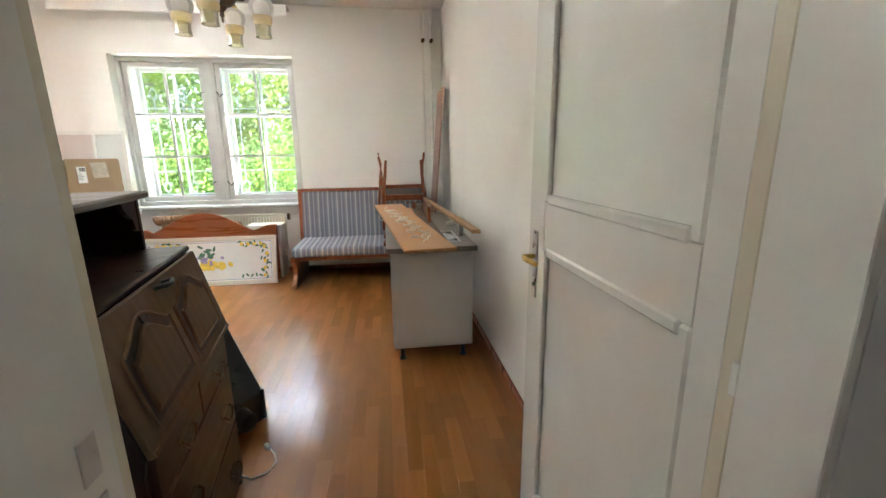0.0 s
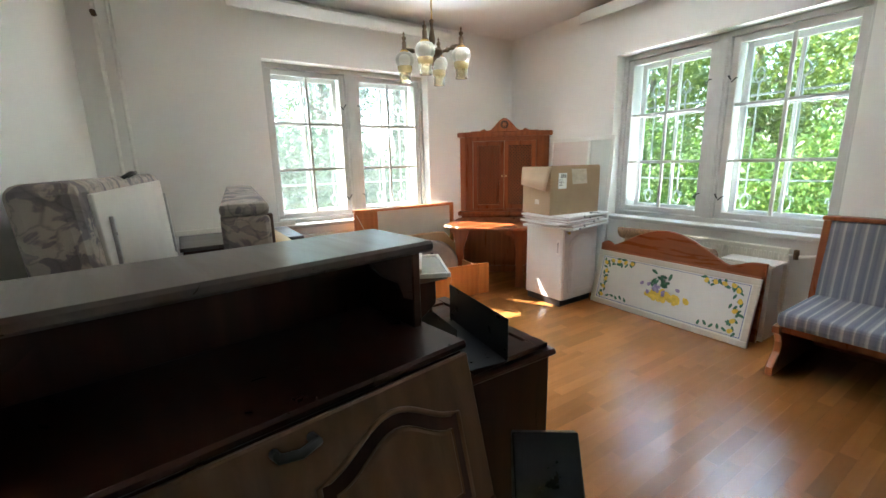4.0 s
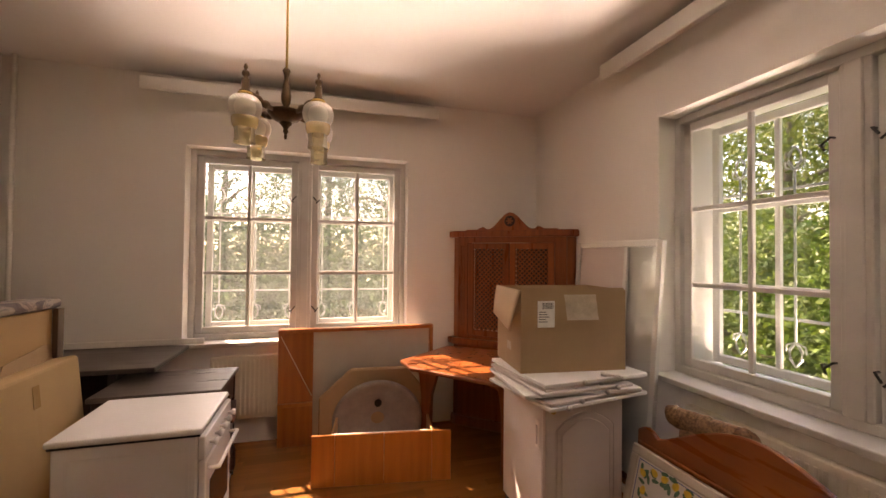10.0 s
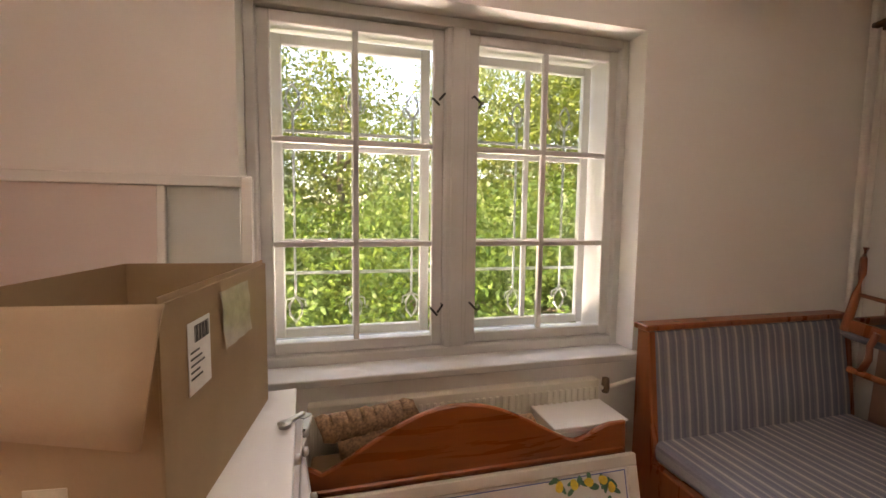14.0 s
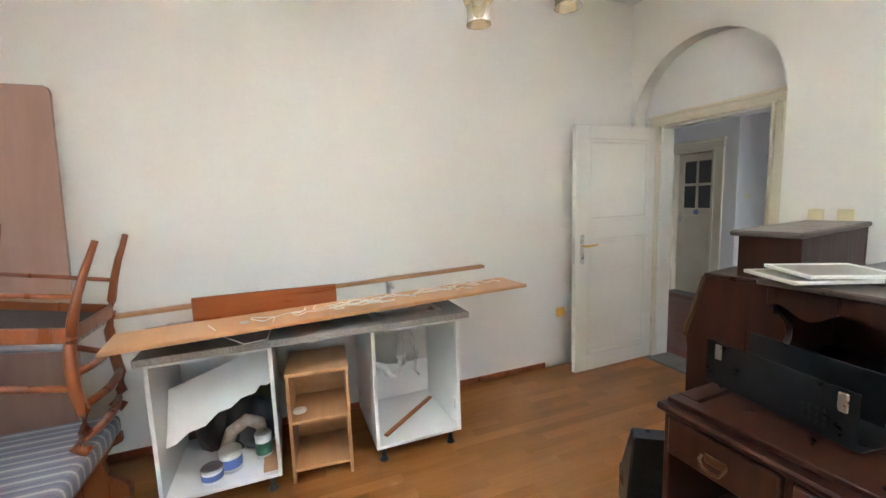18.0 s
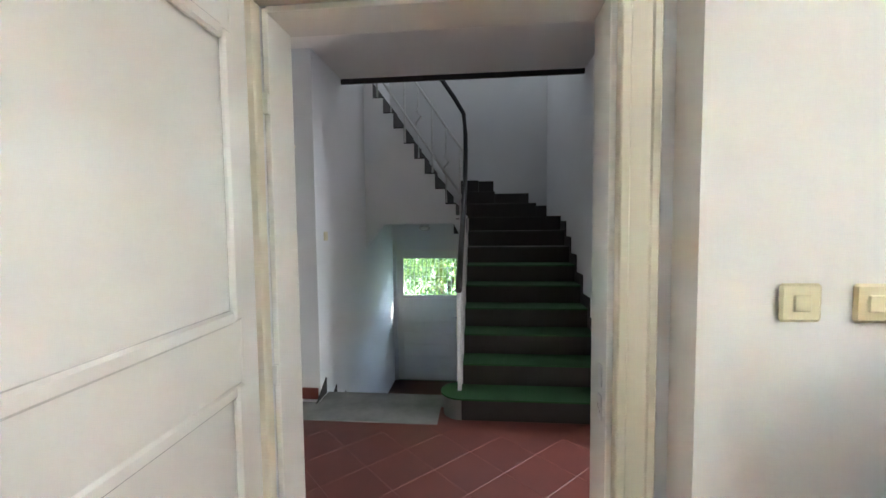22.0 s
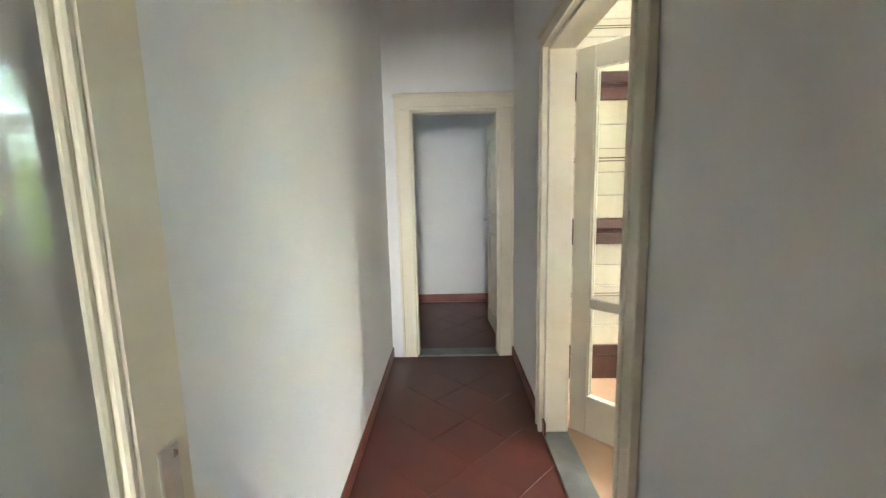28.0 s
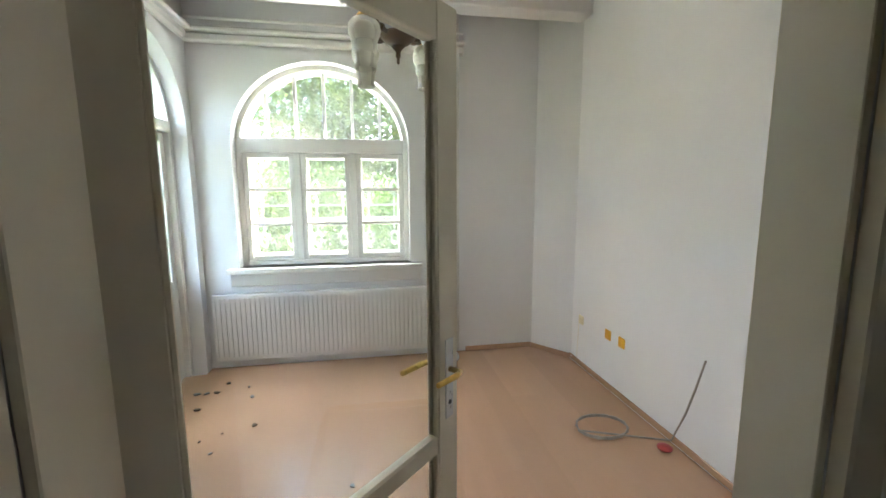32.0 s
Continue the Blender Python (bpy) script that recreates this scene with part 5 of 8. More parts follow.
# ---------------------------------------------------------------- large room: dark furniture, sofa parts, stove
def knob(parent, x, y, z, mat, r=0.014, axis="y", s=-1, name="knob"):
    bm = bm_new()
    prof = [(r * 0.4, 0), (r * 0.4, r * 0.8), (r, r * 1.3), (r * 0.9, r * 2.0), (r * 0.3, r * 2.2), (0, r * 2.2)]
    mm = {("y", -1): pose(x, y, z, 90), ("y", 1): pose(x, y, z, -90), ("x", 1): pose(x, y, z, 0, 90), ("x", -1): pose(x, y, z, 0, -90), ("z", 1): pose(x, y, z)}[(axis, s)]
    lathe(bm, prof, 12, (0, 0, 0), mm)
    return part(name, bm, mat, parent)


def bail(parent, x, y, z, mat, w=0.09, s=-1):
    """A drop handle on two roses."""
    bm = bm_new()
    box(bm, x - w * 0.45, x + w * 0.45, min(y, y + s * 0.004), max(y, y + s * 0.004), z - 0.012, z + 0.018, 0.003)
    tube(bm, [(x - w / 2, y + s * 0.008, z + 0.01), (x - w / 2, y + s * 0.022, z), (x - w / 3, y + s * 0.024, z - 0.022), (x, y + s * 0.024, z - 0.028), (x + w / 3, y + s * 0.024, z - 0.022), (x + w / 2, y + s * 0.022, z), (x + w / 2, y + s * 0.008, z + 0.01)], 0.005, 6)
    return part("handle", bm, mat, parent, "dark metal drop handle")


def arched(x0, x1, z0, z1, rise, n=10):
    pts = [(x0, z0), (x1, z0), (x1, z1 - rise)]
    for k in range(1, n):
        f = k / n
        x = x1 + (x0 - x1) * f
        pts.append((x, z1 - rise + rise * math.sin(math.pi * f) ** 0.8))
    pts.append((x0, z1 - rise))
    return pts


UP = Matrix.Rotation(math.pi / 2, 4, "X")  # outline in xz, thickness towards -y

# secretary desk
desk = thing("secretary_desk", pose(-0.262, 0.700, 0, 0, 0, 98.5), "dark-stained oak secretary desk with a slanted flap and open hutch", "desk")
W_, D_ = 0.80, 0.46
for x in (0.0, W_ - 0.022):
    bm = bm_new()
    prism(bm, [(0.02, 0.0), (D_, 0.0), (D_, 1.075), (0.10, 1.075), (0.012, 0.745), (0.02, 0.7)], 0.022, Matrix.Translation((x, 0, 0)) @ Matrix(((0, 0, 1, 0), (1, 0, 0, 0), (0, 1, 0, 0), (0, 0, 0, 1))), 0.002)
    part("side_panel", bm, M["dark"], desk)
pbox("back_panel", desk, M["dark"], (0.022, W_ - 0.022, D_ - 0.012, D_ - 0.002, 0.05, 1.075), 0.001)
bm = bm_new()
box(bm, -0.012, W_ + 0.012, 0.09, D_, 1.076, 1.098, 0.006)
part("top", bm, M["dark"], desk)
pbox("plinth", desk, M["dark"], (0.022, W_ - 0.022, 0.03, 0.05, 0.0, 0.07), 0.002)
ang = math.degrees(math.atan2(0.088, 0.33))
FM = pose(0, 0.006, 0.748, -ang)
bm = bm_new()
box(bm, 0.003, W_ - 0.003, -0.018, 0.0, 0.0, 0.338, 0.004, FM)
fl = part("flap", bm, M["flapoak"], desk, "slanted oak writing flap")


def bell(x0, x1, z0, z1, rise, n=16):
    """Panel outline with shoulders that sweep up into a round hump."""
    pts = [(x0, z0), (x1, z0)]
    for k in range(n + 1):
        pts.append((x1 + (x0 - x1) * k / n, z1 - rise + rise * math.sin(math.pi * k / n) ** 2))
    return pts


for a, b in ((0.065, 0.375), (0.425, 0.735)):
    # proud dark rim paints in the shade of the sunk groove
    bm = bm_new()
    prism(bm, bell(a, b, 0.045, 0.292, 0.062), 0.004, FM @ Matrix.Translation((0, -0.0175, 0)) @ UP, 0.0015)
    part("sunk_frame", bm, M["dark"], fl, "dark rim in place of the shaded groove round the panel")
    bm = bm_new()
    prism(bm, bell(a + 0.026, b - 0.026, 0.068, 0.262, 0.056), 0.010, FM @ Matrix.Translation((0, -0.021, 0)) @ UP, 0.008)
    part("raised_panel", bm, M["flapoak"], fl, "raised arched oak panel")
    bm = bm_new()
    tube(bm, [FM @ Vector((x, -0.021, z)) for x, z in bell(a, b, 0.045, 0.292, 0.062)[1:] + [(a, 0.045)]], 0.0055, 6)
    part("beading", bm, M["flapoak"], fl, "rounded beading along the arch")
bm = bm_new()
box(bm, 0.005, W_ - 0.005, -0.0215, -0.017, 0.0, 0.016, 0.002, FM)
part("flap_moulding", bm, M["flapoak"], fl)
bm = bm_new()
tube(bm, [FM @ Vector((0.37, -0.02, 0.315)), FM @ Vector((0.37, -0.05, 0.315)), FM @ Vector((0.40, -0.055, 0.31)), FM @ Vector((0.43, -0.05, 0.315)), FM @ Vector((0.43, -0.02, 0.315))], 0.008, 8)
part("pull", bm, M["black"], fl, "dark wooden pull")
drawer_rows = [(0.60, 0.735, ((0.026, 0.397), (0.403, W_ - 0.026))), (0.34, 0.594, ((0.026, W_ - 0.026),)), (0.075, 0.334, ((0.026, W_ - 0.026),))]
for z0, z1, cells in drawer_rows:
    for a, b in cells:
        bm = bm_new()
        box(bm, a, b, 0.004, 0.03, z0, z1, 0.006)
        dr = part("drawer", bm, M["drawerwood"], desk, "reddish-brown oak drawer front")
        if b - a > 0.5:
            bail(dr, a + 0.16, 0.004, (z0 + z1) / 2, M["bronze"])
            bail(dr, b - 0.16, 0.004, (z0 + z1) / 2, M["bronze"])
        else:
            bail(dr, (a + b) / 2, 0.004, (z0 + z1) / 2, M["bronze"])
for x in (0.012, W_ - 0.034):
    bm = bm_new()
    box(bm, x, x + 0.022, 0.225, D_ - 0.002, 1.098, 1.287, 0.002)
    part("hutch_side", bm, M["dark"], desk)
pbox("hutch_back", desk, M["dark"], (0.034, W_ - 0.034, D_ - 0.012, D_ - 0.003, 1.098, 1.287), 0.001)
bm = bm_new()
box(bm, -0.012, W_ + 0.012, 0.195, D_ + 0.005, 1.288, 1.314, 0.007)
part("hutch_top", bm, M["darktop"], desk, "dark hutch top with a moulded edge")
for x, s in ((0.034, 1), (W_ - 0.034, -1)):
    bm = bm_new()
    prism(bm, [(x, 1.287), (x, 1.17), (x + s * 0.025, 1.18), (x + s * 0.04, 1.22), (x + s * 0.075, 1.24), (x + s * 0.10, 1.265), (x + s * 0.11, 1.287)][::s], 0.016, Matrix.Translation((0, 0.245, 0)) @ UP)
    part("bracket", bm, M["dark"], desk)

# tall open sideboard with a scalloped apron
sb = thing("open_sideboard", pose(-0.84, 1.665, 0, 0, 0, 180), "dark wooden sideboard with a scalloped apron and an open shelf", "sideboard")
SW, SD = 0.73, 0.46
for x in (0.0, SW - 0.025):
    bm = bm_new()
    bow = [(0.03 + 0.135 * math.sin(math.pi * (k / 20) ** 0.8) ** 1.6, 1.05 - 0.33 * k / 20) for k in range(21)]
    prism(bm, [(0.03, 0), (SD, 0), (SD, 1.125), (0.03, 1.125)] + bow, 0.025, Matrix.Translation((x, 0, 0)) @ Matrix(((0, 0, 1, 0), (1, 0, 0, 0), (0, 1, 0, 0), (0, 0, 0, 1))), 0.002)
    part("side_panel", bm, M["dark"], sb)
bm = bm_new()
ap = [(0.026, 1.12), (0.026, 1.01)]
for k in range(25):
    f = k / 24
    ap.append((0.03 + f * (SW - 0.06), 1.045 + 0.025 * math.cos(f * math.pi * 6) - 0.03 * abs(f - 0.5)))
ap += [(SW - 0.026, 1.01), (SW - 0.026, 1.12)]
prism(bm, ap[::-1], 0.02, Matrix.Translation((0, 0.05, 0)) @ UP)
part("apron", bm, M["dark"], sb, "scalloped dark wooden apron")
bm = bm_new()
box(bm, -0.02, SW + 0.03, -0.01, 0.19, 1.127, 1.15, 0.006)
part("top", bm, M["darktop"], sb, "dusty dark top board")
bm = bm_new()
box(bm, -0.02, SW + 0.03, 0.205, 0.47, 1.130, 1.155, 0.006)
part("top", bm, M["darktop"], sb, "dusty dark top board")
pbox("shelf", sb, M["dark"], (0.025, SW - 0.025, 0.06, SD - 0.02, 0.80, 0.82))
pbox("back_panel", sb, M["dark"], (0.025, SW - 0.025, SD - 0.012, SD - 0.002, 0.03, 1.125), 0.001)
for k in range(2):
    a = 0.03 + k * (SW - 0.06) / 2
    bm = bm_new()
    box(bm, a + 0.004, a + (SW - 0.06) / 2 - 0.004, 0.02, 0.045, 0.55, 0.74, 0.006)
    o = part("drawer", bm, M["dark"], sb)
    bail(o, a + (SW - 0.06) / 4, 0.02, 0.645, M["steel"], 0.11)
    bm = bm_new()
    box(bm, a + 0.004, a + (SW - 0.06) / 2 - 0.004, 0.02, 0.045, 0.06, 0.54, 0.006)
    o = part("door", bm, M["dark"], sb)
    bm = bm_new()
    prism(bm, arched(a + 0.06, a + (SW - 0.06) / 2 - 0.06, 0.13, 0.48, 0.06), 0.012, Matrix.Translation((0, 0.021, 0)) @ UP, 0.006)
    part("raised_panel", bm, M["dark"], o)
# rear dusty boards behind it
bm = bm_new()
box(bm, -1.62, -0.80, 0.62, 1.19, 1.085, 1.125, 0.004)
ob = part("wooden_board", bm, M["darktop"])
tagged(ob, "dusty dark wooden board lying behind the sideboard", "board")
bm = bm_new()
box(bm, -1.60, -0.82, 0.66, 1.18, 0.0, 1.084, 0.004)
tagged(part("dark_cabinet", bm, M["dark"]), "plain dark wooden cabinet standing behind the sideboard", "cabinet")

# two framed filter screens on top
for i, (m, z) in enumerate(((pose(-0.925, 1.544, 1.158, 0, 0, -24), 0), (pose(-0.96, 1.48, 1.176, 0, 0, -30), 1))):
    s = thing("framed_screen", m, "grey framed mesh screen lying on the sideboard", "screen", "framed screens")
    bm = bm_new()
    a, b = 0.13, 0.1525
    for x0, x1, y0, y1 in ((-a, a, -b, -b + 0.011), (-a, a, b - 0.011, b), (-a, -a + 0.011, -b + 0.011, b - 0.011), (a - 0.011, a, -b + 0.011, b - 0.011)):
        box(bm, x0, x1, y0, y1, 0, 0.014, 0.002)
    part("frame", bm, M["melamine"], s)
    bm = bm_new()
    box(bm, -a + 0.011, a - 0.011, -b + 0.011, b - 0.011, 0.004, 0.009)
    part("mesh", bm, mat_plain("grey_mesh", (0.32, 0.32, 0.28), 0.34, 0.5, 0.35, 260, 0.3), s)

# low dark cabinet with drawers
lc = thing("low_cabinet", pose(-0.83, 2.165, 0, 0, 0, 180), "low dark wooden cabinet with drawers and open compartments", "cabinet")
LW, LD = 0.78, 0.47
bm = bm_new()
box(bm, -0.02, LW + 0.02, -0.015, LD, 0.722, 0.750, 0.008)
part("top", bm, M["dark"], lc, "dark polished cabinet top")
for x in (0.0, LW / 2 - 0.01, LW - 0.022):
    pbox("side_panel", lc, M["dark"], (x, x + 0.022, 0.01, LD - 0.01, 0.0, 0.721))
pbox("back_panel", lc, M["dark"], (0.022, LW - 0.022, LD - 0.02, LD - 0.01, 0.02, 0.721), 0.001)
pbox("shelf", lc, M["dark"], (0.022, LW - 0.022, 0.03, LD - 0.021, 0.28, 0.298))
pbox("base", lc, M["dark"], (0.022, LW - 0.022, 0.02, LD - 0.021, 0.03, 0.06))
for a, b in ((0.026, LW / 2 - 0.014), (LW / 2 + 0.016, LW - 0.026)):
    bm = bm_new()
    box(bm, a, b, -0.006, 0.018, 0.575, 0.712, 0.006)
    o = part("drawer", bm, M["dark"], lc)
    bail(o, (a + b) / 2, -0.006, 0.64, M["bronze"], 0.08)

# loose panel door and black metal tray on the cabinet
pd = thing("loose_panel_door", pose(-1.19, 1.95, 0.754, 0, 0, 2), "dark wooden panel door lying flat on the cabinet", "cabinet door")
bm = bm_new()
for x0, x1, y0, y1 in ((-0.36, 0.36, -0.19, -0.135), (-0.36, 0.36, 0.135, 0.19), (-0.36, -0.29, -0.135, 0.135), (0.29, 0.36, -0.135, 0.135)):
    box(bm, x0, x1, y0, y1, 0, 0.02, 0.003)
part("frame", bm, M["dark"], pd)
pbox("panel", pd, M["dark"], (-0.289, 0.289, -0.134, 0.134, 0.002, 0.010), 0.002)
tr = thing("metal_tray", pose(-1.06, 1.843, 0.776, 0, 0, -8), "dark grey metal housing with raised sides, lying on the cabinet", "metal housing")
pbox("floor_plate", tr, M["metal_dark"], (-0.245, 0.245, -0.10, 0.10, 0.0, 0.004), 0.001)
pbox("side_plate", tr, M["metal_dark"], (-0.245, 0.245, -0.104, -0.1005, 0.0, 0.165), 0.001, "black metal side plate")
pbox("side_plate", tr, M["metal_dark"], (-0.235, 0.245, 0.1005, 0.104, 0.0, 0.165), 0.001, "black metal side plate")
for x in (-0.20, 0.19):
    for y, z in ((0.1085, 0.12), (-0.094, 0.03)):
        bm = bm_new()
        box(bm, x - 0.012, x + 0.012, y - 0.0045, y + 0.0045, z - 0.02, z + 0.035, 0.002)
        part("bracket", bm, M["steel"], tr)
bm = bm_new()
for i in range(4):
    for j in range(3):
        box(bm, -0.16 + i * 0.02, -0.152 + i * 0.02, 0.1042, 0.1052, 0.03 + j * 0.02, 0.042 + j * 0.02)
part("vent_slots", bm, M["black"], tr)

# cooker hood and cord beside the desk
vc = thing("cooker_hood", pose(-0.665, 1.975, 0, 0, 0, -35.6), "grey metal cooker hood leaning against the low cabinet", "cooker hood")
bm = bm_new()
prism(bm, [(0.06, 0.0), (0.205, 0.0), (0.215, 0.17), (-0.03, 0.52), (-0.07, 0.50)], 0.24, Matrix.Translation((0, 0.12, 0.0)) @ UP, 0.006)
part("body", bm, M["metal_dark"], vc)
bm = bm_new()
lathe(bm, [(0.0, 0), (0.058, 0.0), (0.058, 0.012), (0.050, 0.016), (0.050, 0.075), (0.044, 0.075), (0.044, 0.03), (0.0, 0.03)], 24, (0, 0, 0), pose(0.210, -0.03, 0.09, 0, 90, 0))
part("duct", bm, M["plastic_black"], vc, "round black duct outlet")
pbox("edge_flange", vc, M["plastic_black"], (0.2105, 0.228, 0.10, 0.118, 0.012, 0.19), 0.002)
bm = bm_new()
tube(bm, [(-0.47, 1.60, 0.006), (-0.42, 1.52, 0.005), (-0.36, 1.485, 0.005), (-0.30, 1.51, 0.005), (-0.275, 1.58, 0.005), (-0.30, 1.64, 0.006), (-0.33, 1.675, 0.010)], 0.004, 6)
cd_ = part("power_cord", bm, M["cord"])
tagged(cd_, "loose white power cord with a plug on the floor", "cable")
bm = bm_new()
box(bm, -0.012, 0.012, -0.02, 0.025, 0.001, 0.02, 0.005, pose(-0.345, 1.69, 0, 0, 0, 35))
part("plug", bm, M["cord"], cd_, "white plug")
# sofa base leaning on the wall
sf = thing("upended_sofa", pose(-1.62, 0.575, 0, 0, 0, 175.2), "upended sofa base with floral fabric sides and a pale panel", "sofa part")
SL = 1.95
LEAN = pose(0, 0, 0, -4)
bm = bm_new()
box(bm, 0, SL, -0.22, -0.02, 0.0, 1.45, 0.045, LEAN, 3)
part("upholstery", bm, M["floral"], sf, "grey floral upholstery")
bm = bm_new()
box(bm, 0.10, SL - 0.02, -0.236, -0.219, 0.03, 1.395, 0.004, LEAN)
part("underside_panel", bm, M["panelwhite"], sf, "pale fabric-covered underside")
for x in (0.20, SL - 0.06):
    bm = bm_new()
    box(bm, x - 0.012, x + 0.012, -0.252, -0.237, 0.85, 1.30, 0.003, LEAN @ Matrix.Translation((x, 0, 1.1)) @ Matrix.Rotation(0.22, 4, "Y") @ Matrix.Translation((-x, 0, -1.1)))
    part("hinge_strip", bm, M["steel"], sf)
bm = bm_new()
tube(bm, [LEAN @ Vector((0.85, -0.20, 1.435)), LEAN @ Vector((0.88, -0.24, 1.46)), LEAN @ Vector((0.95, -0.25, 1.46)), LEAN @ Vector((1.0, -0.2, 1.44))], 0.01, 6)
part("strap", bm, M["black"], sf)

# sofa drawer box with hardboard back
sg = thing("sofa_bed_box", pose(-1.63, 1.30, 0, 0, 0, 174), "floral sofa bed box with a tan hardboard back", "sofa part")
GL = 1.78
bm = bm_new()
box(bm, 0.0, GL, 0.0, 0.19, 1.29, 1.345, 0.02, None, 2)
part("upholstered_top", bm, M["floral"], sg, "grey floral upholstery")
for x in (0.0, GL - 0.05):
    bm = bm_new()
    box(bm, x, x + 0.05, 0.0, 0.19, 0.0, 1.29, 0.02, None, 2)
    part("upholstered_side", bm, M["floral"], sg, "grey floral upholstery")
bm = bm_new()
box(bm, 0.05, GL - 0.05, 0.17, 0.19, 0.0, 1.29, 0.005)
part("upholstered_face", bm, M["floral"], sg, "grey floral upholstery")
for a, b in ((0.06, 1.02), (1.07, GL - 0.055)):
    pbox("back_board", sg, M["hardboard"], (a, b, 0.018, 0.026, 0.02, 1.285), 0.002, "tan hardboard back")
for x in (0.05, 1.02, GL - 0.056):
    pbox("batten", sg, M["oakpanel"], (x, x + 0.05, -0.014, 0.017, 0.01, 1.288), 0.003)

# big flat carton leaning in front
cb = thing("flat_carton", pose(-1.56, 1.69, 0, 0, 0, 180), "large flat brown carton standing on edge, taped shut", "cardboard box")
CL = 1.80
CT = pose(0, 0.0, 0, -6)
PROFILE = ((0.0, 0.002), (0.0, 0.5), (0.0, 1.0), (0.004, 1.012), (0.014, 1.02), (0.116, 1.02), (0.126, 1.012), (0.13, 1.0), (0.13, 0.5), (0.13, 0.002))


def carton_body(length, creases):
    """A long flat carton: one skin that swells a little between its crease lines."""
    bm = bm_new()
    rings = []
    for k in range(73):
        x = length * k / 72
        dip = sum(0.0022 * math.exp(-((x - c) / 0.006) ** 2) for c in creases)
        swell = 0.004 * math.sin(3 * math.pi * x / length) * math.sin(2.1 * x + 0.5)
        rings.append([bm.verts.new((x, y + (dip - swell if y < 0.065 else swell - dip) * (0.4 if z > 1 or z < 0.1 else 1.0), z - (dip + abs(swell) * 0.6 if z > 0.9 else 0.0))) for y, z in PROFILE])
    for a, b in zip(rings, rings[1:]):
        for i in range(len(PROFILE)):
            j = (i + 1) % len(PROFILE)
            bm.faces.new((a[i], a[j], b[j], b[i])).smooth = 2 < i < 6
    bm.faces.new(rings[0][::-1])
    bm.faces.new(rings[-1])
    bmesh.ops.recalc_face_normals(bm, faces=bm.faces[:])
    for v in bm.verts:
        v.co = CT @ v.co
    return bm


part("carton_body", carton_body(CL, (0.34, 0.66, 1.05, 1.42)), M["carton"], cb)
for x, z in ((0.10, 0.62), (0.62, 0.90), (1.05, 0.86), (1.40, 0.92), (0.22, 0.985)):
    pbox("tape", cb, M["tapebrown"], (x, x + 0.05, -0.0035, -0.0015, z - 0.08, z + 0.03), 0, "strip of brown tape", CT)
bm = bm_new()
prism(bm, [(CL - 0.42, 0.0), (CL, 0.0), (CL + 0.02, 0.10), (CL - 0.06, 0.11), (CL - 0.38, 0.07)], 0.006, CT @ Matrix.Translation((0, 0.12, 1.0)) @ UP)
part("flap", bm, M["card"], cb, "open cardboard flap")

# white cooker
ck = thing("cooker", pose(-2.50, 2.46, 0, 0, 0, 180), "white enamelled cooker with its lid closed", "cooker")
KW, KD = 0.50, 0.55
bm = bm_new()
box(bm, 0.0, KW, 0.02, KD, 0.09, 0.815, 0.008)
part("body", bm, M["enamel"], ck)
bm = bm_new()
for y0, y1, z0, z1 in ((0.05, 0.06, 0.13, 0.76), (KD - 0.06, KD - 0.05, 0.13, 0.76), (0.06, KD - 0.06, 0.13, 0.14), (0.06, KD - 0.06, 0.75, 0.76)):
    box(bm, -0.003, 0.0005, y0, y1, z0, z1, 0.001)
part("side_ridge", bm, M["enamel"], ck)
pbox("plinth", ck, M["metal_dark"], (0.012, KW - 0.012, 0.04, KD - 0.02, 0.0, 0.089), 0.002, "dark grey plinth")
bm = bm_new()
box(bm, -0.012, KW + 0.008, 0.0, KD + 0.02, 0.818, 0.846, 0.010, None, 2)
part("lid", bm, M["enamel"], ck, "white enamelled lid")
pbox("rim", ck, M["metal_dark"], (-0.004, KW + 0.002, 0.01, KD + 0.01, 0.808, 0.818), 0.001)
pbox("control_panel", ck, M["enamel"], (0.0, KW, -0.012, 0.02, 0.70, 0.806), 0.006)
for k in range(5):
    knob(ck, 0.07 + k * 0.09, -0.012, 0.755, M["enamel"], 0.018)
bm = bm_new()
box(bm, 0.01, KW - 0.01, -0.014, 0.02, 0.26, 0.69, 0.006)
od = part("oven_door", bm, M["enamel"], ck)
pbox("window", od, M["darkglass"], (0.07, KW - 0.07, -0.0165, -0.0142, 0.34, 0.58), 0.001)
bm = bm_new()
tube(bm, [(0.05, -0.014, 0.645), (0.05, -0.055, 0.645), (KW - 0.05, -0.055, 0.645), (KW - 0.05, -0.014, 0.645)], 0.010, 8)
part("handle", bm, M["enamel"], od)
pbox("bottom_drawer", ck, M["enamel"], (0.01, KW - 0.01, -0.010, 0.02, 0.095, 0.25), 0.005)

# dark writing desk under the west window
dd = thing("dark_desk", pose(-3.30, 2.36, 0, 0, 0, 180), "dark brown desk with an open drawer stack", "desk")
bm = bm_new()
box(bm, -0.02, 0.52, 0.0, 0.70, 0.745, 0.775, 0.005)
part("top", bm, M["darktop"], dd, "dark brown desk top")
for x in (0.0, 0.48):
    pbox("side_panel", dd, M["dark"], (x, x + 0.02, 0.02, 0.68, 0.0, 0.744))
pbox("back_panel", dd, M["dark"], (0.02, 0.48, 0.66, 0.68, 0.02, 0.744))
for k in range(4):
    bm = bm_new()
    box(bm, 0.024, 0.476, 0.005 + 0.02 * (k % 2), 0.35, 0.06 + k * 0.17, 0.21 + k * 0.17, 0.004)
    o = part("drawer", bm, M["dark"], dd)
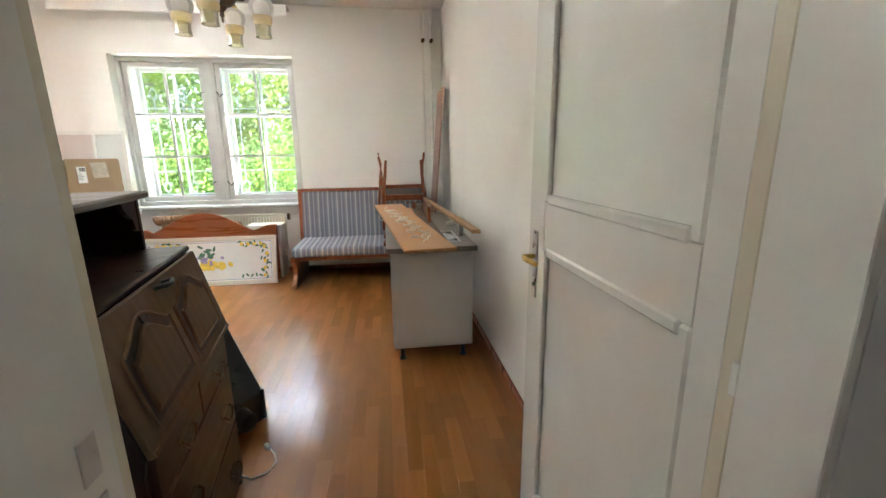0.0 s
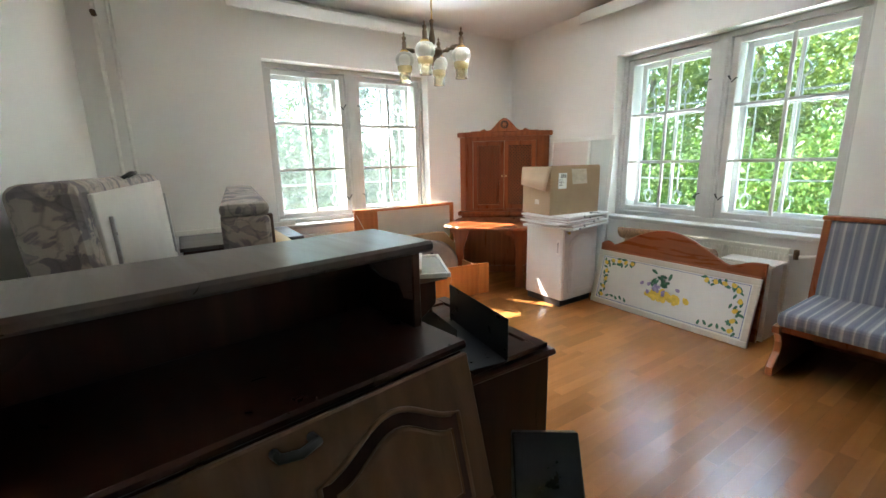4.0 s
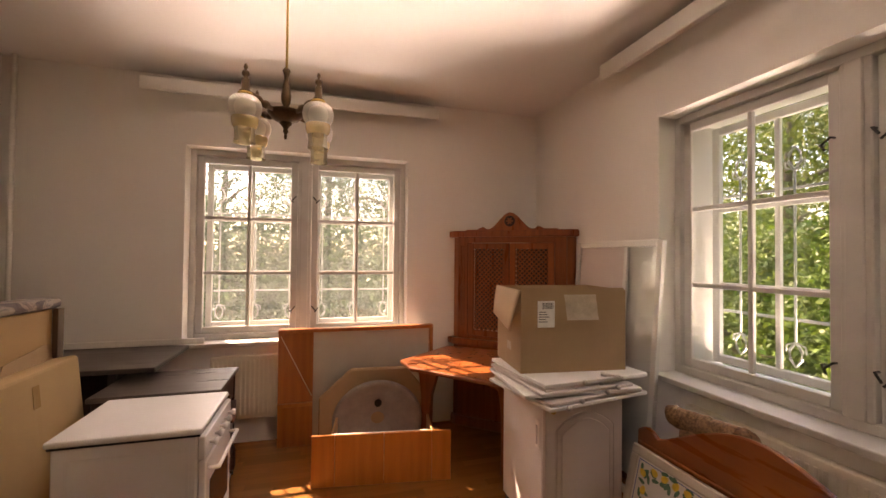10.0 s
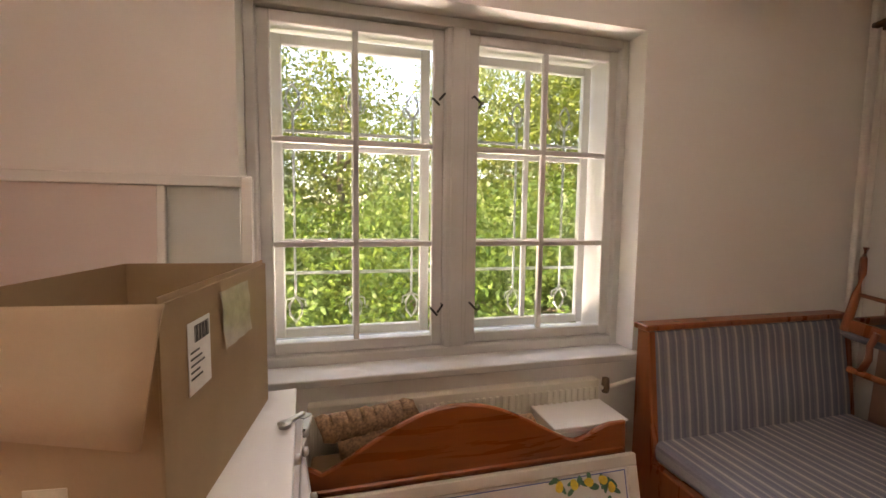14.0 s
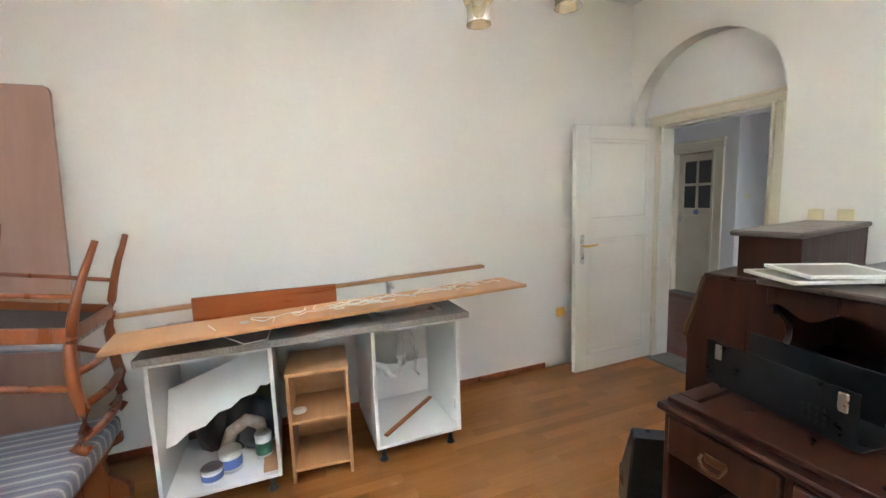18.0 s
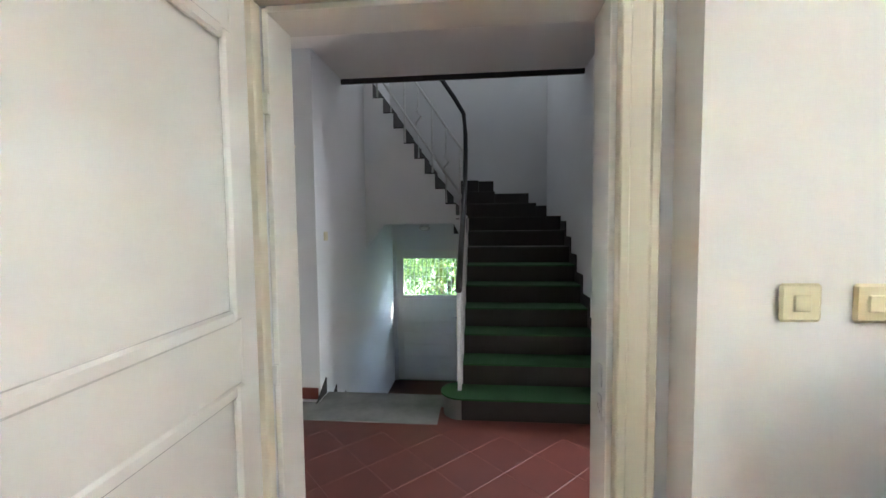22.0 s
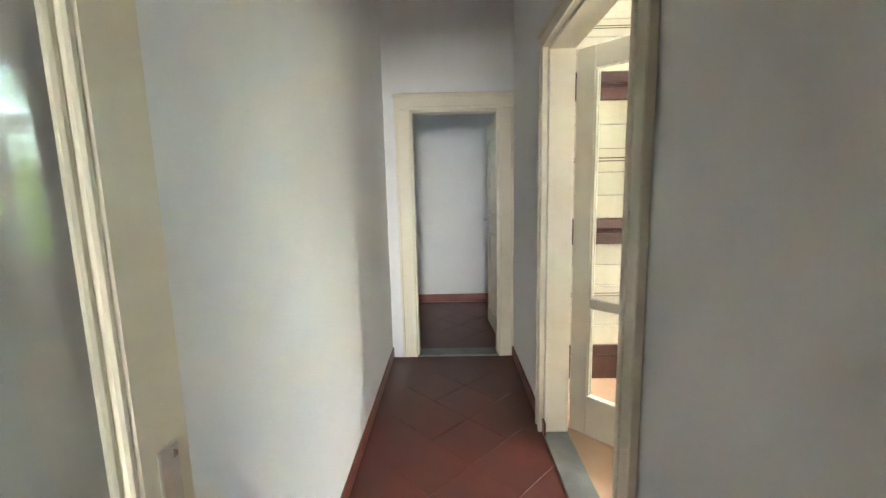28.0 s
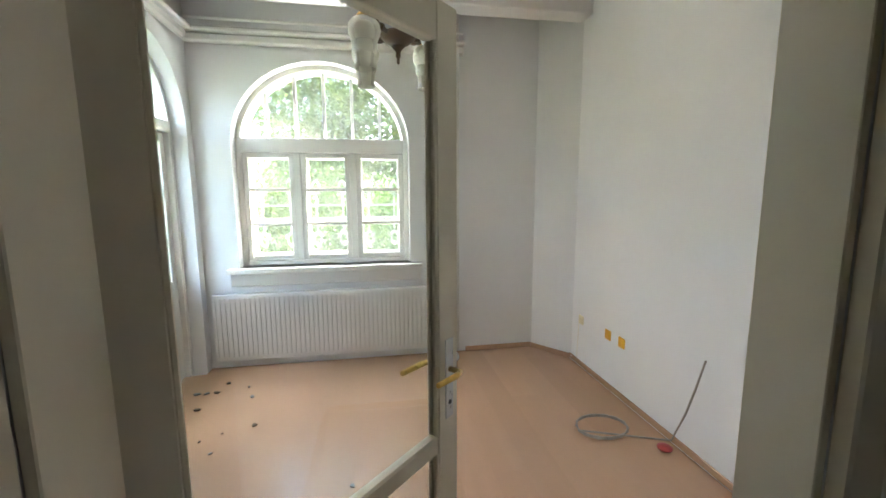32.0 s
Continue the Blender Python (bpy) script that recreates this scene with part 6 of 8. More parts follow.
    knob(o, 0.25, 0.005 + 0.02 * (k % 2), 0.135 + k * 0.17, M["bronze"], 0.012)
bm = bm_new()
box(bm, XW + 0.03, -3.62, 0.95, 1.62, 0.0, 0.83, 0.004)
o = thing("dark_chest", pose(0, 0, 0), "dark brown chest with a thick top against the wall", "chest")
part("body", bm, M["dark"], o)
pbox("top", o, M["darktop"], (XW + 0.02, -3.58, 0.93, 1.90, 0.831, 0.862), 0.004)
bm = bm_new()
box(bm, XW + 0.005, XW + 0.02, 0.6, 2.0, 0.862, 0.91, 0.003)
tagged(part("wooden_batten", bm, M["pipe"]), "thin painted batten along the wall", "batten")

# bed frame piece under the window
bf = thing("bed_frame_panel", pose(-4.13, 2.60, 0, 0, 0, 90), "upright bed panel with an orange wood rim and pale board", "bed panel")
BL = 1.33
pbox("pale_board", bf, M["panelwhite"], (0.28, BL - 0.03, 0.03, 0.042, 0.05, 0.955), 0.002, "pale board")
pbox("rim", bf, M["pine"], (0.0, BL, -0.02, 0.06, 0.955, 0.985), 0.003)
pbox("rim", bf, M["pine"], (BL - 0.03, BL, -0.02, 0.06, 0.0, 0.954), 0.003)
pbox("end_board", bf, M["pine"], (0.0, 0.28, 0.0, 0.03, 0.0, 0.954), 0.003, "orange wooden end board")
pbox("ledge", bf, M["orange"], (0.0, 0.28, -0.03, -0.001, 0.34, 0.37), 0.003)
bm = bm_new()
tube(bm, [(0.02, -0.006, 0.93), (0.27, -0.006, 0.42)], 0.003, 5)
part("wire", bm, M["cord"], bf)

# pine drawer standing on the floor
pdw = thing("pine_drawer", pose(-3.44, 2.89, 0, 0, 0, 82), "orange pine bed drawer standing on the floor", "drawer")
PL = 0.98
xs_ = (0.0, 0.16, 0.50, 0.84, PL)
for a, b in zip(xs_, xs_[1:]):
    pbox("front_board", pdw, M["orange"], (a + 0.0015, b - 0.0015, 0.0, 0.022, 0.003, 0.36), 0.004)
pbox("side_board", pdw, M["beech"], (0.12, 0.136, 0.023, 0.40, 0.003, 0.33), 0.002)
pbox("side_board", pdw, M["beech"], (0.84, 0.856, 0.023, 0.40, 0.003, 0.33), 0.002)
pbox("white_strip", pdw, M["melamine"], (0.13, 0.85, 0.024, 0.05, 0.33, 0.352), 0.002, "white plastic strip")
pbox("bottom", pdw, M["hardboard"], (0.137, 0.839, 0.023, 0.39, 0.02, 0.03), 0.001)

# corner basin in its carton
bs = thing("corner_basin", pose(-3.88, 3.40, 0, 0, 0, 86), "grey corner wash basin standing upright in cardboard", "wash basin")
bm = bm_new()
poly = [(-0.47, 0.0), (0.43, 0.0), (0.43, 0.44), (0.24, 0.66), (-0.22, 0.66), (-0.47, 0.44)]
prism(bm, poly, 0.12, pose(0, 0.06, 0, -8) @ UP, 0.012)
part("carton", bm, M["card"], bs, "brown cardboard wrapping")
M["basin"] = mat_plain("grey_enamel", (0.30, 0.27, 0.25), 0.35, 0, 0.15, 12, 0.03)
bm = bm_new()
lathe(bm, [(0.34, 0.0), (0.36, 0.015), (0.33, 0.025), (0.30, 0.012), (0.20, -0.03), (0.06, -0.045), (0.035, -0.05), (0.03, -0.06)], 36, (0, 0, 0), pose(0, 0, 0.28, 82) @ Matrix.Translation((0, 0, 0.068)) @ Matrix.Diagonal((1, 0.85, 1, 1)))
part("bowl", bm, M["basin"], bs, "round grey bowl")
bm = bm_new()
lathe(bm, [(0.0, 0.0), (0.03, 0.0), (0.03, 0.004), (0.02, 0.006), (0.0, 0.004)], 16, (0, 0, 0), pose(0, -0.075, 0.42, 82))
part("drain", bm, M["black"], bs, "dark drain hole")

# ---------------------------------------------------------------- large room: corner cabinet, fridge, bench, counter
# corner cabinet (diagonal front)
FA, FB = Vector((-4.22, 4.20, 0)), Vector((-3.57, 4.98, 0))
fd_ = (FB - FA)
FL = fd_.length
rot = math.degrees(math.atan2(fd_.y, fd_.x))
cc = thing("corner_cabinet", pose(FA.x, FA.y, 0, 0, 0, rot), "reddish wooden corner cabinet with lattice doors and a carved crest", "cabinet")
body = [(0, 0), (FL, 0), (FL + 0.07, 0.05), (FL + 0.03, 0.14), (FL / 2 + 0.05, 0.66), (FL / 2 - 0.05, 0.66), (-0.03, 0.14), (-0.07, 0.05)]
for nm, z0, z1, g in (("plinth", 0.0, 0.09, 0.01), ("base_moulding", 0.775, 0.835, 0.035), ("cornice", 1.80, 1.86, 0.03)):
    bm = bm_new()
    prism(bm, [(p[0] + (g if p[0] > FL / 2 else -g) * (p[1] < 0.3), p[1] - g * (p[1] < 0.3)) for p in body], z1 - z0, pose(0, 0, z0), 0.008)
    part(nm, bm, M["cherry"], cc)
bm = bm_new()
prism(bm, [(0.0, 0.02), (FL, 0.02), (FL + 0.06, 0.06), (FL + 0.02, 0.14), (FL / 2, 0.64), (-0.02, 0.14), (-0.06, 0.06)], 0.69, pose(0, 0, 0.085))
part("lower_body", bm, M["cherry"], cc)
bm = bm_new()
box(bm, 0.0, 0.10, 0.0, 0.03, 0.835, 1.80, 0.003)
box(bm, FL - 0.10, FL, 0.0, 0.03, 0.835, 1.80, 0.003)
box(bm, 0.10, FL - 0.10, 0.0, 0.03, 1.745, 1.80, 0.003)
box(bm, 0.10, FL - 0.10, 0.002, 0.03, 0.835, 0.865, 0.003)
part("face_frame", bm, M["cherry"], cc)
for x in (0.03, FL - 0.07):
    bm = bm_new()
    for k in range(4):
        box(bm, x + k * 0.011, x + k * 0.011 + 0.006, -0.004, 0.001, 0.95, 1.72, 0.002)
    part("fluting", bm, M["cherry"], cc)
for s in (0, 1):
    bm = bm_new()
    if s:
        prism(bm, [(FL, 0.03), (FL + 0.07, 0.08), (FL + 0.03, 0.15), (FL / 2 + 0.04, 0.65), (FL / 2, 0.65), (FL - 0.01, 0.14)], 0.965, pose(0, 0, 0.835))
    else:
        prism(bm, [(0, 0.03), (0.01, 0.14), (FL / 2, 0.65), (FL / 2 - 0.04, 0.65), (-0.03, 0.15), (-0.07, 0.08)], 0.965, pose(0, 0, 0.835))
    part("side_panel", bm, M["cherry"], cc)
half = FL / 2
for i, (a, b) in enumerate(((0.105, half - 0.002), (half + 0.002, FL - 0.105))):
    bm = bm_new()
    f = 0.055
    z0, z1 = 0.868, 1.742
    box(bm, a, a + f, -0.006, 0.018, z0, z1, 0.004)
    box(bm, b - f, b, -0.006, 0.018, z0, z1, 0.004)
    box(bm, a + f, b - f, -0.005, 0.017, z0, z0 + f, 0.004)
    box(bm, a + f, b - f, -0.005, 0.017, z1 - f, z1, 0.004)
    dr = part("door", bm, M["cherry"], cc)
    ia, ib, iz0, iz1 = a + f, b - f, z0 + f, z1 - f
    bm = bm_new()
    wd = ib - ia
    sp = 0.042
    for sgn in (1, -1):
        k = -int((iz1 - iz0) / sp) - 2
        while k * sp < wd + 2:
            # the line x = ia + k*sp + sgn*(z - iz0), cut to the field
            xs0, xs1 = k * sp, k * sp + (iz1 - iz0)
            t0, t1 = max(0.0, -xs0), min(iz1 - iz0, wd - xs0)
            if t1 - t0 > 0.01:
                p0, p1 = (xs0 + t0, t0), (xs0 + t1, t1)
                if sgn < 0:
                    p0, p1 = (wd - p0[0], p0[1]), (wd - p1[0], p1[1])
                L = math.hypot(p1[0] - p0[0], p1[1] - p0[1])
                an = math.atan2(p1[1] - p0[1], p1[0] - p0[0])
                yy = 0.002 if sgn > 0 else 0.007
                box(bm, -L / 2, L / 2, -0.0022, 0.0022, -0.006, 0.006, 0, Matrix.Translation((ia + (p0[0] + p1[0]) / 2, yy, iz0 + (p0[1] + p1[1]) / 2)) @ Matrix.Rotation(-an, 4, "Y"))
            k += 1
    part("lattice", bm, M["cherry"], dr, "diagonal wooden lattice")
    # black sheet paints in the shade behind the lattice
    pbox("backing", dr, M["black"], (ia, ib, 0.045, 0.05, iz0, iz1), 0, "black sheet in place of the shaded inside")
    knob(dr, (b - 0.025) if i == 0 else (a + 0.025), -0.006, 1.30, M["ivory"], 0.012)
bm = bm_new()
cr = []
for k in range(31):
    f = k / 30
    u = abs(f - 0.5) * 2
    h = 0.155 * (0.5 + 0.5 * math.cos(math.pi * min(1, u / 0.50))) if u < 0.50 else 0.0
    h += 0.03 * max(0, 1 - abs(u - 0.62) / 0.10)
    cr.append((0.08 + f * (FL - 0.16), 1.86 + h + 0.012))
prism(bm, [(0.08, 1.858), (FL - 0.08, 1.858)] + cr[::-1], 0.03, Matrix.Translation((0, 0.035, 0)) @ UP, 0.005)
crest = part("crest", bm, M["cherry"], cc, "curved wooden crest")
bm = bm_new()
lathe(bm, [(0.0, 0.0), (0.048, 0.0), (0.050, 0.006), (0.040, 0.010), (0.0, 0.006)], 22, (half, 0, 0), pose(0, 0.004, 1.945, 90) @ Matrix.Translation((0, 0, 0)))
part("rosette", bm, M["dark"], crest, "round carved rosette")
bm = bm_new()
for k in range(6):
    a = math.pi * 2 * k / 6
    box(bm, -0.006, 0.034, -0.004, 0.0, -0.007, 0.007, 0.002, Matrix.Translation((half, -0.004, 1.945)) @ Matrix.Rotation(a, 4, "Y"))
part("carved_star", bm, M["cherry"], crest)

# table in front of it
tb = thing("corner_table", pose(0, 0, 0), "reddish wooden table with cut corners and curved legs", "table")
bm = bm_new()
prism(bm, [(-3.79, 3.57), (-3.55, 3.60), (-3.02, 4.10), (-3.02, 4.40), (-3.60, 4.95), (-4.22, 4.10)], 0.032, pose(0, 0, 0.730), 0.008)
part("tabletop", bm, M["cherry"], tb, "glossy reddish tabletop")
for (x, y, a) in ((-3.80, 3.80, 45), (-3.25, 4.28, 45)):
    bm = bm_new()
    prism(bm, [(-0.05, 0.0), (0.05, 0.0), (0.045, 0.25), (0.05, 0.45), (0.10, 0.62), (0.14, 0.728), (-0.14, 0.728), (-0.07, 0.62), (-0.045, 0.45), (-0.045, 0.25)], 0.05, pose(x, y, 0, 0, 0, a) @ Matrix.Translation((0, 0.025, 0)) @ UP, 0.006)
    part("leg", bm, M["cherry"], tb, "curved board leg")
bm = bm_new()
ap = [(0.0, 0.728), (0.0, 0.60)] + [(0.06 + 0.60 * k / 12, 0.60 + 0.09 * math.sin(math.pi * k / 12)) for k in range(13)] + [(0.72, 0.60), (0.72, 0.728)]
prism(bm, ap[::-1], 0.02, pose(-3.84, 3.80, 0, 0, 0, 42) @ UP)
part("apron", bm, M["cherry"], tb, "arched apron")

# small white fridge with panels and a carton on top
fr = thing("refrigerator", pose(-2.45, 4.125, 0, 0, 0, 91), "small white refrigerator with a pink-grey panel door", "refrigerator")
FW, FDp = 0.505, 0.52
bm = bm_new()
box(bm, 0.0, FW, 0.03, FDp, 0.07, 0.82, 0.006)
part("body", bm, M["enamel"], fr)
pbox("base", fr, M["plastic_black"], (0.01, FW - 0.01, 0.05, FDp - 0.02, 0.0, 0.069), 0.002)
M["greydoor"] = mat_paint("pinkish_grey_door", (0.56, 0.50, 0.47), (0.50, 0.45, 0.42), 0.35, 2.5, 40, 0.04)
bm = bm_new()
box(bm, 0.0, FW, 0.0, 0.026, 0.08, 0.815, 0.005)
dr = part("door", bm, M["greydoor"], fr, "pinkish grey panel door")
bm = bm_new()
prism(bm, arched(0.065, FW - 0.065, 0.15, 0.755, 0.09), 0.008, Matrix.Translation((0, 0.001, 0)) @ UP, 0.007)
part("arched_moulding", bm, M["greydoor"], dr)
bm = bm_new()
prism(bm, arched(0.095, FW - 0.095, 0.185, 0.72, 0.085), 0.006, Matrix.Translation((0, -0.006, 0)) @ UP, 0.005)
part("raised_panel", bm, M["greydoor"], dr)
knob(dr, 0.035, 0.0, 0.78, M["brass"], 0.015)
bm = bm_new()
box(bm, -0.004, 0.0005, 0.06, 0.10, 0.55, 0.70, 0.002)
st = part("sticker", bm, M["paper"], fr, "white label with a bar code")
bm = bm_new()
for k in range(9):
    box(bm, -0.0052, -0.0041, 0.074, 0.094, 0.57 + k * 0.012, 0.575 + k * 0.012)
part("barcode", bm, M["ink"], st)
random.seed(5)
z = 0.823
for k in range(6):
    t = random.uniform(0.016, 0.022)
    m = pose(-2.47 + random.uniform(-0.03, 0.05), 4.37 + random.uniform(-0.03, 0.06), z, 0, 0, 2 + random.uniform(-9, 8))
    s = thing("cabinet_door", m, "loose pale cabinet door lying in a stack", "cabinet door", "stack of loose doors")
    bm = bm_new()
    w2, l2 = random.uniform(0.27, 0.30), random.uniform(0.30, 0.36)
    box(bm, -w2 - 0.22, w2 - 0.22, -l2, l2, 0, t, 0.003)
    part("board", bm, M["melamine"] if k in (0, 2, 5) else M["greydoor"], s)
    bm = bm_new()
    lathe(bm, [(0.008, 0), (0.014, 0.004), (0.014, 0.016), (0.006, 0.02), (0, 0.02)], 10, (0, 0, 0), pose(w2 - 0.222, random.uniform(-0.25, 0.25), t / 2, 0, 90))
    part("knob", bm, M["steel"], s)
    z += t + 0.002
TOPZ = z
bx = thing("cardboard_box", pose(-2.588, 4.046, TOPZ, 0, 0, 84), "open brown cardboard box with a torn flap and white label", "cardboard box")
BX, BY, BH = 0.66, 0.43, 1.422 - TOPZ
for nm, d in (("bottom", (0, BX, 0.0, BY, 0, 0.004)), ("front_wall", (0, BX, 0.0, 0.004, 0.004, BH)), ("back_wall", (0, BX, BY - 0.004, BY, 0.004, BH)), ("end_wall", (0.0, 0.004, 0.004, BY - 0.004, 0.004, BH)), ("end_wall", (BX - 0.004, BX, 0.004, BY - 0.004, 0.004, BH))):
    pbox(nm, bx, M["card"], d, 0.001)
bm = bm_new()
sheet(bm, [[(-0.004 - 0.030 * v ** 0.6 - 0.035 * v * (1 - u), -0.012 + (BY + 0.02) * u + 0.03 * v * (0.5 - u), BH + 0.003 - (0.235 - 0.05 * u) * v) for u in [i / 8 for i in range(9)]] for v in (0.0, 0.04, 0.12, 0.3, 0.6, 1.0)])
ob = part("flap", bm, M["cardlight"], bx, "pale cardboard flap hanging outside")
ob.modifiers.new("thickness", "SOLIDIFY").thickness = 0.004
pbox("flap", bx, M["card"], (0.01, BX - 0.01, 0.006, 0.010, BH - 0.10, BH + 0.012), 0.001, "folded-in flap", pose(0, 0.0, 0, 0))
bm = bm_new()
box(bm, 0.10, 0.205, -0.0022, -0.0006, BH - 0.215, BH - 0.062)
lb = part("label", bm, M["paper"], bx, "white printed delivery label")
bm = bm_new()
for k in range(14):
    box(bm, 0.128 + k * 0.005, 0.1305 + k * 0.005 - 0.001 * (k % 3 == 0), -0.0032, -0.0023, BH - 0.108, BH - 0.072)
for k in range(5):
    box(bm, 0.108, 0.108 + 0.04 + 0.012 * (k % 3), -0.0032, -0.0023, BH - 0.128 - k * 0.014, BH - 0.124 - k * 0.014)
part("printing", bm, M["ink"], lb)
M["tape"] = mat_plain("clear_tape", (0.55, 0.47, 0.36), 0.12, 0, 0.2, 12, 0.3)
bm = bm_new()
sheet(bm, [[(0.26 + 0.20 * u + 0.02 * v, -0.004 - 0.005 * abs(math.sin(9 * u + 5 * v)), BH - 0.025 - 0.15 * v) for u in [i / 8 for i in range(9)]] for v in [j / 6 for j in range(7)]])
part("tape", bm, M["tape"], bx, "crumpled clear tape")
bm = bm_new()
box(bm, -0.003, -0.001, 0.16, 0.23, 0.10, 0.15)
part("tape", bm, M["tape"], bx)
# metal rail bits on the stack
bm = bm_new()
lathe(bm, [(0.0, 0.0), (0.018, 0.0), (0.018, 0.011), (0.021, 0.011), (0.021, 0.014), (0.0, 0.014)], 16, (0, 0, 0), pose(-2.44, 4.49, TOPZ + 0.001, 0, 0, 0))
box(bm, -0.010, 0.085, -0.009, 0.009, 0.012, 0.024, 0.003, pose(-2.44, 4.49, TOPZ - 0.006, 0, 4, 55))
box(bm, 0.06, 0.10, -0.022, 0.022, 0.010, 0.014, 0.001, pose(-2.44, 4.49, TOPZ - 0.006, 0, 4, 55))
tagged(part("hinge_fitting", bm, M["steel"]), "loose steel hinge fitting on the stacked doors", "hinge")

# window frame leaning on the north wall
wf = thing("loose_window_frame", pose(-3.555, 4.955, 0, -4.0, 0, 0), "white loose window frame leaning on the wall", "window frame")
WH, WWd = 1.745, 0.93
bm = bm_new()
f = 0.045
box(bm, 0, f, 0, 0.035, 0, WH, 0.004)
box(bm, WWd - f, WWd, 0, 0.035, 0, WH, 0.004)
box(bm, f, WWd - f, 0.001, 0.034, WH - f, WH, 0.004)
box(bm, f, WWd - f, 0.001, 0.034, 0, f, 0.004)
box(bm, 0.58, 0.61, 0.001, 0.034, f, WH - f, 0.004)
part("frame", bm, M["white"], wf)
pb = mat_paint("pink_white_panel", (0.70, 0.62, 0.58), (0.66, 0.58, 0.54), 0.5, 2, 30, 0.03)
pbox("panel", wf, pb, (f, 0.58, 0.014, 0.02, f, WH - f), 0, "pale closed panel")
g = pbox("pane", wf, M["dusty"], (0.61, WWd - f, 0.016, 0.02, f, WH - f), 0, "dusty glass pane")
g.visible_shadow = False

# painted chest front and headboard
hb = thing("headboard", pose(-2.50, 4.74, 0, -3, 0, 0), "red-brown pine headboard with a curved top, leaning", "headboard")
prof = [(0.0, 0.0), (1.50, 0.0)]
for k in range(41):
    f = 1 - k / 40
    u = abs(f - 0.46) / 0.5
    h = 0.60 + 0.215 * max(0.0, math.cos(min(u / 0.72, 1.0) * math.pi / 2)) ** 1.2
    if f > 0.82:
        q = min(1.0, (f - 0.82) / 0.13)
        h = 0.60 + 0.055 * q * q * (3 - 2 * q)
    if f < 0.10:
        h += 0.035 * math.sin(f / 0.10 * math.pi)
    prof.append((1.50 * f, h))
bm = bm_new()
prism(bm, prof, 0.03, Matrix.Translation((0, 0.03, 0)) @ UP, 0.007)
part("board", bm, M["headboard"], hb)
bm = bm_new()
box(bm, 0.02, 1.48, -0.012, 0.001, 0.52, 0.545, 0.006)
part("moulding", bm, M["headboard"], hb)
cf = thing("painted_chest_front", pose(-2.46, 4.57, 0, -14, 0, 0), "white chest front painted with lemons and leaves, leaning", "painted panel")
CW, CH = 1.46, 0.56
bm = bm_new()
f = 0.05
box(bm, 0, CW, 0, 0.03, 0, f, 0.005)
box(bm, 0, CW, 0, 0.03, CH - f, CH, 0.005)
box(bm, 0, f, 0.0005, 0.0295, f, CH - f, 0.005)
box(bm, CW - f, CW, 0.0005, 0.0295, f, CH - f, 0.005)
part("frame", bm, M["panelwhite"], cf, "pinkish white frame")
pbox("panel", cf, M["melamine"], (f, CW - f, 0.010, 0.018, f, CH - f), 0, "white painted field")
bm = bm_new()
for x0, x1, z0, z1 in ((f + 0.01, CW - f - 0.01, f + 0.012, f + 0.016), (f + 0.01, CW - f - 0.01, CH - f - 0.016, CH - f - 0.012), (f + 0.01, f + 0.014, f + 0.016, CH - f - 0.016), (CW - f - 0.014, CW - f - 0.01, f + 0.016, CH - f - 0.016)):
    box(bm, x0, x1, 0.0088, 0.0099, z0, z1)
part("border_line", bm, M["blueink"], cf)
rng = random.Random(4)


def blob(name, mat, x, z, a, b, ang, y=0.0095):
    bm = bm_new()
    prism(bm, [(a * math.cos(2 * math.pi * k / 10), b * math.sin(2 * math.pi * k / 10) * (1 + 0.2 * math.cos(2 * math.pi * k / 10))) for k in range(10)], 0.0012, Matrix.Translation((x, y + rng.uniform(-0.0006, 0), z)) @ Matrix.Rotation(ang, 4, "Y") @ UP)
    part(name, bm, mat, cf)


for side in (0, 1):
    for k in range(17):
        if k < 9:
            x, z = 0.13 + rng.uniform(-0.03, 0.03), 0.10 + k * 0.042
        else:
            x, z = 0.14 + (k - 9) * 0.035, (0.455 if k % 2 else 0.47) if side == 0 or True else 0
        if side:
            x = CW - x
        for _ in range(2):
            blob("painted_leaf", M["leafpaint"], x + rng.uniform(-0.03, 0.03), z + rng.uniform(-0.025, 0.025), 0.024, 0.010, rng.uniform(0, 6))
        if k % 2 == 0:
            blob("painted_lemon", M["lemon"], x, z, 0.024, 0.018, rng.uniform(0, 3), 0.0085)
    for k in range(5):
        x, z = 0.18 + 0.05 * k, 0.10 + 0.01 * (k % 2)
        x = CW - x if side else x
        blob("painted_leaf", M["leafpaint"], x, z, 0.024, 0.011, rng.uniform(0, 6))
for k in range(26):
    x, z = CW * 0.47 + rng.gauss(0, 0.09), 0.20 + abs(rng.gauss(0, 0.035))
    blob("painted_lemon", M["lemon"], x, z, 0.035, 0.024, rng.uniform(0, 3), 0.0085)
for k in range(14):
    blob("painted_grape", M["purple"], CW * 0.47 + rng.gauss(0, 0.07), 0.28 + rng.gauss(0, 0.025), 0.022, 0.016, rng.uniform(0, 3), 0.0075)
for k in range(14):
    blob("painted_leaf", M["leafpaint"], CW * 0.47 + rng.gauss(0, 0.045), 0.37 + rng.gauss(0, 0.03), 0.035, 0.014, rng.uniform(0, 6), 0.0075)
wb = thing("white_chest", pose(-1.34, 4.76, 0), "white box standing behind the headboard", "chest")
pbox("body", wb, M["melamine"], (0, 0.36, 0.05, 0.32, 0, 0.62), 0.004)
pbox("lid", wb, M["melamine"], (-0.01, 0.38, 0.045, 0.33, 0.622, 0.642), 0.003)
bm = bm_new()
box(bm, -2.40, -1.36, 4.78, 4.99, 0.0, 0.555, 0.01)
tagged(part("storage_box", bm, M["card"]), "brown carton behind the headboard", "cardboard box")


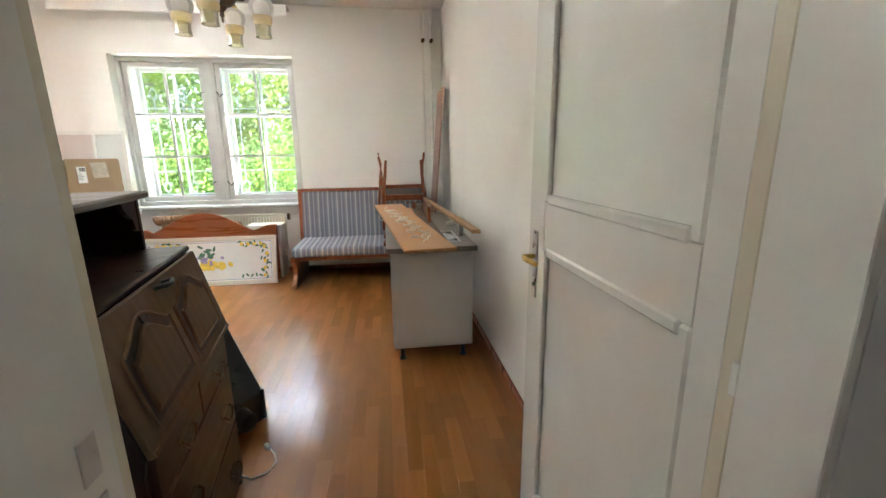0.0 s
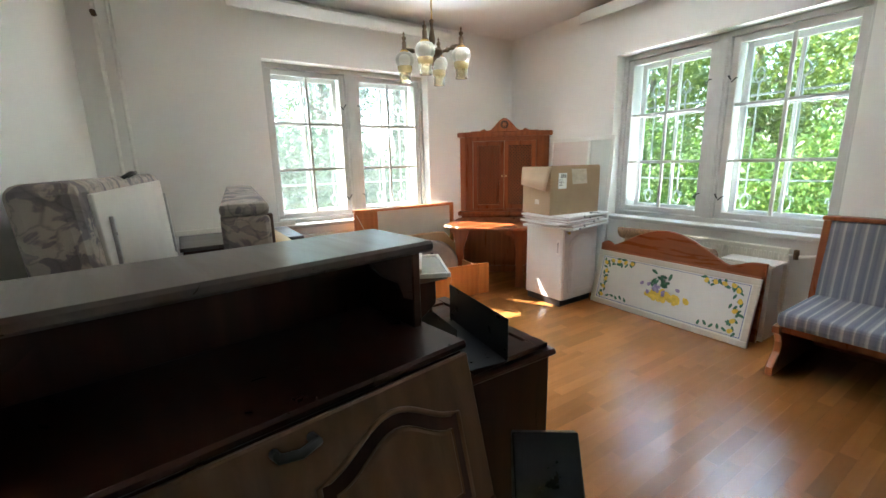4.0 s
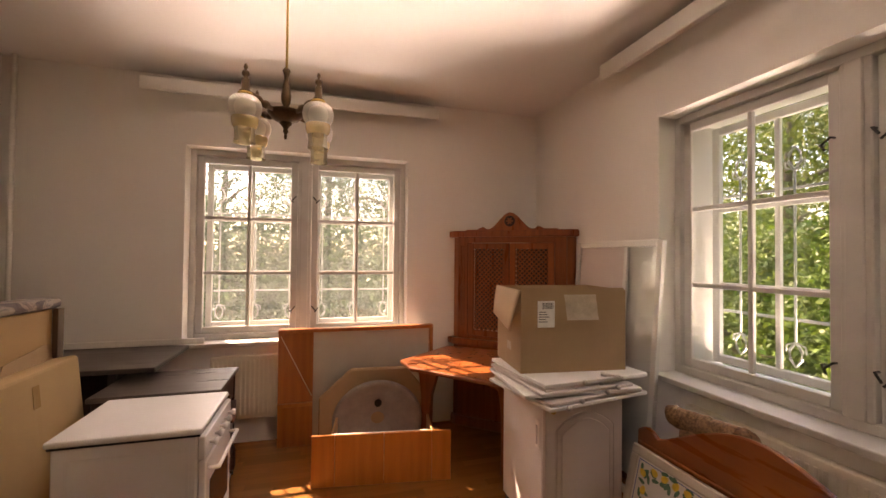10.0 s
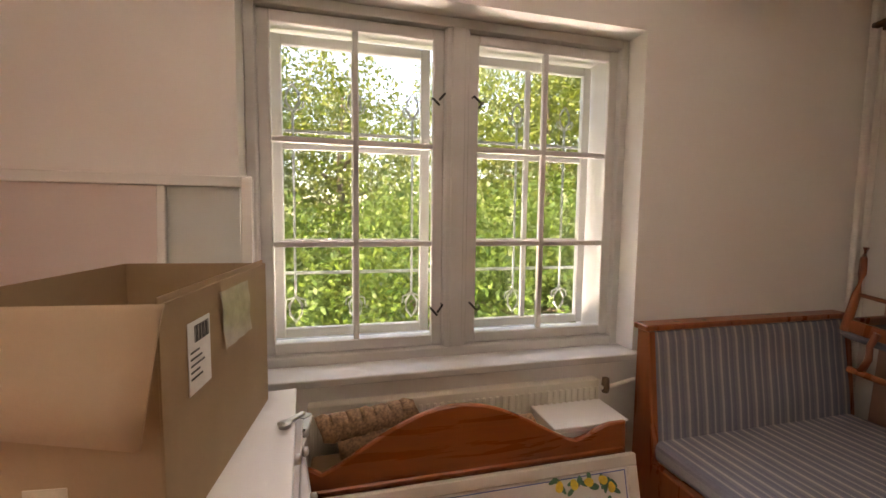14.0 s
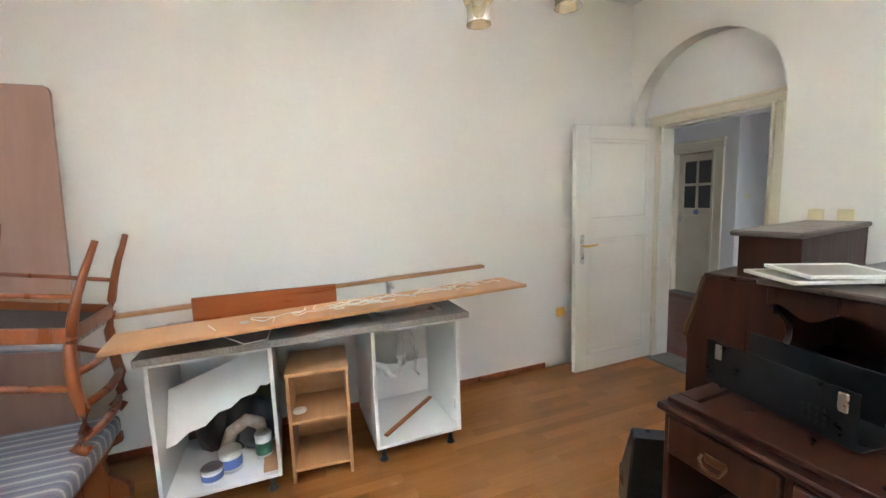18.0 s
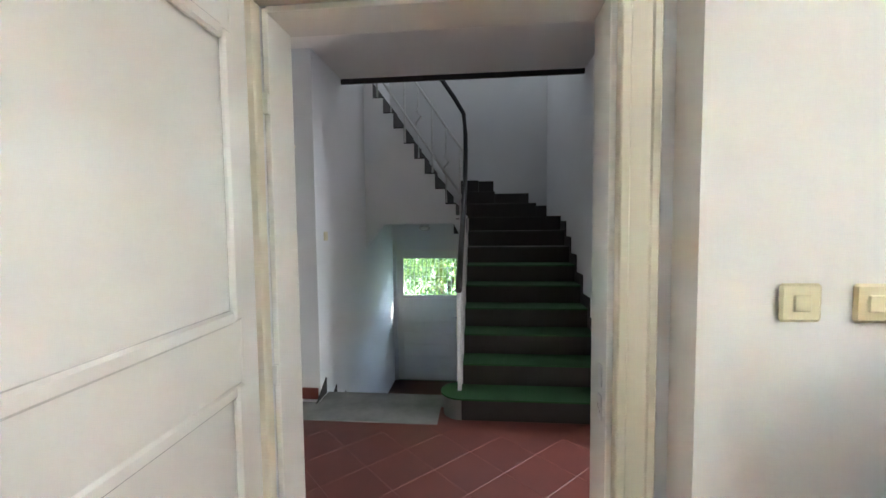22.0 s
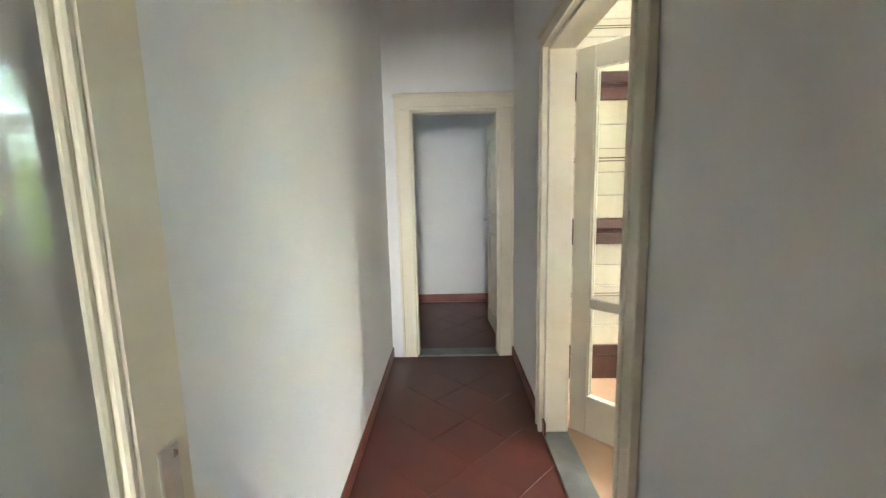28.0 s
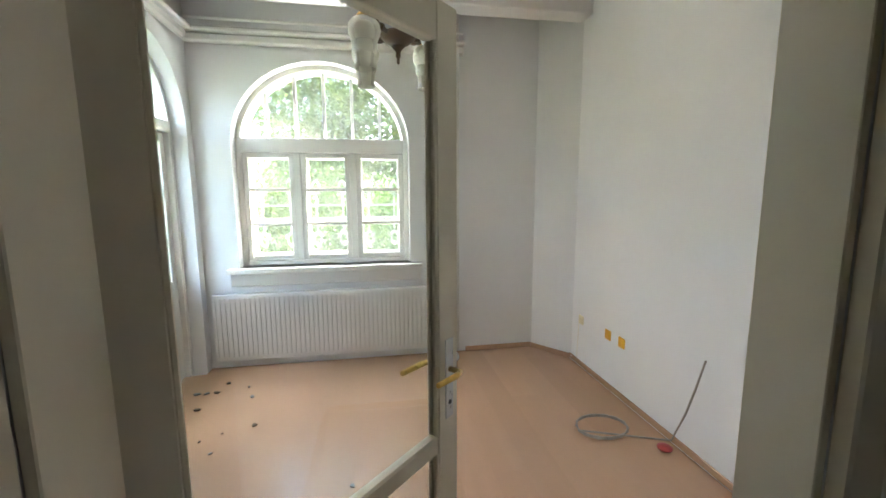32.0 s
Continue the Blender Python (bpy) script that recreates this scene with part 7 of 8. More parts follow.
def rug_roll(p, q, r, turns):
    bm = bm_new()
    d = Vector(q) - Vector(p)
    n = 26
    tube(bm, [Vector(p) + d * k / n + Vector((0, 0, 0.006 * math.sin(k * 1.7))) for k in range(n + 1)], [r * (1 + 0.04 * math.sin(k * 2.3)) for k in range(n + 1)], 18)
    tagged(part("rolled_rug", bm, M["straw"]), "rolled brown woven rug behind the headboard", "rug", "rolled rugs")


rug_roll((-2.28, 4.92, 0.63), (-1.42, 4.86, 0.63), 0.065, 3)
rug_roll((-2.36, 4.88, 0.70 + 0.02), (-1.95, 4.97, 0.72), 0.055, 3)


def radiator(name, m, w, z0, z1, mat, label, panel=True, ribs=0.034):
    r = thing(name, m, label, "radiator")
    bm = bm_new()
    box(bm, 0, w, -0.06, -0.045, z0, z1, 0.004)
    part("front_panel", bm, mat, r)
    bm = bm_new()
    n = int(w / ribs)
    for k in range(n):
        x = (k + 0.5) * w / n
        box(bm, x - ribs * 0.28, x + ribs * 0.28, -0.068, -0.0595, z0 + 0.035, z1 - 0.035, 0.003)
    part("ribs", bm, mat, r)
    bm = bm_new()
    box(bm, 0.002, w - 0.002, -0.045, -0.006, z1 - 0.012, z1, 0.002)
    box(bm, 0.002, 0.01, -0.045, -0.006, z0, z1 - 0.012, 0.002)
    box(bm, w - 0.01, w - 0.002, -0.045, -0.006, z0, z1 - 0.012, 0.002)
    part("cover_grille", bm, mat, r)
    for x in (w * 0.15, w * 0.85):
        bm = bm_new()
        box(bm, x, x + 0.03, -0.01, -0.001, z0 + 0.05, z1 - 0.05)
        part("bracket", bm, mat, r)
    bm = bm_new()
    tube(bm, [(w, -0.05, z1 - 0.05), (w + 0.05, -0.05, z1 - 0.05)], 0.012, 8)
    part("pipe", bm, M["pipe"], r)
    bm = bm_new()
    lathe(bm, [(0.0, -0.03), (0.018, -0.028), (0.022, 0.0), (0.018, 0.05), (0.0, 0.055)], 12, (0, 0, 0), pose(w + 0.045, -0.05, z1 - 0.05))
    part("valve", bm, M["bronze"], r, "dark radiator valve")
    return r


radiator("radiator", pose(-2.42, YN, 0), 1.46, 0.22, 0.745, M["radiator"], "cream panel radiator under the window")
radiator("radiator", pose(XW, 2.06, 0, 0, 0, 90), 0.95, 0.22, 0.75, M["radiator"], "cream panel radiator under the sunlit window")


def pipe_run(name, pts, r, label, coll=()):
    t = thing(name, pose(0, 0, 0), label, "pipe")
    bm = bm_new()
    tube(bm, pts, r, 10)
    part("pipe", bm, M["pipe"], t)
    for p, d in coll:
        bm = bm_new()
        tube(bm, [Vector(p), Vector(p) + Vector(d)], r * 1.3, 8)
        lathe(bm, [(0.0, -0.01), (0.018, -0.008), (0.022, 0.01), (0.012, 0.02), (0, 0.02)], 10, tuple(Vector(p) + Vector(d)))
        part("valve", bm, M["bronze"], t, "small red-brown valve")


pipe_run("heating_pipe", [(0.80, 5.04, 0.0), (0.80, 5.04, 3.10)], 0.016, "thin painted heating pipe in the corner", (((0.80, 5.04, 2.74), (0.0, -0.05, 0)),))
pipe_run("heating_pipe", [(0.90, 5.045, 0.0), (0.90, 5.045, 3.10)], 0.016, "thin painted heating pipe in the corner", (((0.90, 5.045, 2.74), (0.0, -0.05, 0)),))
pipe_run("heating_pipe", [(-4.28, 0.60, 0.0), (-4.28, 0.60, 3.10)], 0.016, "thin painted heating pipe in the corner", (((-4.28, 0.60, 2.71), (0.06, 0, 0)),))
pipe_run("heating_pipe", [(-4.28, 0.70, 0.0), (-4.28, 0.70, 3.10)], 0.016, "thin painted heating pipe in the corner")
pipe_run("heating_pipe", [(-0.91, 5.05, 0.69), (-0.75, 5.05, 0.72), (0.80, 5.05, 0.74)], 0.012, "thin painted heating pipe along the wall")

# striped bench
bn = thing("upholstered_bench", pose(-0.76, 5.04, 0), "wooden bench with a grey-blue striped seat and back", "bench")
BLn = 1.42
bm = bm_new()
grid = []
for z, y in ((0.40, -0.165), (0.47, -0.165), (0.6, -0.15), (0.8, -0.12), (0.95, -0.10), (1.005, -0.085), (1.012, -0.06)):
    grid.append((y, z))
prism(bm, [(-0.05, 0.40)] + grid[:-1] + [(-0.05, 1.012)], BLn - 0.06, Matrix.Translation((0.03, 0, 0)) @ Matrix(((0, 0, 1, 0), (1, 0, 0, 0), (0, 1, 0, 0), (0, 0, 0, 1))), 0.012)
part("backrest", bm, M["stripes_back"], bn, "striped upholstered back")
bm = bm_new()
box(bm, 0.02, BLn - 0.02, -0.80, -0.10, 0.36, 0.465, 0.035, None, 3)
part("seat", bm, M["stripes_back"], bn, "striped upholstered seat")
pbox("top_rail", bn, M["cherry"], (-0.01, BLn, -0.10, 0.0, 1.014, 1.045), 0.006, "reddish wooden top rail")
pbox("seat_rail", bn, M["cherry"], (0.0, BLn, -0.76, -0.735, 0.315, 0.36), 0.004)
for x in (0.0, BLn - 0.045):
    bm = bm_new()
    prism(bm, [(-0.80, 0.0), (-0.02, 0.0), (-0.02, 1.012), (-0.10, 1.012), (-0.17, 0.40), (-0.17, 0.358), (-0.79, 0.358), (-0.79, 0.31), (-0.745, 0.29), (-0.70, 0.22), (-0.71, 0.15), (-0.775, 0.09), (-0.80, 0.06)], 0.045, Matrix.Translation((x, 0, 0)) @ Matrix(((0, 0, 1, 0), (1, 0, 0, 0), (0, 1, 0, 0), (0, 0, 0, 1))), 0.006)
    part("end_board", bm, M["cherry"], bn, "shaped reddish end board")

# upturned armchair on the bench: built upright, back towards +y, then turned over
ch = thing("dining_chair", pose(0.487, 4.478, 1.022, 189, 0, 0), "reddish wooden armchair lying upside down on the bench", "chair")
FWd, BWd, SDp = 0.25, 0.215, 0.235
bm = bm_new()
prism(bm, [(-FWd + 0.02, -SDp + 0.02), (FWd - 0.02, -SDp + 0.02), (BWd - 0.02, SDp - 0.02), (-BWd + 0.02, SDp - 0.02)], 0.012, pose(0, 0, 0.004))
part("seat_underside", bm, mat_plain("dark_seat_underside", (0.06, 0.055, 0.055), 0.9, 0, 0.3, 60, 0.2), ch, "dark webbing under the seat")
bm = bm_new()
prism(bm, [(-FWd - 0.005, -SDp - 0.01), (FWd + 0.005, -SDp - 0.01), (BWd, SDp - 0.01), (-BWd, SDp - 0.01)], 0.042, pose(0, 0, 0.030), 0.016)
part("cushion", bm, M["stripes_back"], ch, "striped seat cushion")
for p, q in (((-FWd, -SDp), (FWd, -SDp)), ((-BWd, SDp), (BWd, SDp)), ((-FWd, -SDp), (-BWd, SDp)), ((FWd, -SDp), (BWd, SDp))):
    d = Vector((q[0] - p[0], q[1] - p[1], 0))
    bm = bm_new()
    box(bm, 0.012, d.length - 0.012, -0.011, 0.011, -0.034, 0.030, 0.004, pose(p[0], p[1], 0, 0, 0, math.degrees(math.atan2(d.y, d.x))))
    part("seat_rail", bm, M["cherry"], ch)
for sx in (-1, 1):
    for w2, y, tipx, tipy in ((FWd, -SDp, 0.012, -0.004), (BWd, SDp, -0.035, 0.05)):
        bm = bm_new()
        tube(bm, [(sx * w2, y, 0.03), (sx * (w2 - 0.002), y, -0.06), (sx * (w2 - 0.010), y + tipy * 0.15, -0.17), (sx * (w2 - 0.012 + tipx * 0.3), y + tipy * 0.45, -0.27), (sx * (w2 + tipx * 0.8), y + tipy * 0.8, -0.35), (sx * (w2 + tipx), y + tipy, -0.405)], [0.022, 0.021, 0.018, 0.016, 0.014, 0.013], 8)
        part("leg", bm, M["cherry"], ch)
    bm = bm_new()
    tube(bm, [(sx * (FWd - 0.01), -SDp, -0.165), (sx * (BWd - 0.012), SDp + 0.01, -0.165)], 0.0105, 8)
    part("stretcher", bm, M["cherry"], ch)
    bm = bm_new()
    tube(bm, [(sx * BWd, SDp, 0.0), (sx * BWd, SDp - 0.004, 0.10), (sx * (BWd + 0.004), SDp + 0.02, 0.22), (sx * (BWd + 0.002), SDp + 0.055, 0.33), (sx * BWd, SDp + 0.065, 0.42), (sx * BWd, SDp + 0.04, 0.49), (sx * BWd, SDp + 0.085, 0.515)], [0.023, 0.023, 0.025, 0.026, 0.027, 0.030, 0.026], 8)
    part("back_post", bm, M["cherry"], ch)
    bm = bm_new()
    tube(bm, [(sx * (FWd + 0.004), -0.105, -0.01), (sx * (FWd + 0.014), -0.115, 0.06), (sx * (FWd + 0.022), -0.10, 0.12), (sx * (FWd + 0.02), -0.115, 0.195)], [0.017, 0.014, 0.015, 0.018], 8)
    part("arm_post", bm, M["cherry"], ch)
    bm = bm_new()
    tube(bm, [(sx * (FWd + 0.022), -0.165, 0.208), (sx * (FWd + 0.022), -0.10, 0.204), (sx * (FWd + 0.012), 0.06, 0.203), (sx * (BWd + 0.008), SDp + 0.02, 0.225)], [0.017, 0.018, 0.016, 0.015], 8)
    part("armrest", bm, M["cherry"], ch)
for z, y in ((0.17, SDp + 0.01), (0.31, SDp + 0.05), (0.46, SDp + 0.055)):
    bm = bm_new()
    tube(bm, [(-BWd, y, z), (-BWd * 0.5, y + 0.022, z), (0, y + 0.03, z), (BWd * 0.5, y + 0.022, z), (BWd, y, z)], [0.016, 0.019, 0.020, 0.019, 0.016], 8)
    part("back_rail", bm, M["cherry"], ch)

# pinkish board leaning in the corner
bd = mat_wood("pale_rose_board", (0.34, 0.20, 0.155), (0.42, 0.26, 0.20), 0.5, 0.7, 2, 3.0)
bm = bm_new()
r_ = 0.03
bw, bh = 0.44, 2.16
poly = [(0, 0), (bw, 0), (bw, bh - r_), (bw - r_ * 0.3, bh - r_ * 0.3), (bw - r_, bh), (r_, bh), (r_ * 0.3, bh - r_ * 0.3), (0, bh - r_)]
prism(bm, poly, 0.022, pose(0.80, 4.90, 0.0, 0, 0, -90) @ pose(0, 0, 0, -4.6) @ UP, 0.004)
tagged(part("tall_board", bm, bd), "tall rose-brown wooden board leaning in the corner", "board")

# kitchen counter
ct = thing("kitchen_counter", pose(0.31, 4.03, 0, 0, 0, -90), "white kitchen counter with a speckled worktop and sink", "kitchen counter")
CLn, CD = 1.56, 0.56
for i, (a, b) in enumerate(((0.0, 0.54), (1.04, CLn))):
    un = ct
    pbox("side_panel", un, M["melamine"], (a, a + 0.018, 0.0, CD, 0.10, 0.80), 0.001)
    pbox("side_panel", un, M["melamine"], (b - 0.018, b, 0.0, CD, 0.10, 0.80), 0.001)
    pbox("floor_panel", un, M["melamine"], (a + 0.018, b - 0.018, 0.0, CD, 0.10, 0.118), 0.001)
    if i == 0:
        # darker lower back stands in for the cupboard's shaded inside
        pbox("back_panel", un, M["oakpanel"], (a + 0.018, b - 0.018, CD - 0.01, CD - 0.004, 0.118, 0.45), 0, "brown back in place of the shaded inside")
        pbox("back_panel", un, M["melamine"], (a + 0.018, b - 0.018, CD - 0.01, CD - 0.004, 0.452, 0.80), 0)
    else:
        pbox("back_panel", un, M["melamine"], (a + 0.018, b - 0.018, CD - 0.01, CD - 0.004, 0.118, 0.36), 0)
    pbox("top_rail", un, M["melamine"], (a + 0.018, b - 0.018, 0.0, 0.06, 0.782, 0.80), 0.001)
    for x in (a + 0.05, b - 0.05):
        for y in (0.06, CD - 0.06):
            bm = bm_new()
            lathe(bm, [(0.0, 0.0), (0.026, 0.0), (0.026, 0.008), (0.016, 0.02), (0.014, 0.09), (0.03, 0.098), (0.0, 0.099)], 12, (x, y, 0))
            part("foot", bm, M["plastic_black"], un, "black plastic foot")
    for z in (0.22, 0.68):
        pbox("hinge_plate", un, M["steel"], (b - 0.020, b - 0.0182, 0.03, 0.055, z, z + 0.06), 0)
slab_holes = (1.10, 1.46, 0.10, 0.48)
for x0, x1, y0, y1, e_ in ((-0.03, slab_holes[0], -0.03, CD + 0.02, 0.0), (slab_holes[1], CLn + 0.06, -0.03, CD + 0.02, 0.0), (slab_holes[0], slab_holes[1], -0.0295, slab_holes[2], 0.0005), (slab_holes[0], slab_holes[1], slab_holes[3], CD + 0.0195, 0.0005)):
    bm = bm_new()
    box(bm, x0, x1, y0, y1, 0.802 + e_, 0.838 - e_, 0.003)
    part("worktop", bm, M["worktop"], ct, "speckled grey worktop")
bm = bm_new()
lathe(bm, [(0.19, 0.006), (0.20, 0.0), (0.17, -0.002), (0.16, -0.06), (0.12, -0.13), (0.03, -0.14), (0.0, -0.142)], 28, (1.28, 0.29, 0.838))
box(bm, 1.085, 1.475, 0.085, 0.10, 0.838, 0.842)
box(bm, 1.085, 1.475, 0.48, 0.495, 0.838, 0.842)
box(bm, 1.07, 1.10, 0.085, 0.495, 0.8385, 0.8425)
box(bm, 1.46, 1.49, 0.085, 0.495, 0.8385, 0.8425)
part("sink_bowl", bm, M["steel"], ct, "round steel sink bowl")
bm = bm_new()
tube(bm, [(1.28, 0.53, 0.838), (1.28, 0.53, 0.93), (1.28, 0.50, 0.95), (1.28, 0.42, 0.935)], [0.02, 0.018, 0.016, 0.013], 10)
box(bm, 1.265, 1.295, 0.51, 0.55, 0.93, 0.975, 0.006)
part("tap", bm, M["steel"], ct, "steel mixer tap")
bm = bm_new()
tube(bm, [(1.28, 0.29, 0.70), (1.28, 0.29, 0.46), (1.27, 0.29, 0.41), (1.23, 0.29, 0.385), (1.19, 0.29, 0.41), (1.17, 0.29, 0.46), (1.13, 0.29, 0.475), (1.09, 0.33, 0.47)], 0.022, 12)
for z in (0.68, 0.50):
    lathe(bm, [(0.022, 0), (0.03, 0.004), (0.03, 0.024), (0.022, 0.028)], 14, (1.28, 0.29, z))
part("drain_pipe", bm, M["corkpipe"], ct, "white plastic trap")
bm = bm_new()
tube(bm, [(1.38, 0.48, 0.78), (1.38, 0.40, 0.62), (1.40, 0.32, 0.50), (1.37, 0.30, 0.40), (1.40, 0.30, 0.36)], 0.008, 8)
part("hose", bm, M["steel"], ct, "flexible steel hose")
bm = bm_new()
tear = [(0.02, 0.60), (0.50, 0.76), (0.516, 0.745), (0.516, 0.55), (0.49, 0.535), (0.455, 0.54), (0.43, 0.505), (0.36, 0.49), (0.31, 0.45), (0.25, 0.44), (0.19, 0.385), (0.12, 0.37), (0.06, 0.325), (0.02, 0.315)]
prism(bm, tear[::-1], 0.008, pose(0, 0.13, 0.33, -32) @ Matrix.Translation((0, 0, -0.33)) @ UP)
part("torn_panel", bm, M["melamine"], ct, "torn white panel across the compartment")


def jar(x, y, r, h, m, lab):
    t = thing("paint_pot", pose(x, y, 0.12), lab, "paint pot", "pots under the counter")
    bm = bm_new()
    lathe(bm, [(0.0, 0.0), (r, 0.0), (r, h), (r * 0.96, h + 0.004), (0.0, h + 0.004)], 18)
    part("pot", bm, m, t)
    bm = bm_new()
    lathe(bm, [(r * 1.03, h * 0.93), (r * 1.05, h + 0.004), (r * 0.98, h + 0.010), (0.0, h + 0.010)], 18)
    part("lid", bm, M["steel"], t)
    bm = bm_new()
    lathe(bm, [(r * 1.006, h * 0.2), (r * 1.012, h * 0.22), (r * 1.012, h * 0.7), (r * 1.006, h * 0.72)], 18)
    part("label", bm, M["leafpaint"] if r < 0.05 else M["blueink"], t, "printed paper label")


jar(0.46, 3.74, 0.055, 0.10, M["melamine"], "white paint pot with a printed label")
jar(0.50, 3.58, 0.042, 0.13, M["melamine"], "tall white pot with a green label")
jar(0.40, 3.82, 0.05, 0.06, M["melamine"], "low white pot with a lid")
bm = bm_new()
tube(bm, [(0.60, 3.78, 0.15), (0.58, 3.74, 0.26), (0.56, 3.66, 0.32), (0.58, 3.60, 0.28), (0.62, 3.58, 0.16)], 0.035, 10)
tagged(part("ribbed_hose", bm, mat_plain("beige_hose", (0.36, 0.30, 0.23), 0.8, 0, 0.3, 30, 0.4)), "thick beige hose coiled under the counter", "hose")
# black lump added to darken the inside of the cupboard
bm = bm_new()
rb = random.Random(12)
for k in range(3):
    c = (0.70 + 0.02 * k, 3.62 + 0.10 * k, 0.12)
    lathe(bm, [(0.0, 0.0), (0.10, 0.0), (0.13, 0.06 + 0.02 * k), (0.12, 0.15), (0.07, 0.22 + 0.05 * k), (0.02, 0.26 + 0.05 * k), (0.0, 0.262 + 0.05 * k)], 12, c)
for v in bm.verts:
    v.co += Vector((rb.uniform(-0.016, 0.012), rb.uniform(-0.016, 0.016), rb.uniform(0, 0.012)))
tagged(part("plastic_sack", bm, M["plastic_black"]), "made-up crumpled black lump filling the cupboard's dark inside", "plastic sack")
bm = bm_new()
box(bm, 0.34, 0.62, 3.51, 3.58, 0.119, 0.135, 0.003)
tagged(part("wooden_offcut", bm, M["beech"]), "short grey-brown wooden offcut under the counter", "wood offcut")
bm = bm_new()
box(bm, -0.26, 0.26, -0.014, 0.014, 0.0, 0.012, 0.002, pose(0.56, 2.72, 0.122, 0, 0, -50))
tagged(part("loose_batten", bm, M["pine"]), "thin wooden slat lying in the empty cupboard", "batten")

# beech shelf unit
sh = thing("shelf_unit", pose(0.36, 3.44, 0, 0, 0, -95), "small beech-coloured shelf unit under the counter", "shelf unit")
for x in (0.0, 0.304):
    pbox("side_panel", sh, M["beech"], (x, x + 0.016, 0, 0.34, 0.0, 0.60), 0.001)
for z in (0.06, 0.33):
    pbox("shelf", sh, M["beech"], (0.016, 0.304, 0.006, 0.335, z, z + 0.016), 0.001)
pbox("top", sh, M["beech"], (-0.004, 0.324, -0.005, 0.345, 0.601, 0.619), 0.002)
pbox("back_panel", sh, M["beech"], (0.016, 0.304, 0.334, 0.339, 0.02, 0.60), 0)
bm = bm_new()
lathe(bm, [(0.0, 0), (0.035, 0), (0.037, 0.012), (0.0, 0.014)], 16, (0.47, 3.38, 0.347))
tagged(part("lid", bm, M["melamine"]), "small white plastic lid on the shelf", "lid")

# boards and clutter on the counter
def plank(p, q, w, t, mat, label, up=0.0, name="wooden_plank", tip=0.0):
    p, q = Vector(p), Vector(q)
    d = q - p
    L = d.length
    yaw = math.atan2(d.y, d.x)
    pit = math.atan2(d.z, math.hypot(d.x, d.y))
    m = Matrix.Translation(p) @ Matrix.Rotation(yaw, 4, "Z") @ Matrix.Rotation(-pit, 4, "Y") @ Matrix.Rotation(up, 4, "X")
    bm = bm_new()
    poly = [(0, -w / 2), (L - tip, -w / 2), (L, 0 if tip else -w / 2), (L - tip * 0.8, w / 2), (0, w / 2)] if tip else [(0, -w / 2), (L, -w / 2), (L, w / 2), (0, w / 2)]
    prism(bm, poly, t, m, 0.003)
    ob = part(name, bm, mat)
    return tagged(ob, label, "plank", "planks on the counter")


plank((0.315, 4.15, 0.906), (0.53, 1.96, 0.912), 0.29, 0.020, M["beech"], "long beech furniture board lying across the counter")
plank((0.74, 4.45, 0.93), (0.80, 2.05, 0.99), 0.05, 0.022, M["beech"], "narrow beech batten lying across the counter")
plank((0.60, 4.10, 0.862), (0.62, 2.40, 0.862), 0.14, 0.02, M["oakpanel"], "brown wooden board lying on the counter")
plank((0.50, 4.00, 0.884), (0.50, 2.55, 0.884), 0.10, 0.02, M["beech"], "beech board lying on the counter")
bm = bm_new()
box(bm, 0.0, 0.76, 0.0, 0.02, 0.0, 0.13, 0.003)
tagged(part("drawer_front", bm, M["headboard"], None, "", pose(0.66, 3.88, 0.886, 0, 0, -92)), "orange-brown drawer front standing on the counter", "drawer front")
rng2 = random.Random(9)
for c, (x, y, n, reach) in enumerate(((0.34, 3.55, 34, 0.55), (0.40, 3.20, 46, 0.30), (0.45, 2.95, 40, 0.22), (0.47, 2.70, 44, 0.26), (0.52, 2.48, 30, 0.34))):
    pts = [(0.30, 3.75, 0.95), (0.24, 3.68, 0.90), (0.22, 3.60, 0.86), (0.26, 3.5, 0.855), (0.30, 3.46, 0.95)] if c == 0 else []
    for k in range(n):
        a = k * 0.62 + c
        pts.append((x + 0.055 * math.cos(a) * (0.6 + 0.4 * math.sin(0.21 * k)) + rng2.uniform(-0.012, 0.012), y - reach * k / n + 0.075 * math.sin(a * 0.8) + rng2.uniform(-0.012, 0.012), 0.939 + 0.022 * rng2.random() * abs(math.sin(0.13 * k + c))))
    bm = bm_new()
    tube(bm, pts, 0.0036 if c == 1 else 0.0026, 6)
    tagged(part("extension_cable", bm, M["cord"]), "tangled off-white cord lying on the boards", "cable", "cords on the counter")

for x, y in ((0.33, 3.6), (0.47, 2.32), (0.41, 2.95)):
    bm = bm_new()
    lathe(bm, [(0.0, 0), (0.022, 0), (0.024, 0.004), (0.012, 0.006), (0.010, 0.002), (0, 0.002)], 14, (x, y, 0.931))
    tagged(part("cable_grommet", bm, M["steel"]), "small round steel grommet in the board", "grommet", "grommets")


# chandeliers
def chandelier(x, y, zh, label, a0=45, arms=4, tint="amber"):
    """Bronze bowl on a turned stem; each arm bears a finial and a frosted globe with a tinted, flared lower cup."""
    c = thing("chandelier", pose(x, y, 0), label, "chandelier")
    bm = bm_new()
    tube(bm, [(0, 0, zh + 0.25), (0, 0, ZC - 0.05)], 0.006, 8)
    part("rod", bm, M["brass"], c, "thin brass rod")
    bm = bm_new()
    lathe(bm, [(0.0, -0.15), (0.012, -0.145), (0.03, -0.09), (0.042, -0.04), (0.045, 0.0)], 16, (0, 0, ZC))
    part("canopy", bm, M["brass"], c, "gilded ceiling cup")
    bm = bm_new()
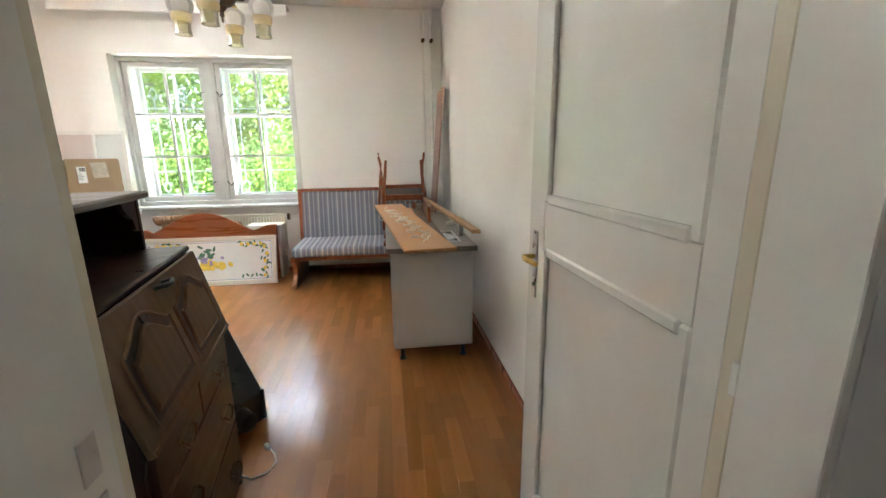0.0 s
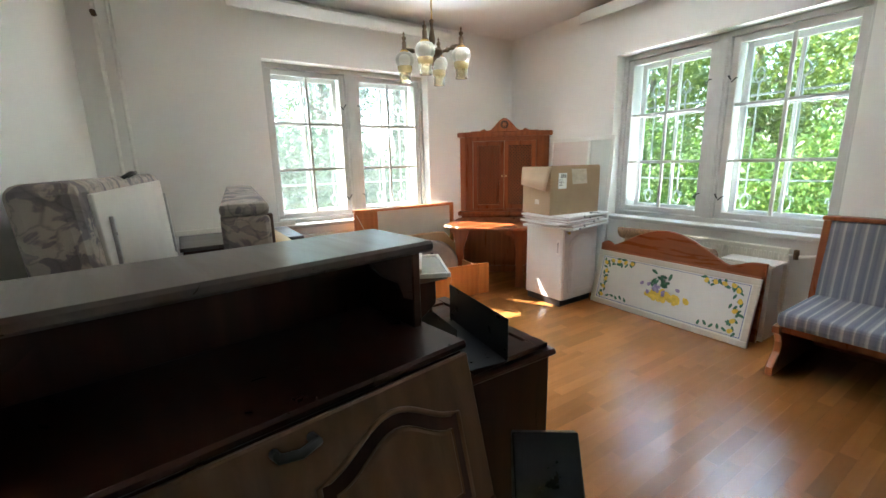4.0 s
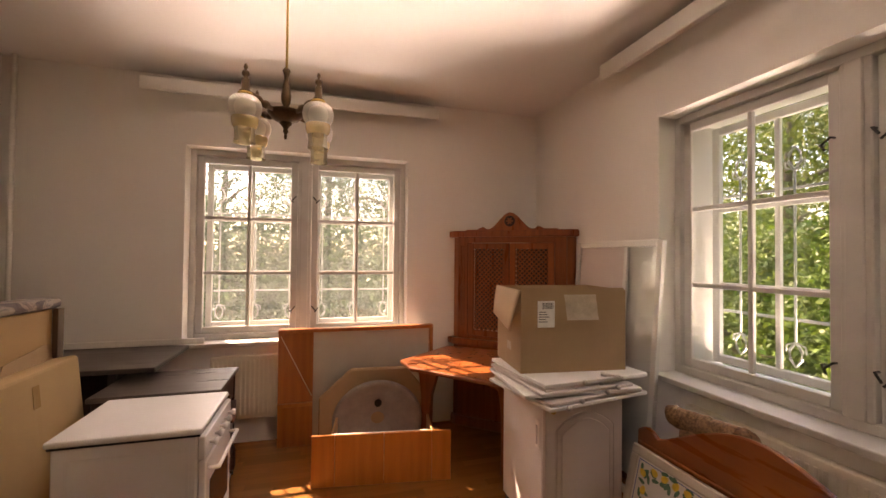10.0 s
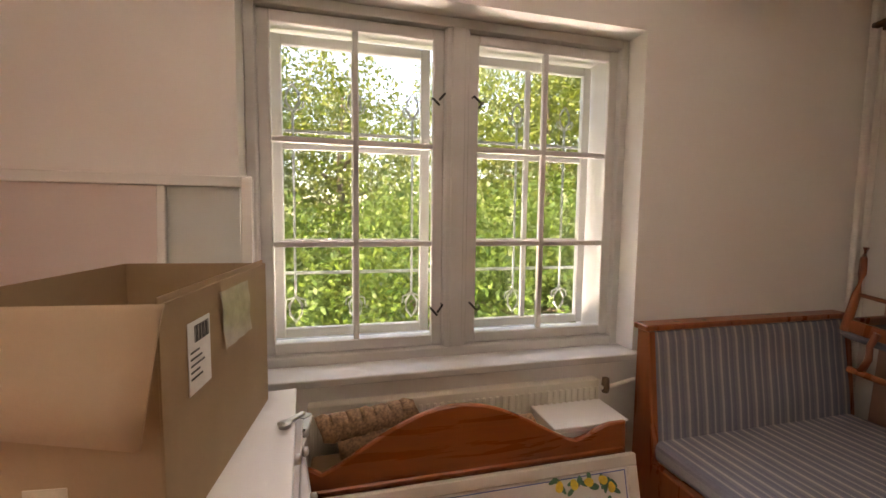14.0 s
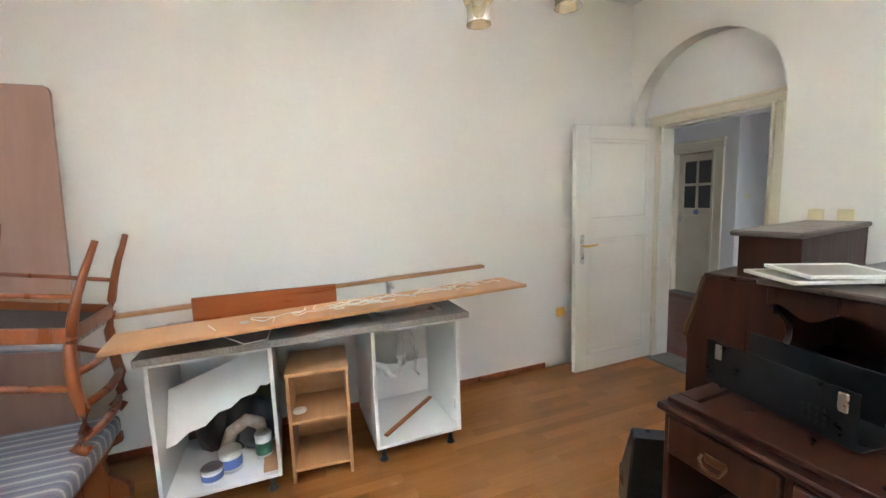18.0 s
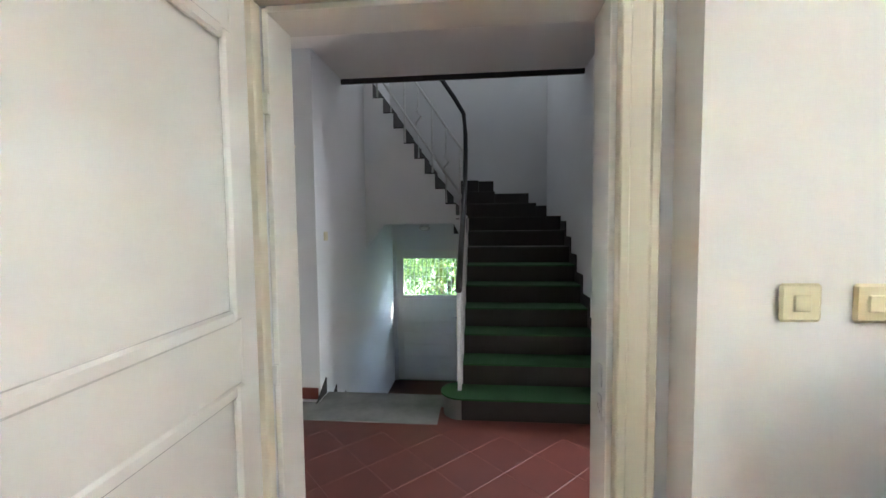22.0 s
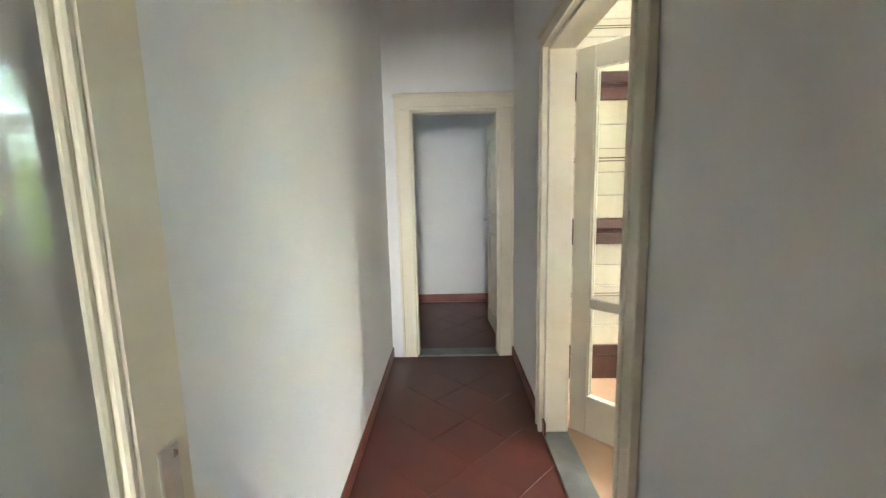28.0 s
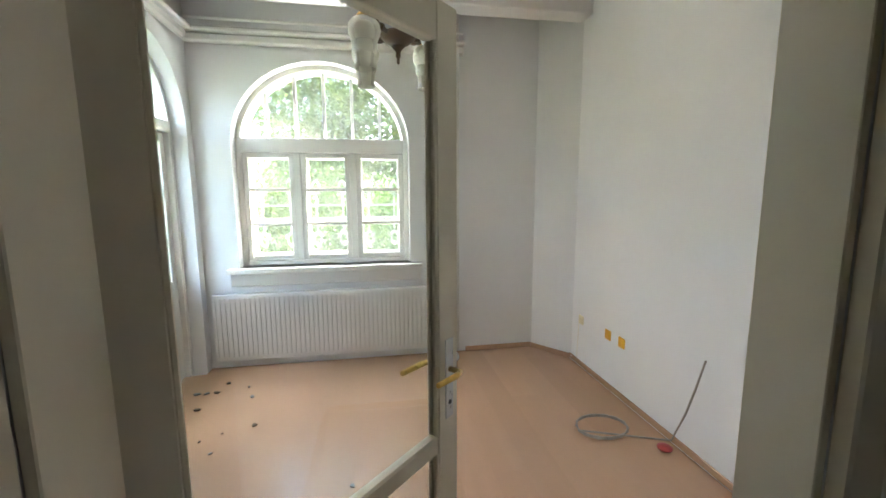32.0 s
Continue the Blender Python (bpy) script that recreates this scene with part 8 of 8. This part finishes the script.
    lathe(bm, [(0.0, -0.022), (0.03, -0.020), (0.060, -0.006), (0.082, 0.018), (0.088, 0.030), (0.082, 0.036), (0.05, 0.042), (0.022, 0.048), (0.0, 0.05)], 24, (0, 0, zh))
    hub = part("bowl", bm, M["bronze"], c, "dark bronze bowl")
    bm = bm_new()
    lathe(bm, [(0.0, -0.105), (0.006, -0.10), (0.008, -0.085), (0.005, -0.078), (0.014, -0.065), (0.010, -0.052), (0.016, -0.040), (0.030, -0.026), (0.032, -0.019), (0.0, -0.016)], 16, (0, 0, zh))
    part("finial", bm, M["bronze"], hub, "turned drop finial")
    bm = bm_new()
    lathe(bm, [(0.020, 0.046), (0.012, 0.058), (0.022, 0.085), (0.025, 0.115), (0.018, 0.165), (0.010, 0.205), (0.014, 0.225), (0.020, 0.245), (0.012, 0.255), (0.0, 0.26)], 16, (0, 0, zh))
    part("stem", bm, M["bronze"], hub, "turned dark stem")
    for k in range(arms):
        a = radians(a0 + 360 / arms * k)
        dx, dy = math.cos(a), math.sin(a)
        R = 0.225
        bm = bm_new()
        pts = [(dx * r, dy * r, zh + z) for r, z in ((0.075, 0.026), (0.10, 0.030), (0.11, 0.034), (0.125, 0.036), (0.135, 0.040), (0.155, 0.046), (0.165, 0.050), (0.19, 0.060), (R, 0.062))]
        tube(bm, pts, [0.011, 0.012, 0.019, 0.019, 0.010, 0.018, 0.017, 0.009, 0.010], 10)
        arm = part("arm", bm, M["bronze"], c)
        bm = bm_new()
        lathe(bm, [(0.0, 0.190), (0.005, 0.185), (0.010, 0.170), (0.005, 0.160), (0.016, 0.148), (0.017, 0.136), (0.009, 0.124), (0.018, 0.116), (0.018, 0.068), (0.026, 0.060), (0.030, 0.052), (0.0, 0.050)], 14, (dx * R, dy * R, zh))
        part("candle_finial", bm, M["bronze"], arm)
        bm = bm_new()
        lathe(bm, [(0.030, 0.053), (0.034, 0.048), (0.034, 0.042), (0.0, 0.041)], 16, (dx * R, dy * R, zh))
        part("collar", bm, M["brass"], arm, "brass collar")
        bm = bm_new()
        lathe(bm, [(0.030, 0.041), (0.052, 0.032), (0.067, 0.014), (0.072, -0.010), (0.069, -0.034), (0.060, -0.054), (0.056, -0.062)], 24, (dx * R, dy * R, zh))
        shade = part("shade", bm, M["shadeglass"], arm, "frosted glass globe")
        bm = bm_new()
        lathe(bm, [(0.056, -0.062), (0.058, -0.066), (0.056, -0.092), (0.049, -0.108), (0.045, -0.112)], 24, (dx * R, dy * R, zh))
        part("shade_band", bm, M[tint], shade, "tinted glass band")
        bm = bm_new()
        lathe(bm, [(0.045, -0.112), (0.044, -0.130), (0.043, -0.155), (0.046, -0.174), (0.048, -0.178), (0.045, -0.176), (0.040, -0.152), (0.041, -0.128)], 24, (dx * R, dy * R, zh))
        part("shade_cup", bm, M["palecup"] if tint == "amber" else M[tint], shade, "clear glass cup with a flared rim")
    return c


chandelier(-2.65, 2.765, 2.295, "bronze chandelier with four frosted amber shades", 45)
chandelier(-0.622, 2.642, 2.318, "bronze chandelier with four frosted amber shades", 2)


# sockets and switches
def plate(name, m, mat, label, cat, rocker=True):
    p = thing(name, m, label, cat)
    bm = bm_new()
    box(bm, -0.04, 0.04, -0.012, -0.0015, -0.04, 0.04, 0.006)
    part("cover", bm, mat, p)
    bm = bm_new()
    if rocker:
        box(bm, -0.018, 0.018, -0.017, -0.0115, -0.018, 0.018, 0.003)
    else:
        lathe(bm, [(0.026, 0.0), (0.026, 0.006), (0.022, 0.006), (0.020, -0.004), (0, -0.004)], 16, (0, 0, 0), pose(0, -0.012, 0, 90))
    part("insert", bm, mat, p)
    return p


plate("wall_switch", pose(-0.385, YS, 1.325, 0, 0, 180), M["ivory"], "ivory light switch on the wall", "switch")
plate("wall_switch", pose(-0.525, YS, 1.325, 0, 0, 180), M["ivory"], "ivory light switch on the wall", "switch")
plate("wall_socket", pose(XE, 1.19, 0.48, 0, 0, -90), M["yellow"], "yellow wall socket low on the wall", "socket", False)

# ---------------------------------------------------------------- hall, corridor, sunroom fittings
plate("wall_switch", pose(1.65, -2.20, 1.40, 0, 0, -90), M["ivory"], "small ivory switch beside the cellar stairs", "switch")
plate("wall_switch", pose(HX, -1.78, 1.44, 0, 0, 90), M["ivory"], "pale double switch on the stair wall", "switch")
plate("wall_switch", pose(3.34, CYR, 1.33, 0, 0, 180), M["ivory"], "ivory switch on the corridor wall", "switch")


def skirt(dims, label="dark red tiled skirting"):
    bm = bm_new()
    box(bm, *dims, bev=0.003)
    ob = part("baseboard", bm, M["redskirt"])
    tagged(ob, label, "baseboard", "", "structure")


skirt((HE - 0.012, HE - 0.001, -1.985, -1.175, 0.0, 0.10))
skirt((2.70, 2.709, -2.0 + 0.001, -1.99, 0, 0.1))
skirt((1.665, 1.81, -1.9985, -1.985, 0.0, 0.10))
skirt((2.85, 6.57, CYL - 0.012, CYL - 0.001, 0.0, 0.085))
skirt((2.85, 4.37, CYR + 0.001, CYR + 0.012, 0.0, 0.085))
skirt((5.41, 6.57, CYR + 0.001, CYR + 0.012, 0.0, 0.085))
skirt((8.247, 8.259, CYR, CYL, 0.0, 0.10))
skirt((6.71, 8.24, CYL - 0.012, CYL - 0.001, 0.0, 0.10))
bm = bm_new()
box(bm, HX + 0.001, HX + 0.012, -1.66, -1.25, 0, 0.1, 0.003)
tagged(part("baseboard", bm, M["darkstep"]), "dark stone skirting", "baseboard", "", "structure")

# lobby door edge at the far end
panel_door("door_lobby", pose(6.78, CYR + 0.05, 0, 0, 0, 4), 0.72, 2.0, [(0.1, 0.62, 0.16, 0.95), (0.1, 0.62, 1.12, 1.86)], M["cream"], "cream panelled door standing open along the lobby wall", 1, M["steel"])

# ceiling lamp over the cellar door
cl = thing("ceiling_lamp", pose(1.05, -4.30, 1.498), "small round glass lamp below the stairs, unlit", "lamp")
bm = bm_new()
lathe(bm, [(0.07, 0.0), (0.07, -0.02), (0.05, -0.025), (0, -0.025)], 18)
part("base", bm, M["steel"], cl)
bm = bm_new()
lathe(bm, [(0.06, -0.026), (0.085, -0.05), (0.07, -0.085), (0.0, -0.10)], 18)
part("shade", bm, M["shadeglass"], cl)

# built-in wardrobe of the sunroom
wd = thing("wardrobe", pose(6.12, -1.435, 0, 0, 0, -90), "tall dark brown wardrobe with cream striped panels", "wardrobe")
WL = 1.50
pbox("body", wd, M["brown_ward"], (0.0, WL, 0.02, 0.435, 0.0, 2.75), 0.004)
pbox("plinth", wd, M["brown_ward"], (0.0, WL, -0.005, 0.019, 0.0, 0.17), 0.003)
cols = ((0.02, 0.74), (0.76, WL - 0.01))
for a, b in cols:
    for z0, z1, kz in ((0.18, 1.06, 1.02), (1.09, 2.02, 1.13), (2.05, 2.74, 2.10)):
        bm = bm_new()
        f = 0.075
        box(bm, a, a + f, -0.012, 0.019, z0, z1, 0.004)
        box(bm, b - f, b, -0.012, 0.019, z0, z1, 0.004)
        box(bm, a + f, b - f, -0.011, 0.0185, z0, z0 + f, 0.004)
        box(bm, a + f, b - f, -0.011, 0.0185, z1 - f, z1, 0.004)
        dr = part("door", bm, M["brown_ward"], wd, "dark brown framed door")
        n = 5
        h = (z1 - z0 - 2 * f) / n
        for k in range(n):
            pbox("cream_board", dr, M["cream_ward"], (a + f, b - f, 0.002, 0.012, z0 + f + k * h + 0.002, z0 + f + (k + 1) * h - 0.002), 0.002)
        bm = bm_new()
        box(bm, a + f, b - f, 0.0005, 0.0018, z0 + f + 2.45 * h, z0 + f + 2.50 * h)
        box(bm, a + f, b - f, 0.0005, 0.0018, z0 + f + 2.58 * h, z0 + f + 2.63 * h)
        part("painted_band", bm, M["brown_ward"], dr)
        knob(dr, b - 0.03 if a < 0.5 else a + 0.03, -0.012, kz, M["brass"], 0.013)

# radiator, sockets, cable, dirt
radiator("radiator", pose(6.50, GY1, 0, 0, 0, 180), 2.03, 0.08, 0.68, M["radwhite"], "long white panel radiator under the arched window", True, 0.04)
bm = bm_new()
tube(bm, [(4.34, GY1 + 0.05, 0.03), (4.34, GY1 + 0.05, 3.1)], 0.022, 10)
tagged(part("heating_pipe", bm, M["pipe"]), "white painted vertical heating pipe", "pipe")
plate("wall_socket", pose(GX0, -4.08, 0.42, 0, 0, 90), M["ivory"], "ivory telephone socket on the wall", "socket", False)
plate("wall_socket", pose(GX0, -3.66, 0.43, 0, 0, 90), M["yellow"], "yellow wall socket low on the wall", "socket", False)
plate("wall_socket", pose(GX0, -3.48, 0.43, 0, 0, 90), M["yellow"], "yellow wall socket low on the wall", "socket", False)
bm = bm_new()
tube(bm, [(GX0 + 0.004, -4.12, 0.40), (GX0 + 0.005, -4.14, 0.03), (GX0 + 0.012, -4.25, 0.03)], 0.004, 6)
tagged(part("thin_cable", bm, M["cord"]), "thin white cable along the wall", "cable")
bm = bm_new()
pts = [(GX0 + 0.02, -2.70, 0.62), (GX0 + 0.05, -2.72, 0.45), (GX0 + 0.03, -2.80, 0.25), (GX0 + 0.06, -2.86, 0.05)]
for k in range(26):
    a = k * 0.5
    pts.append((GX0 + 0.36 + 0.17 * math.cos(a), -3.12 + 0.13 * math.sin(a), 0.01 + 0.0008 * k))
tube(bm, pts, 0.006, 6)
tagged(part("antenna_cable", bm, mat_plain("grey_cable", (0.30, 0.26, 0.22), 0.6, 0, 0.2, 30, 0.1)), "grey-brown cable coiled on the floor beside the wall", "cable")
bm = bm_new()
lathe(bm, [(0.0, 0), (0.04, 0), (0.045, 0.012), (0.02, 0.022), (0, 0.022)], 14, (GX0 + 0.10, -2.86, 0.0))
tagged(part("red_reel", bm, mat_plain("red_plastic", (0.45, 0.05, 0.05), 0.5, 0, 0.2, 30, 0.1)), "small red plastic reel on the floor", "reel")
bm = bm_new()
lathe(bm, [(0.0, 0), (0.085, 0), (0.09, 0.02), (0.082, 0.045), (0.075, 0.045), (0.07, 0.02), (0.0, 0.018)], 22, (4.43, -4.43, 0.0))
tagged(part("white_dish", bm, M["melamine"]), "round white dish on the floor by the pipe", "dish")
rng3 = random.Random(3)
for k in range(16):
    x, y = 6.24 + rng3.gauss(0, 0.14), -3.82 + rng3.gauss(0, 0.32)
    if k == 0:
        x, y = 5.25, -2.87
    bm = bm_new()
    r = rng3.uniform(0.006, 0.024) * (1.6 if k == 0 else 1.0)
    prism(bm, [(r * (0.6 + 0.7 * rng3.random()) * math.cos(q * 1.05), r * 0.7 * (0.6 + 0.7 * rng3.random()) * math.sin(q * 1.05)) for q in range(6)], rng3.uniform(0.003, 0.012), pose(x, y, 0.001, 0, 0, rng3.uniform(0, 180)))
    tagged(part("plaster_crumb", bm, M["bark"] if k % 3 else M["stone"]), "small crumb of fallen plaster on the floor", "debris", "crumbs on the floor")
bm = bm_new()
box(bm, GX0 + 0.001, GX0 + 0.013, -4.27, -1.44, 0, 0.045, 0.003)
tagged(part("baseboard", bm, M["laminate"]), "narrow beech skirting", "baseboard", "", "structure")
for p, q in (((3.30, -4.24), (3.56, -4.585)), ((3.56, -4.598), (4.23, -4.60))):
    d = Vector((q[0] - p[0], q[1] - p[1], 0))
    bm = bm_new()
    box(bm, 0, d.length, -0.005, 0.007, 0, 0.045, 0.003, Matrix.Translation((p[0] + 0.012, p[1] + 0.006, 0)) @ Matrix.Rotation(math.atan2(d.y, d.x), 4, "Z"))
    tagged(part("baseboard", bm, M["laminate"]), "narrow beech skirting", "baseboard", "", "structure")
bm = bm_new()
for a, b, c in ((4.27, GX1, 0.0),):
    box(bm, a, b, GY1 + 0.001, GY1 + 0.06, 2.75, 2.82, 0.015)
    box(bm, a, b, GY1 + 0.001, GY1 + 0.10, 2.82, 2.86, 0.012)
box(bm, GX1 - 0.06, GX1 - 0.001, GY1 + 0.101, GY0 - 0.45, 2.75, 2.82, 0.015)
box(bm, GX1 - 0.10, GX1 - 0.001, GY1 + 0.101, GY0 - 0.45, 2.82, 2.86, 0.012)
tagged(part("trim_cornice", bm, M["ceiling"]), "white plaster cornice above the arched window", "cornice", "", "structure")
bm = bm_new()
for k in range(7):
    a = 2 * math.pi * k / 7
    tube(bm, [(0.0, 0.0, -0.012), (0.07 * math.cos(a), 0.07 * math.sin(a), -0.03), (0.13 * math.cos(a + 0.5), 0.13 * math.sin(a + 0.5), -0.016)], [0.016, 0.022, 0.010], 7)
lathe(bm, [(0.0, -0.045), (0.025, -0.04), (0.035, -0.02), (0.03, 0.0)], 12)
tagged(part("plaster_rosette", bm, M["ceiling"], None, "", pose(6.30, -4.40, 3.096)), "white plaster leaf rosette on the ceiling corner", "ceiling ornament")
bm = bm_new()
box(bm, GX0 + 0.001, GX1 - 0.001, -4.28, -4.10, 2.97, 3.099, 0.01)
tagged(part("trim_beam", bm, M["ceiling"]), "white ceiling beam across the sunroom", "beam", "", "structure")

# sunroom chandelier and curtain rail
chandelier(4.96, -2.95, 2.275, "dark green bronze chandelier with white glass shades", 45, 4, "shadeglass")
bm = bm_new()
tube(bm, [(4.3, -4.47, 2.90), (6.5, -4.47, 2.90)], 0.012, 8)
tagged(part("curtain_rail", bm, M["pipe"]), "white curtain rail below the ceiling", "curtain rail")

# ---------------------------------------------------------------- floor pieces
floors = {o.name: o for o in scene.objects if o.name.startswith("floor")}


def board_mesh(w, l, t, g=0.00012):
    bm = bm_new()
    box(bm, g, w - g, g, l - g, -t, 0.0)
    for v in bm.verts:
        if v.co.z > -1e-6:
            v.co.x += 0.0001 if v.co.x < w / 2 else -0.0001
    return mesh_of(bm, "parquet_board")


PW, PLn = 0.072, 0.46
me_b = board_mesh(PW, PLn, 0.011)
me_b.materials.append(M["parquet"])
count = 0
rest_v, rest_f = [], []
nx = int((XE - XW) / PW) + 1
rng4 = random.Random(2)
for i in range(nx):
    x = XW + i * PW
    off = rng4.uniform(0, PLn)
    y = YS - off
    while y < YN:
        y0, y1 = max(y, YS), min(y + PLn, YN)
        x1 = min(x + PW, XE)
        full = y0 == y and y1 == y + PLn and x1 == x + PW
        if full and -2.3 < x < 0.9 and 2.2 < y < 3.9 and count < 290:
            ob = new("parquet_board", me_b)
            ob.location = (x, y, -0.0005 + rng4.uniform(-0.0001, 0.0001))
            ob.parent = floors["floor"]
            count += 1
        elif y1 - y0 > 0.01 and x1 - x > 0.005:
            b = len(rest_v)
            g = 0.0002
            z = -0.0005
            rest_v += [(x + g, y0 + g, z), (x1 - g, y0 + g, z), (x1 - g, y1 - g, z), (x + g, y1 - g, z), (x, y0, -0.011), (x1, y0, -0.011), (x1, y1, -0.011), (x, y1, -0.011)]
            rest_f += [(b, b + 1, b + 2, b + 3), (b, b + 4, b + 5, b + 1), (b + 1, b + 5, b + 6, b + 2), (b + 2, b + 6, b + 7, b + 3), (b + 3, b + 7, b + 4, b)]
        y += PLn
me = bpy.data.meshes.new("parquet_rest")
me.from_pydata(rest_v, [], rest_f)
me.materials.append(M["parquet_rest"])
ob = new("parquet_rest", me)
ob.parent = floors["floor"]
tagged(ob, "oak parquet strips", "", "", "stuff")

# red tiles, laid diagonally in the hall and straight in the corridor
def tile_mesh(s, name):
    bm = bm_new()
    box(bm, -s / 2 + 0.002, s / 2 - 0.002, -s / 2 + 0.002, s / 2 - 0.002, -0.011, 0.0, 0.001)
    me_ = mesh_of(bm, name)
    me_.materials.append(M["redtile"])
    return me_


TS = 0.30
me_t = tile_mesh(TS, "floor_tile")
dg = TS * math.sqrt(2)
rest_v, rest_f = [], []


def clip(poly, x0, x1, y0, y1):
    for ax, lim, s in ((0, x0, 1), (0, x1, -1), (1, y0, 1), (1, y1, -1)):
        out = []
        for k in range(len(poly)):
            a, b = poly[k - 1], poly[k]
            ia, ib = s * (a[ax] - lim) >= 0, s * (b[ax] - lim) >= 0
            if ia != ib:
                t = (lim - a[ax]) / (b[ax] - a[ax])
                out.append((a[0] + t * (b[0] - a[0]), a[1] + t * (b[1] - a[1])))
            if ib:
                out.append(b)
        poly = out
        if not poly:
            return []
    return poly


def tile_field(x0, x1, y0, y1, parent, z=-0.0005):
    global rest_v, rest_f
    rest_v, rest_f = [], []
    i = 0
    y = y0 - dg
    while y < y1 + dg:
        x = x0 - dg + (dg / 2 if i % 2 else 0)
        while x < x1 + dg:
            h = dg / 2 - 0.002
            poly = [(x - h, y), (x, y - h), (x + h, y), (x, y + h)]
            inside = all(x0 <= p[0] <= x1 and y0 <= p[1] <= y1 for p in poly)
            if inside:
                ob = new("floor_tile", me_t)
                ob.matrix_basis = pose(x, y, z, 0, 0, 45)
                ob.parent = parent
            else:
                q = clip(poly, x0, x1, y0, y1)
                if len(q) > 2:
                    b = len(rest_v)
                    rest_v += [(p[0], p[1], z) for p in q]
                    rest_f.append(tuple(range(b, b + len(q))))
            x += dg
        y += dg / 2
        i += 1
    me_ = bpy.data.meshes.new("cut_tiles")
    me_.from_pydata(rest_v, [], rest_f)
    me_.materials.append(M["redtile"])
    ob = new("cut_tiles", me_)
    ob.parent = parent
    tagged(ob, "cut red floor tiles along the walls", "", "", "stuff")


tile_field(HX + 0.002, HE - 0.002, -1.70, -0.03, floors["floor_hall"])
tile_field(2.86, 6.56, CYR + 0.001, CYL - 0.001, floors["floor_corridor"])
tile_field(6.73, 8.24, CYR + 0.001, CYL - 0.001, floors["floor_corridor"])

# laminate boards
LWd, LLn = 0.192, 1.28
bm = bm_new()
box(bm, 0.0001, LWd - 0.0001, 0.0001, LLn - 0.0001, -0.011, 0.0)
me_l = mesh_of(bm, "laminate_board")
me_l.materials.append(M["laminate"])
rest_v, rest_f = [], []
rng4 = random.Random(6)
x = 3.33
i = 0
while x < GX1:
    y = GY1 - rng4.uniform(0, 1.2)
    while y < GY0:
        y0, y1, x1 = max(y, GY1), min(y + LLn, GY0), min(x + LWd, GX1)
        if y0 == y and y1 == y + LLn and x1 == x + LWd:
            ob = new("laminate_board", me_l)
            ob.location = (x, y, -0.0005)
            ob.parent = floors["floor_sunroom"]
        elif y1 - y0 > 0.01 and x1 - x > 0.01:
            b = len(rest_v)
            rest_v += [(x + 0.0001, y0, -0.0005), (x1 - 0.0001, y0, -0.0005), (x1 - 0.0001, y1 - 0.0002, -0.0005), (x + 0.0001, y1 - 0.0002, -0.0005)]
            rest_f.append((b, b + 1, b + 2, b + 3))
        y += LLn
    x += LWd
me = bpy.data.meshes.new("cut_laminate")
me.from_pydata(rest_v, [], rest_f)
me.materials.append(M["laminate_rest"])
ob = new("cut_laminate", me)
ob.parent = floors["floor_sunroom"]
tagged(ob, "cut laminate boards along the walls", "", "", "stuff")
bm = bm_new()
box(bm, XE - 0.014, XE - 0.001, 1.35, YN, 0, 0.05, 0.004)
tagged(part("baseboard", bm, M["cherry"]), "narrow reddish wooden skirting", "baseboard", "", "structure")
bm = bm_new()
box(bm, XW + 0.002, XE - 0.015, YN - 0.014, YN - 0.001, 0, 0.05, 0.004)
tagged(part("baseboard", bm, M["cherry"]), "narrow reddish wooden skirting", "baseboard", "", "structure")
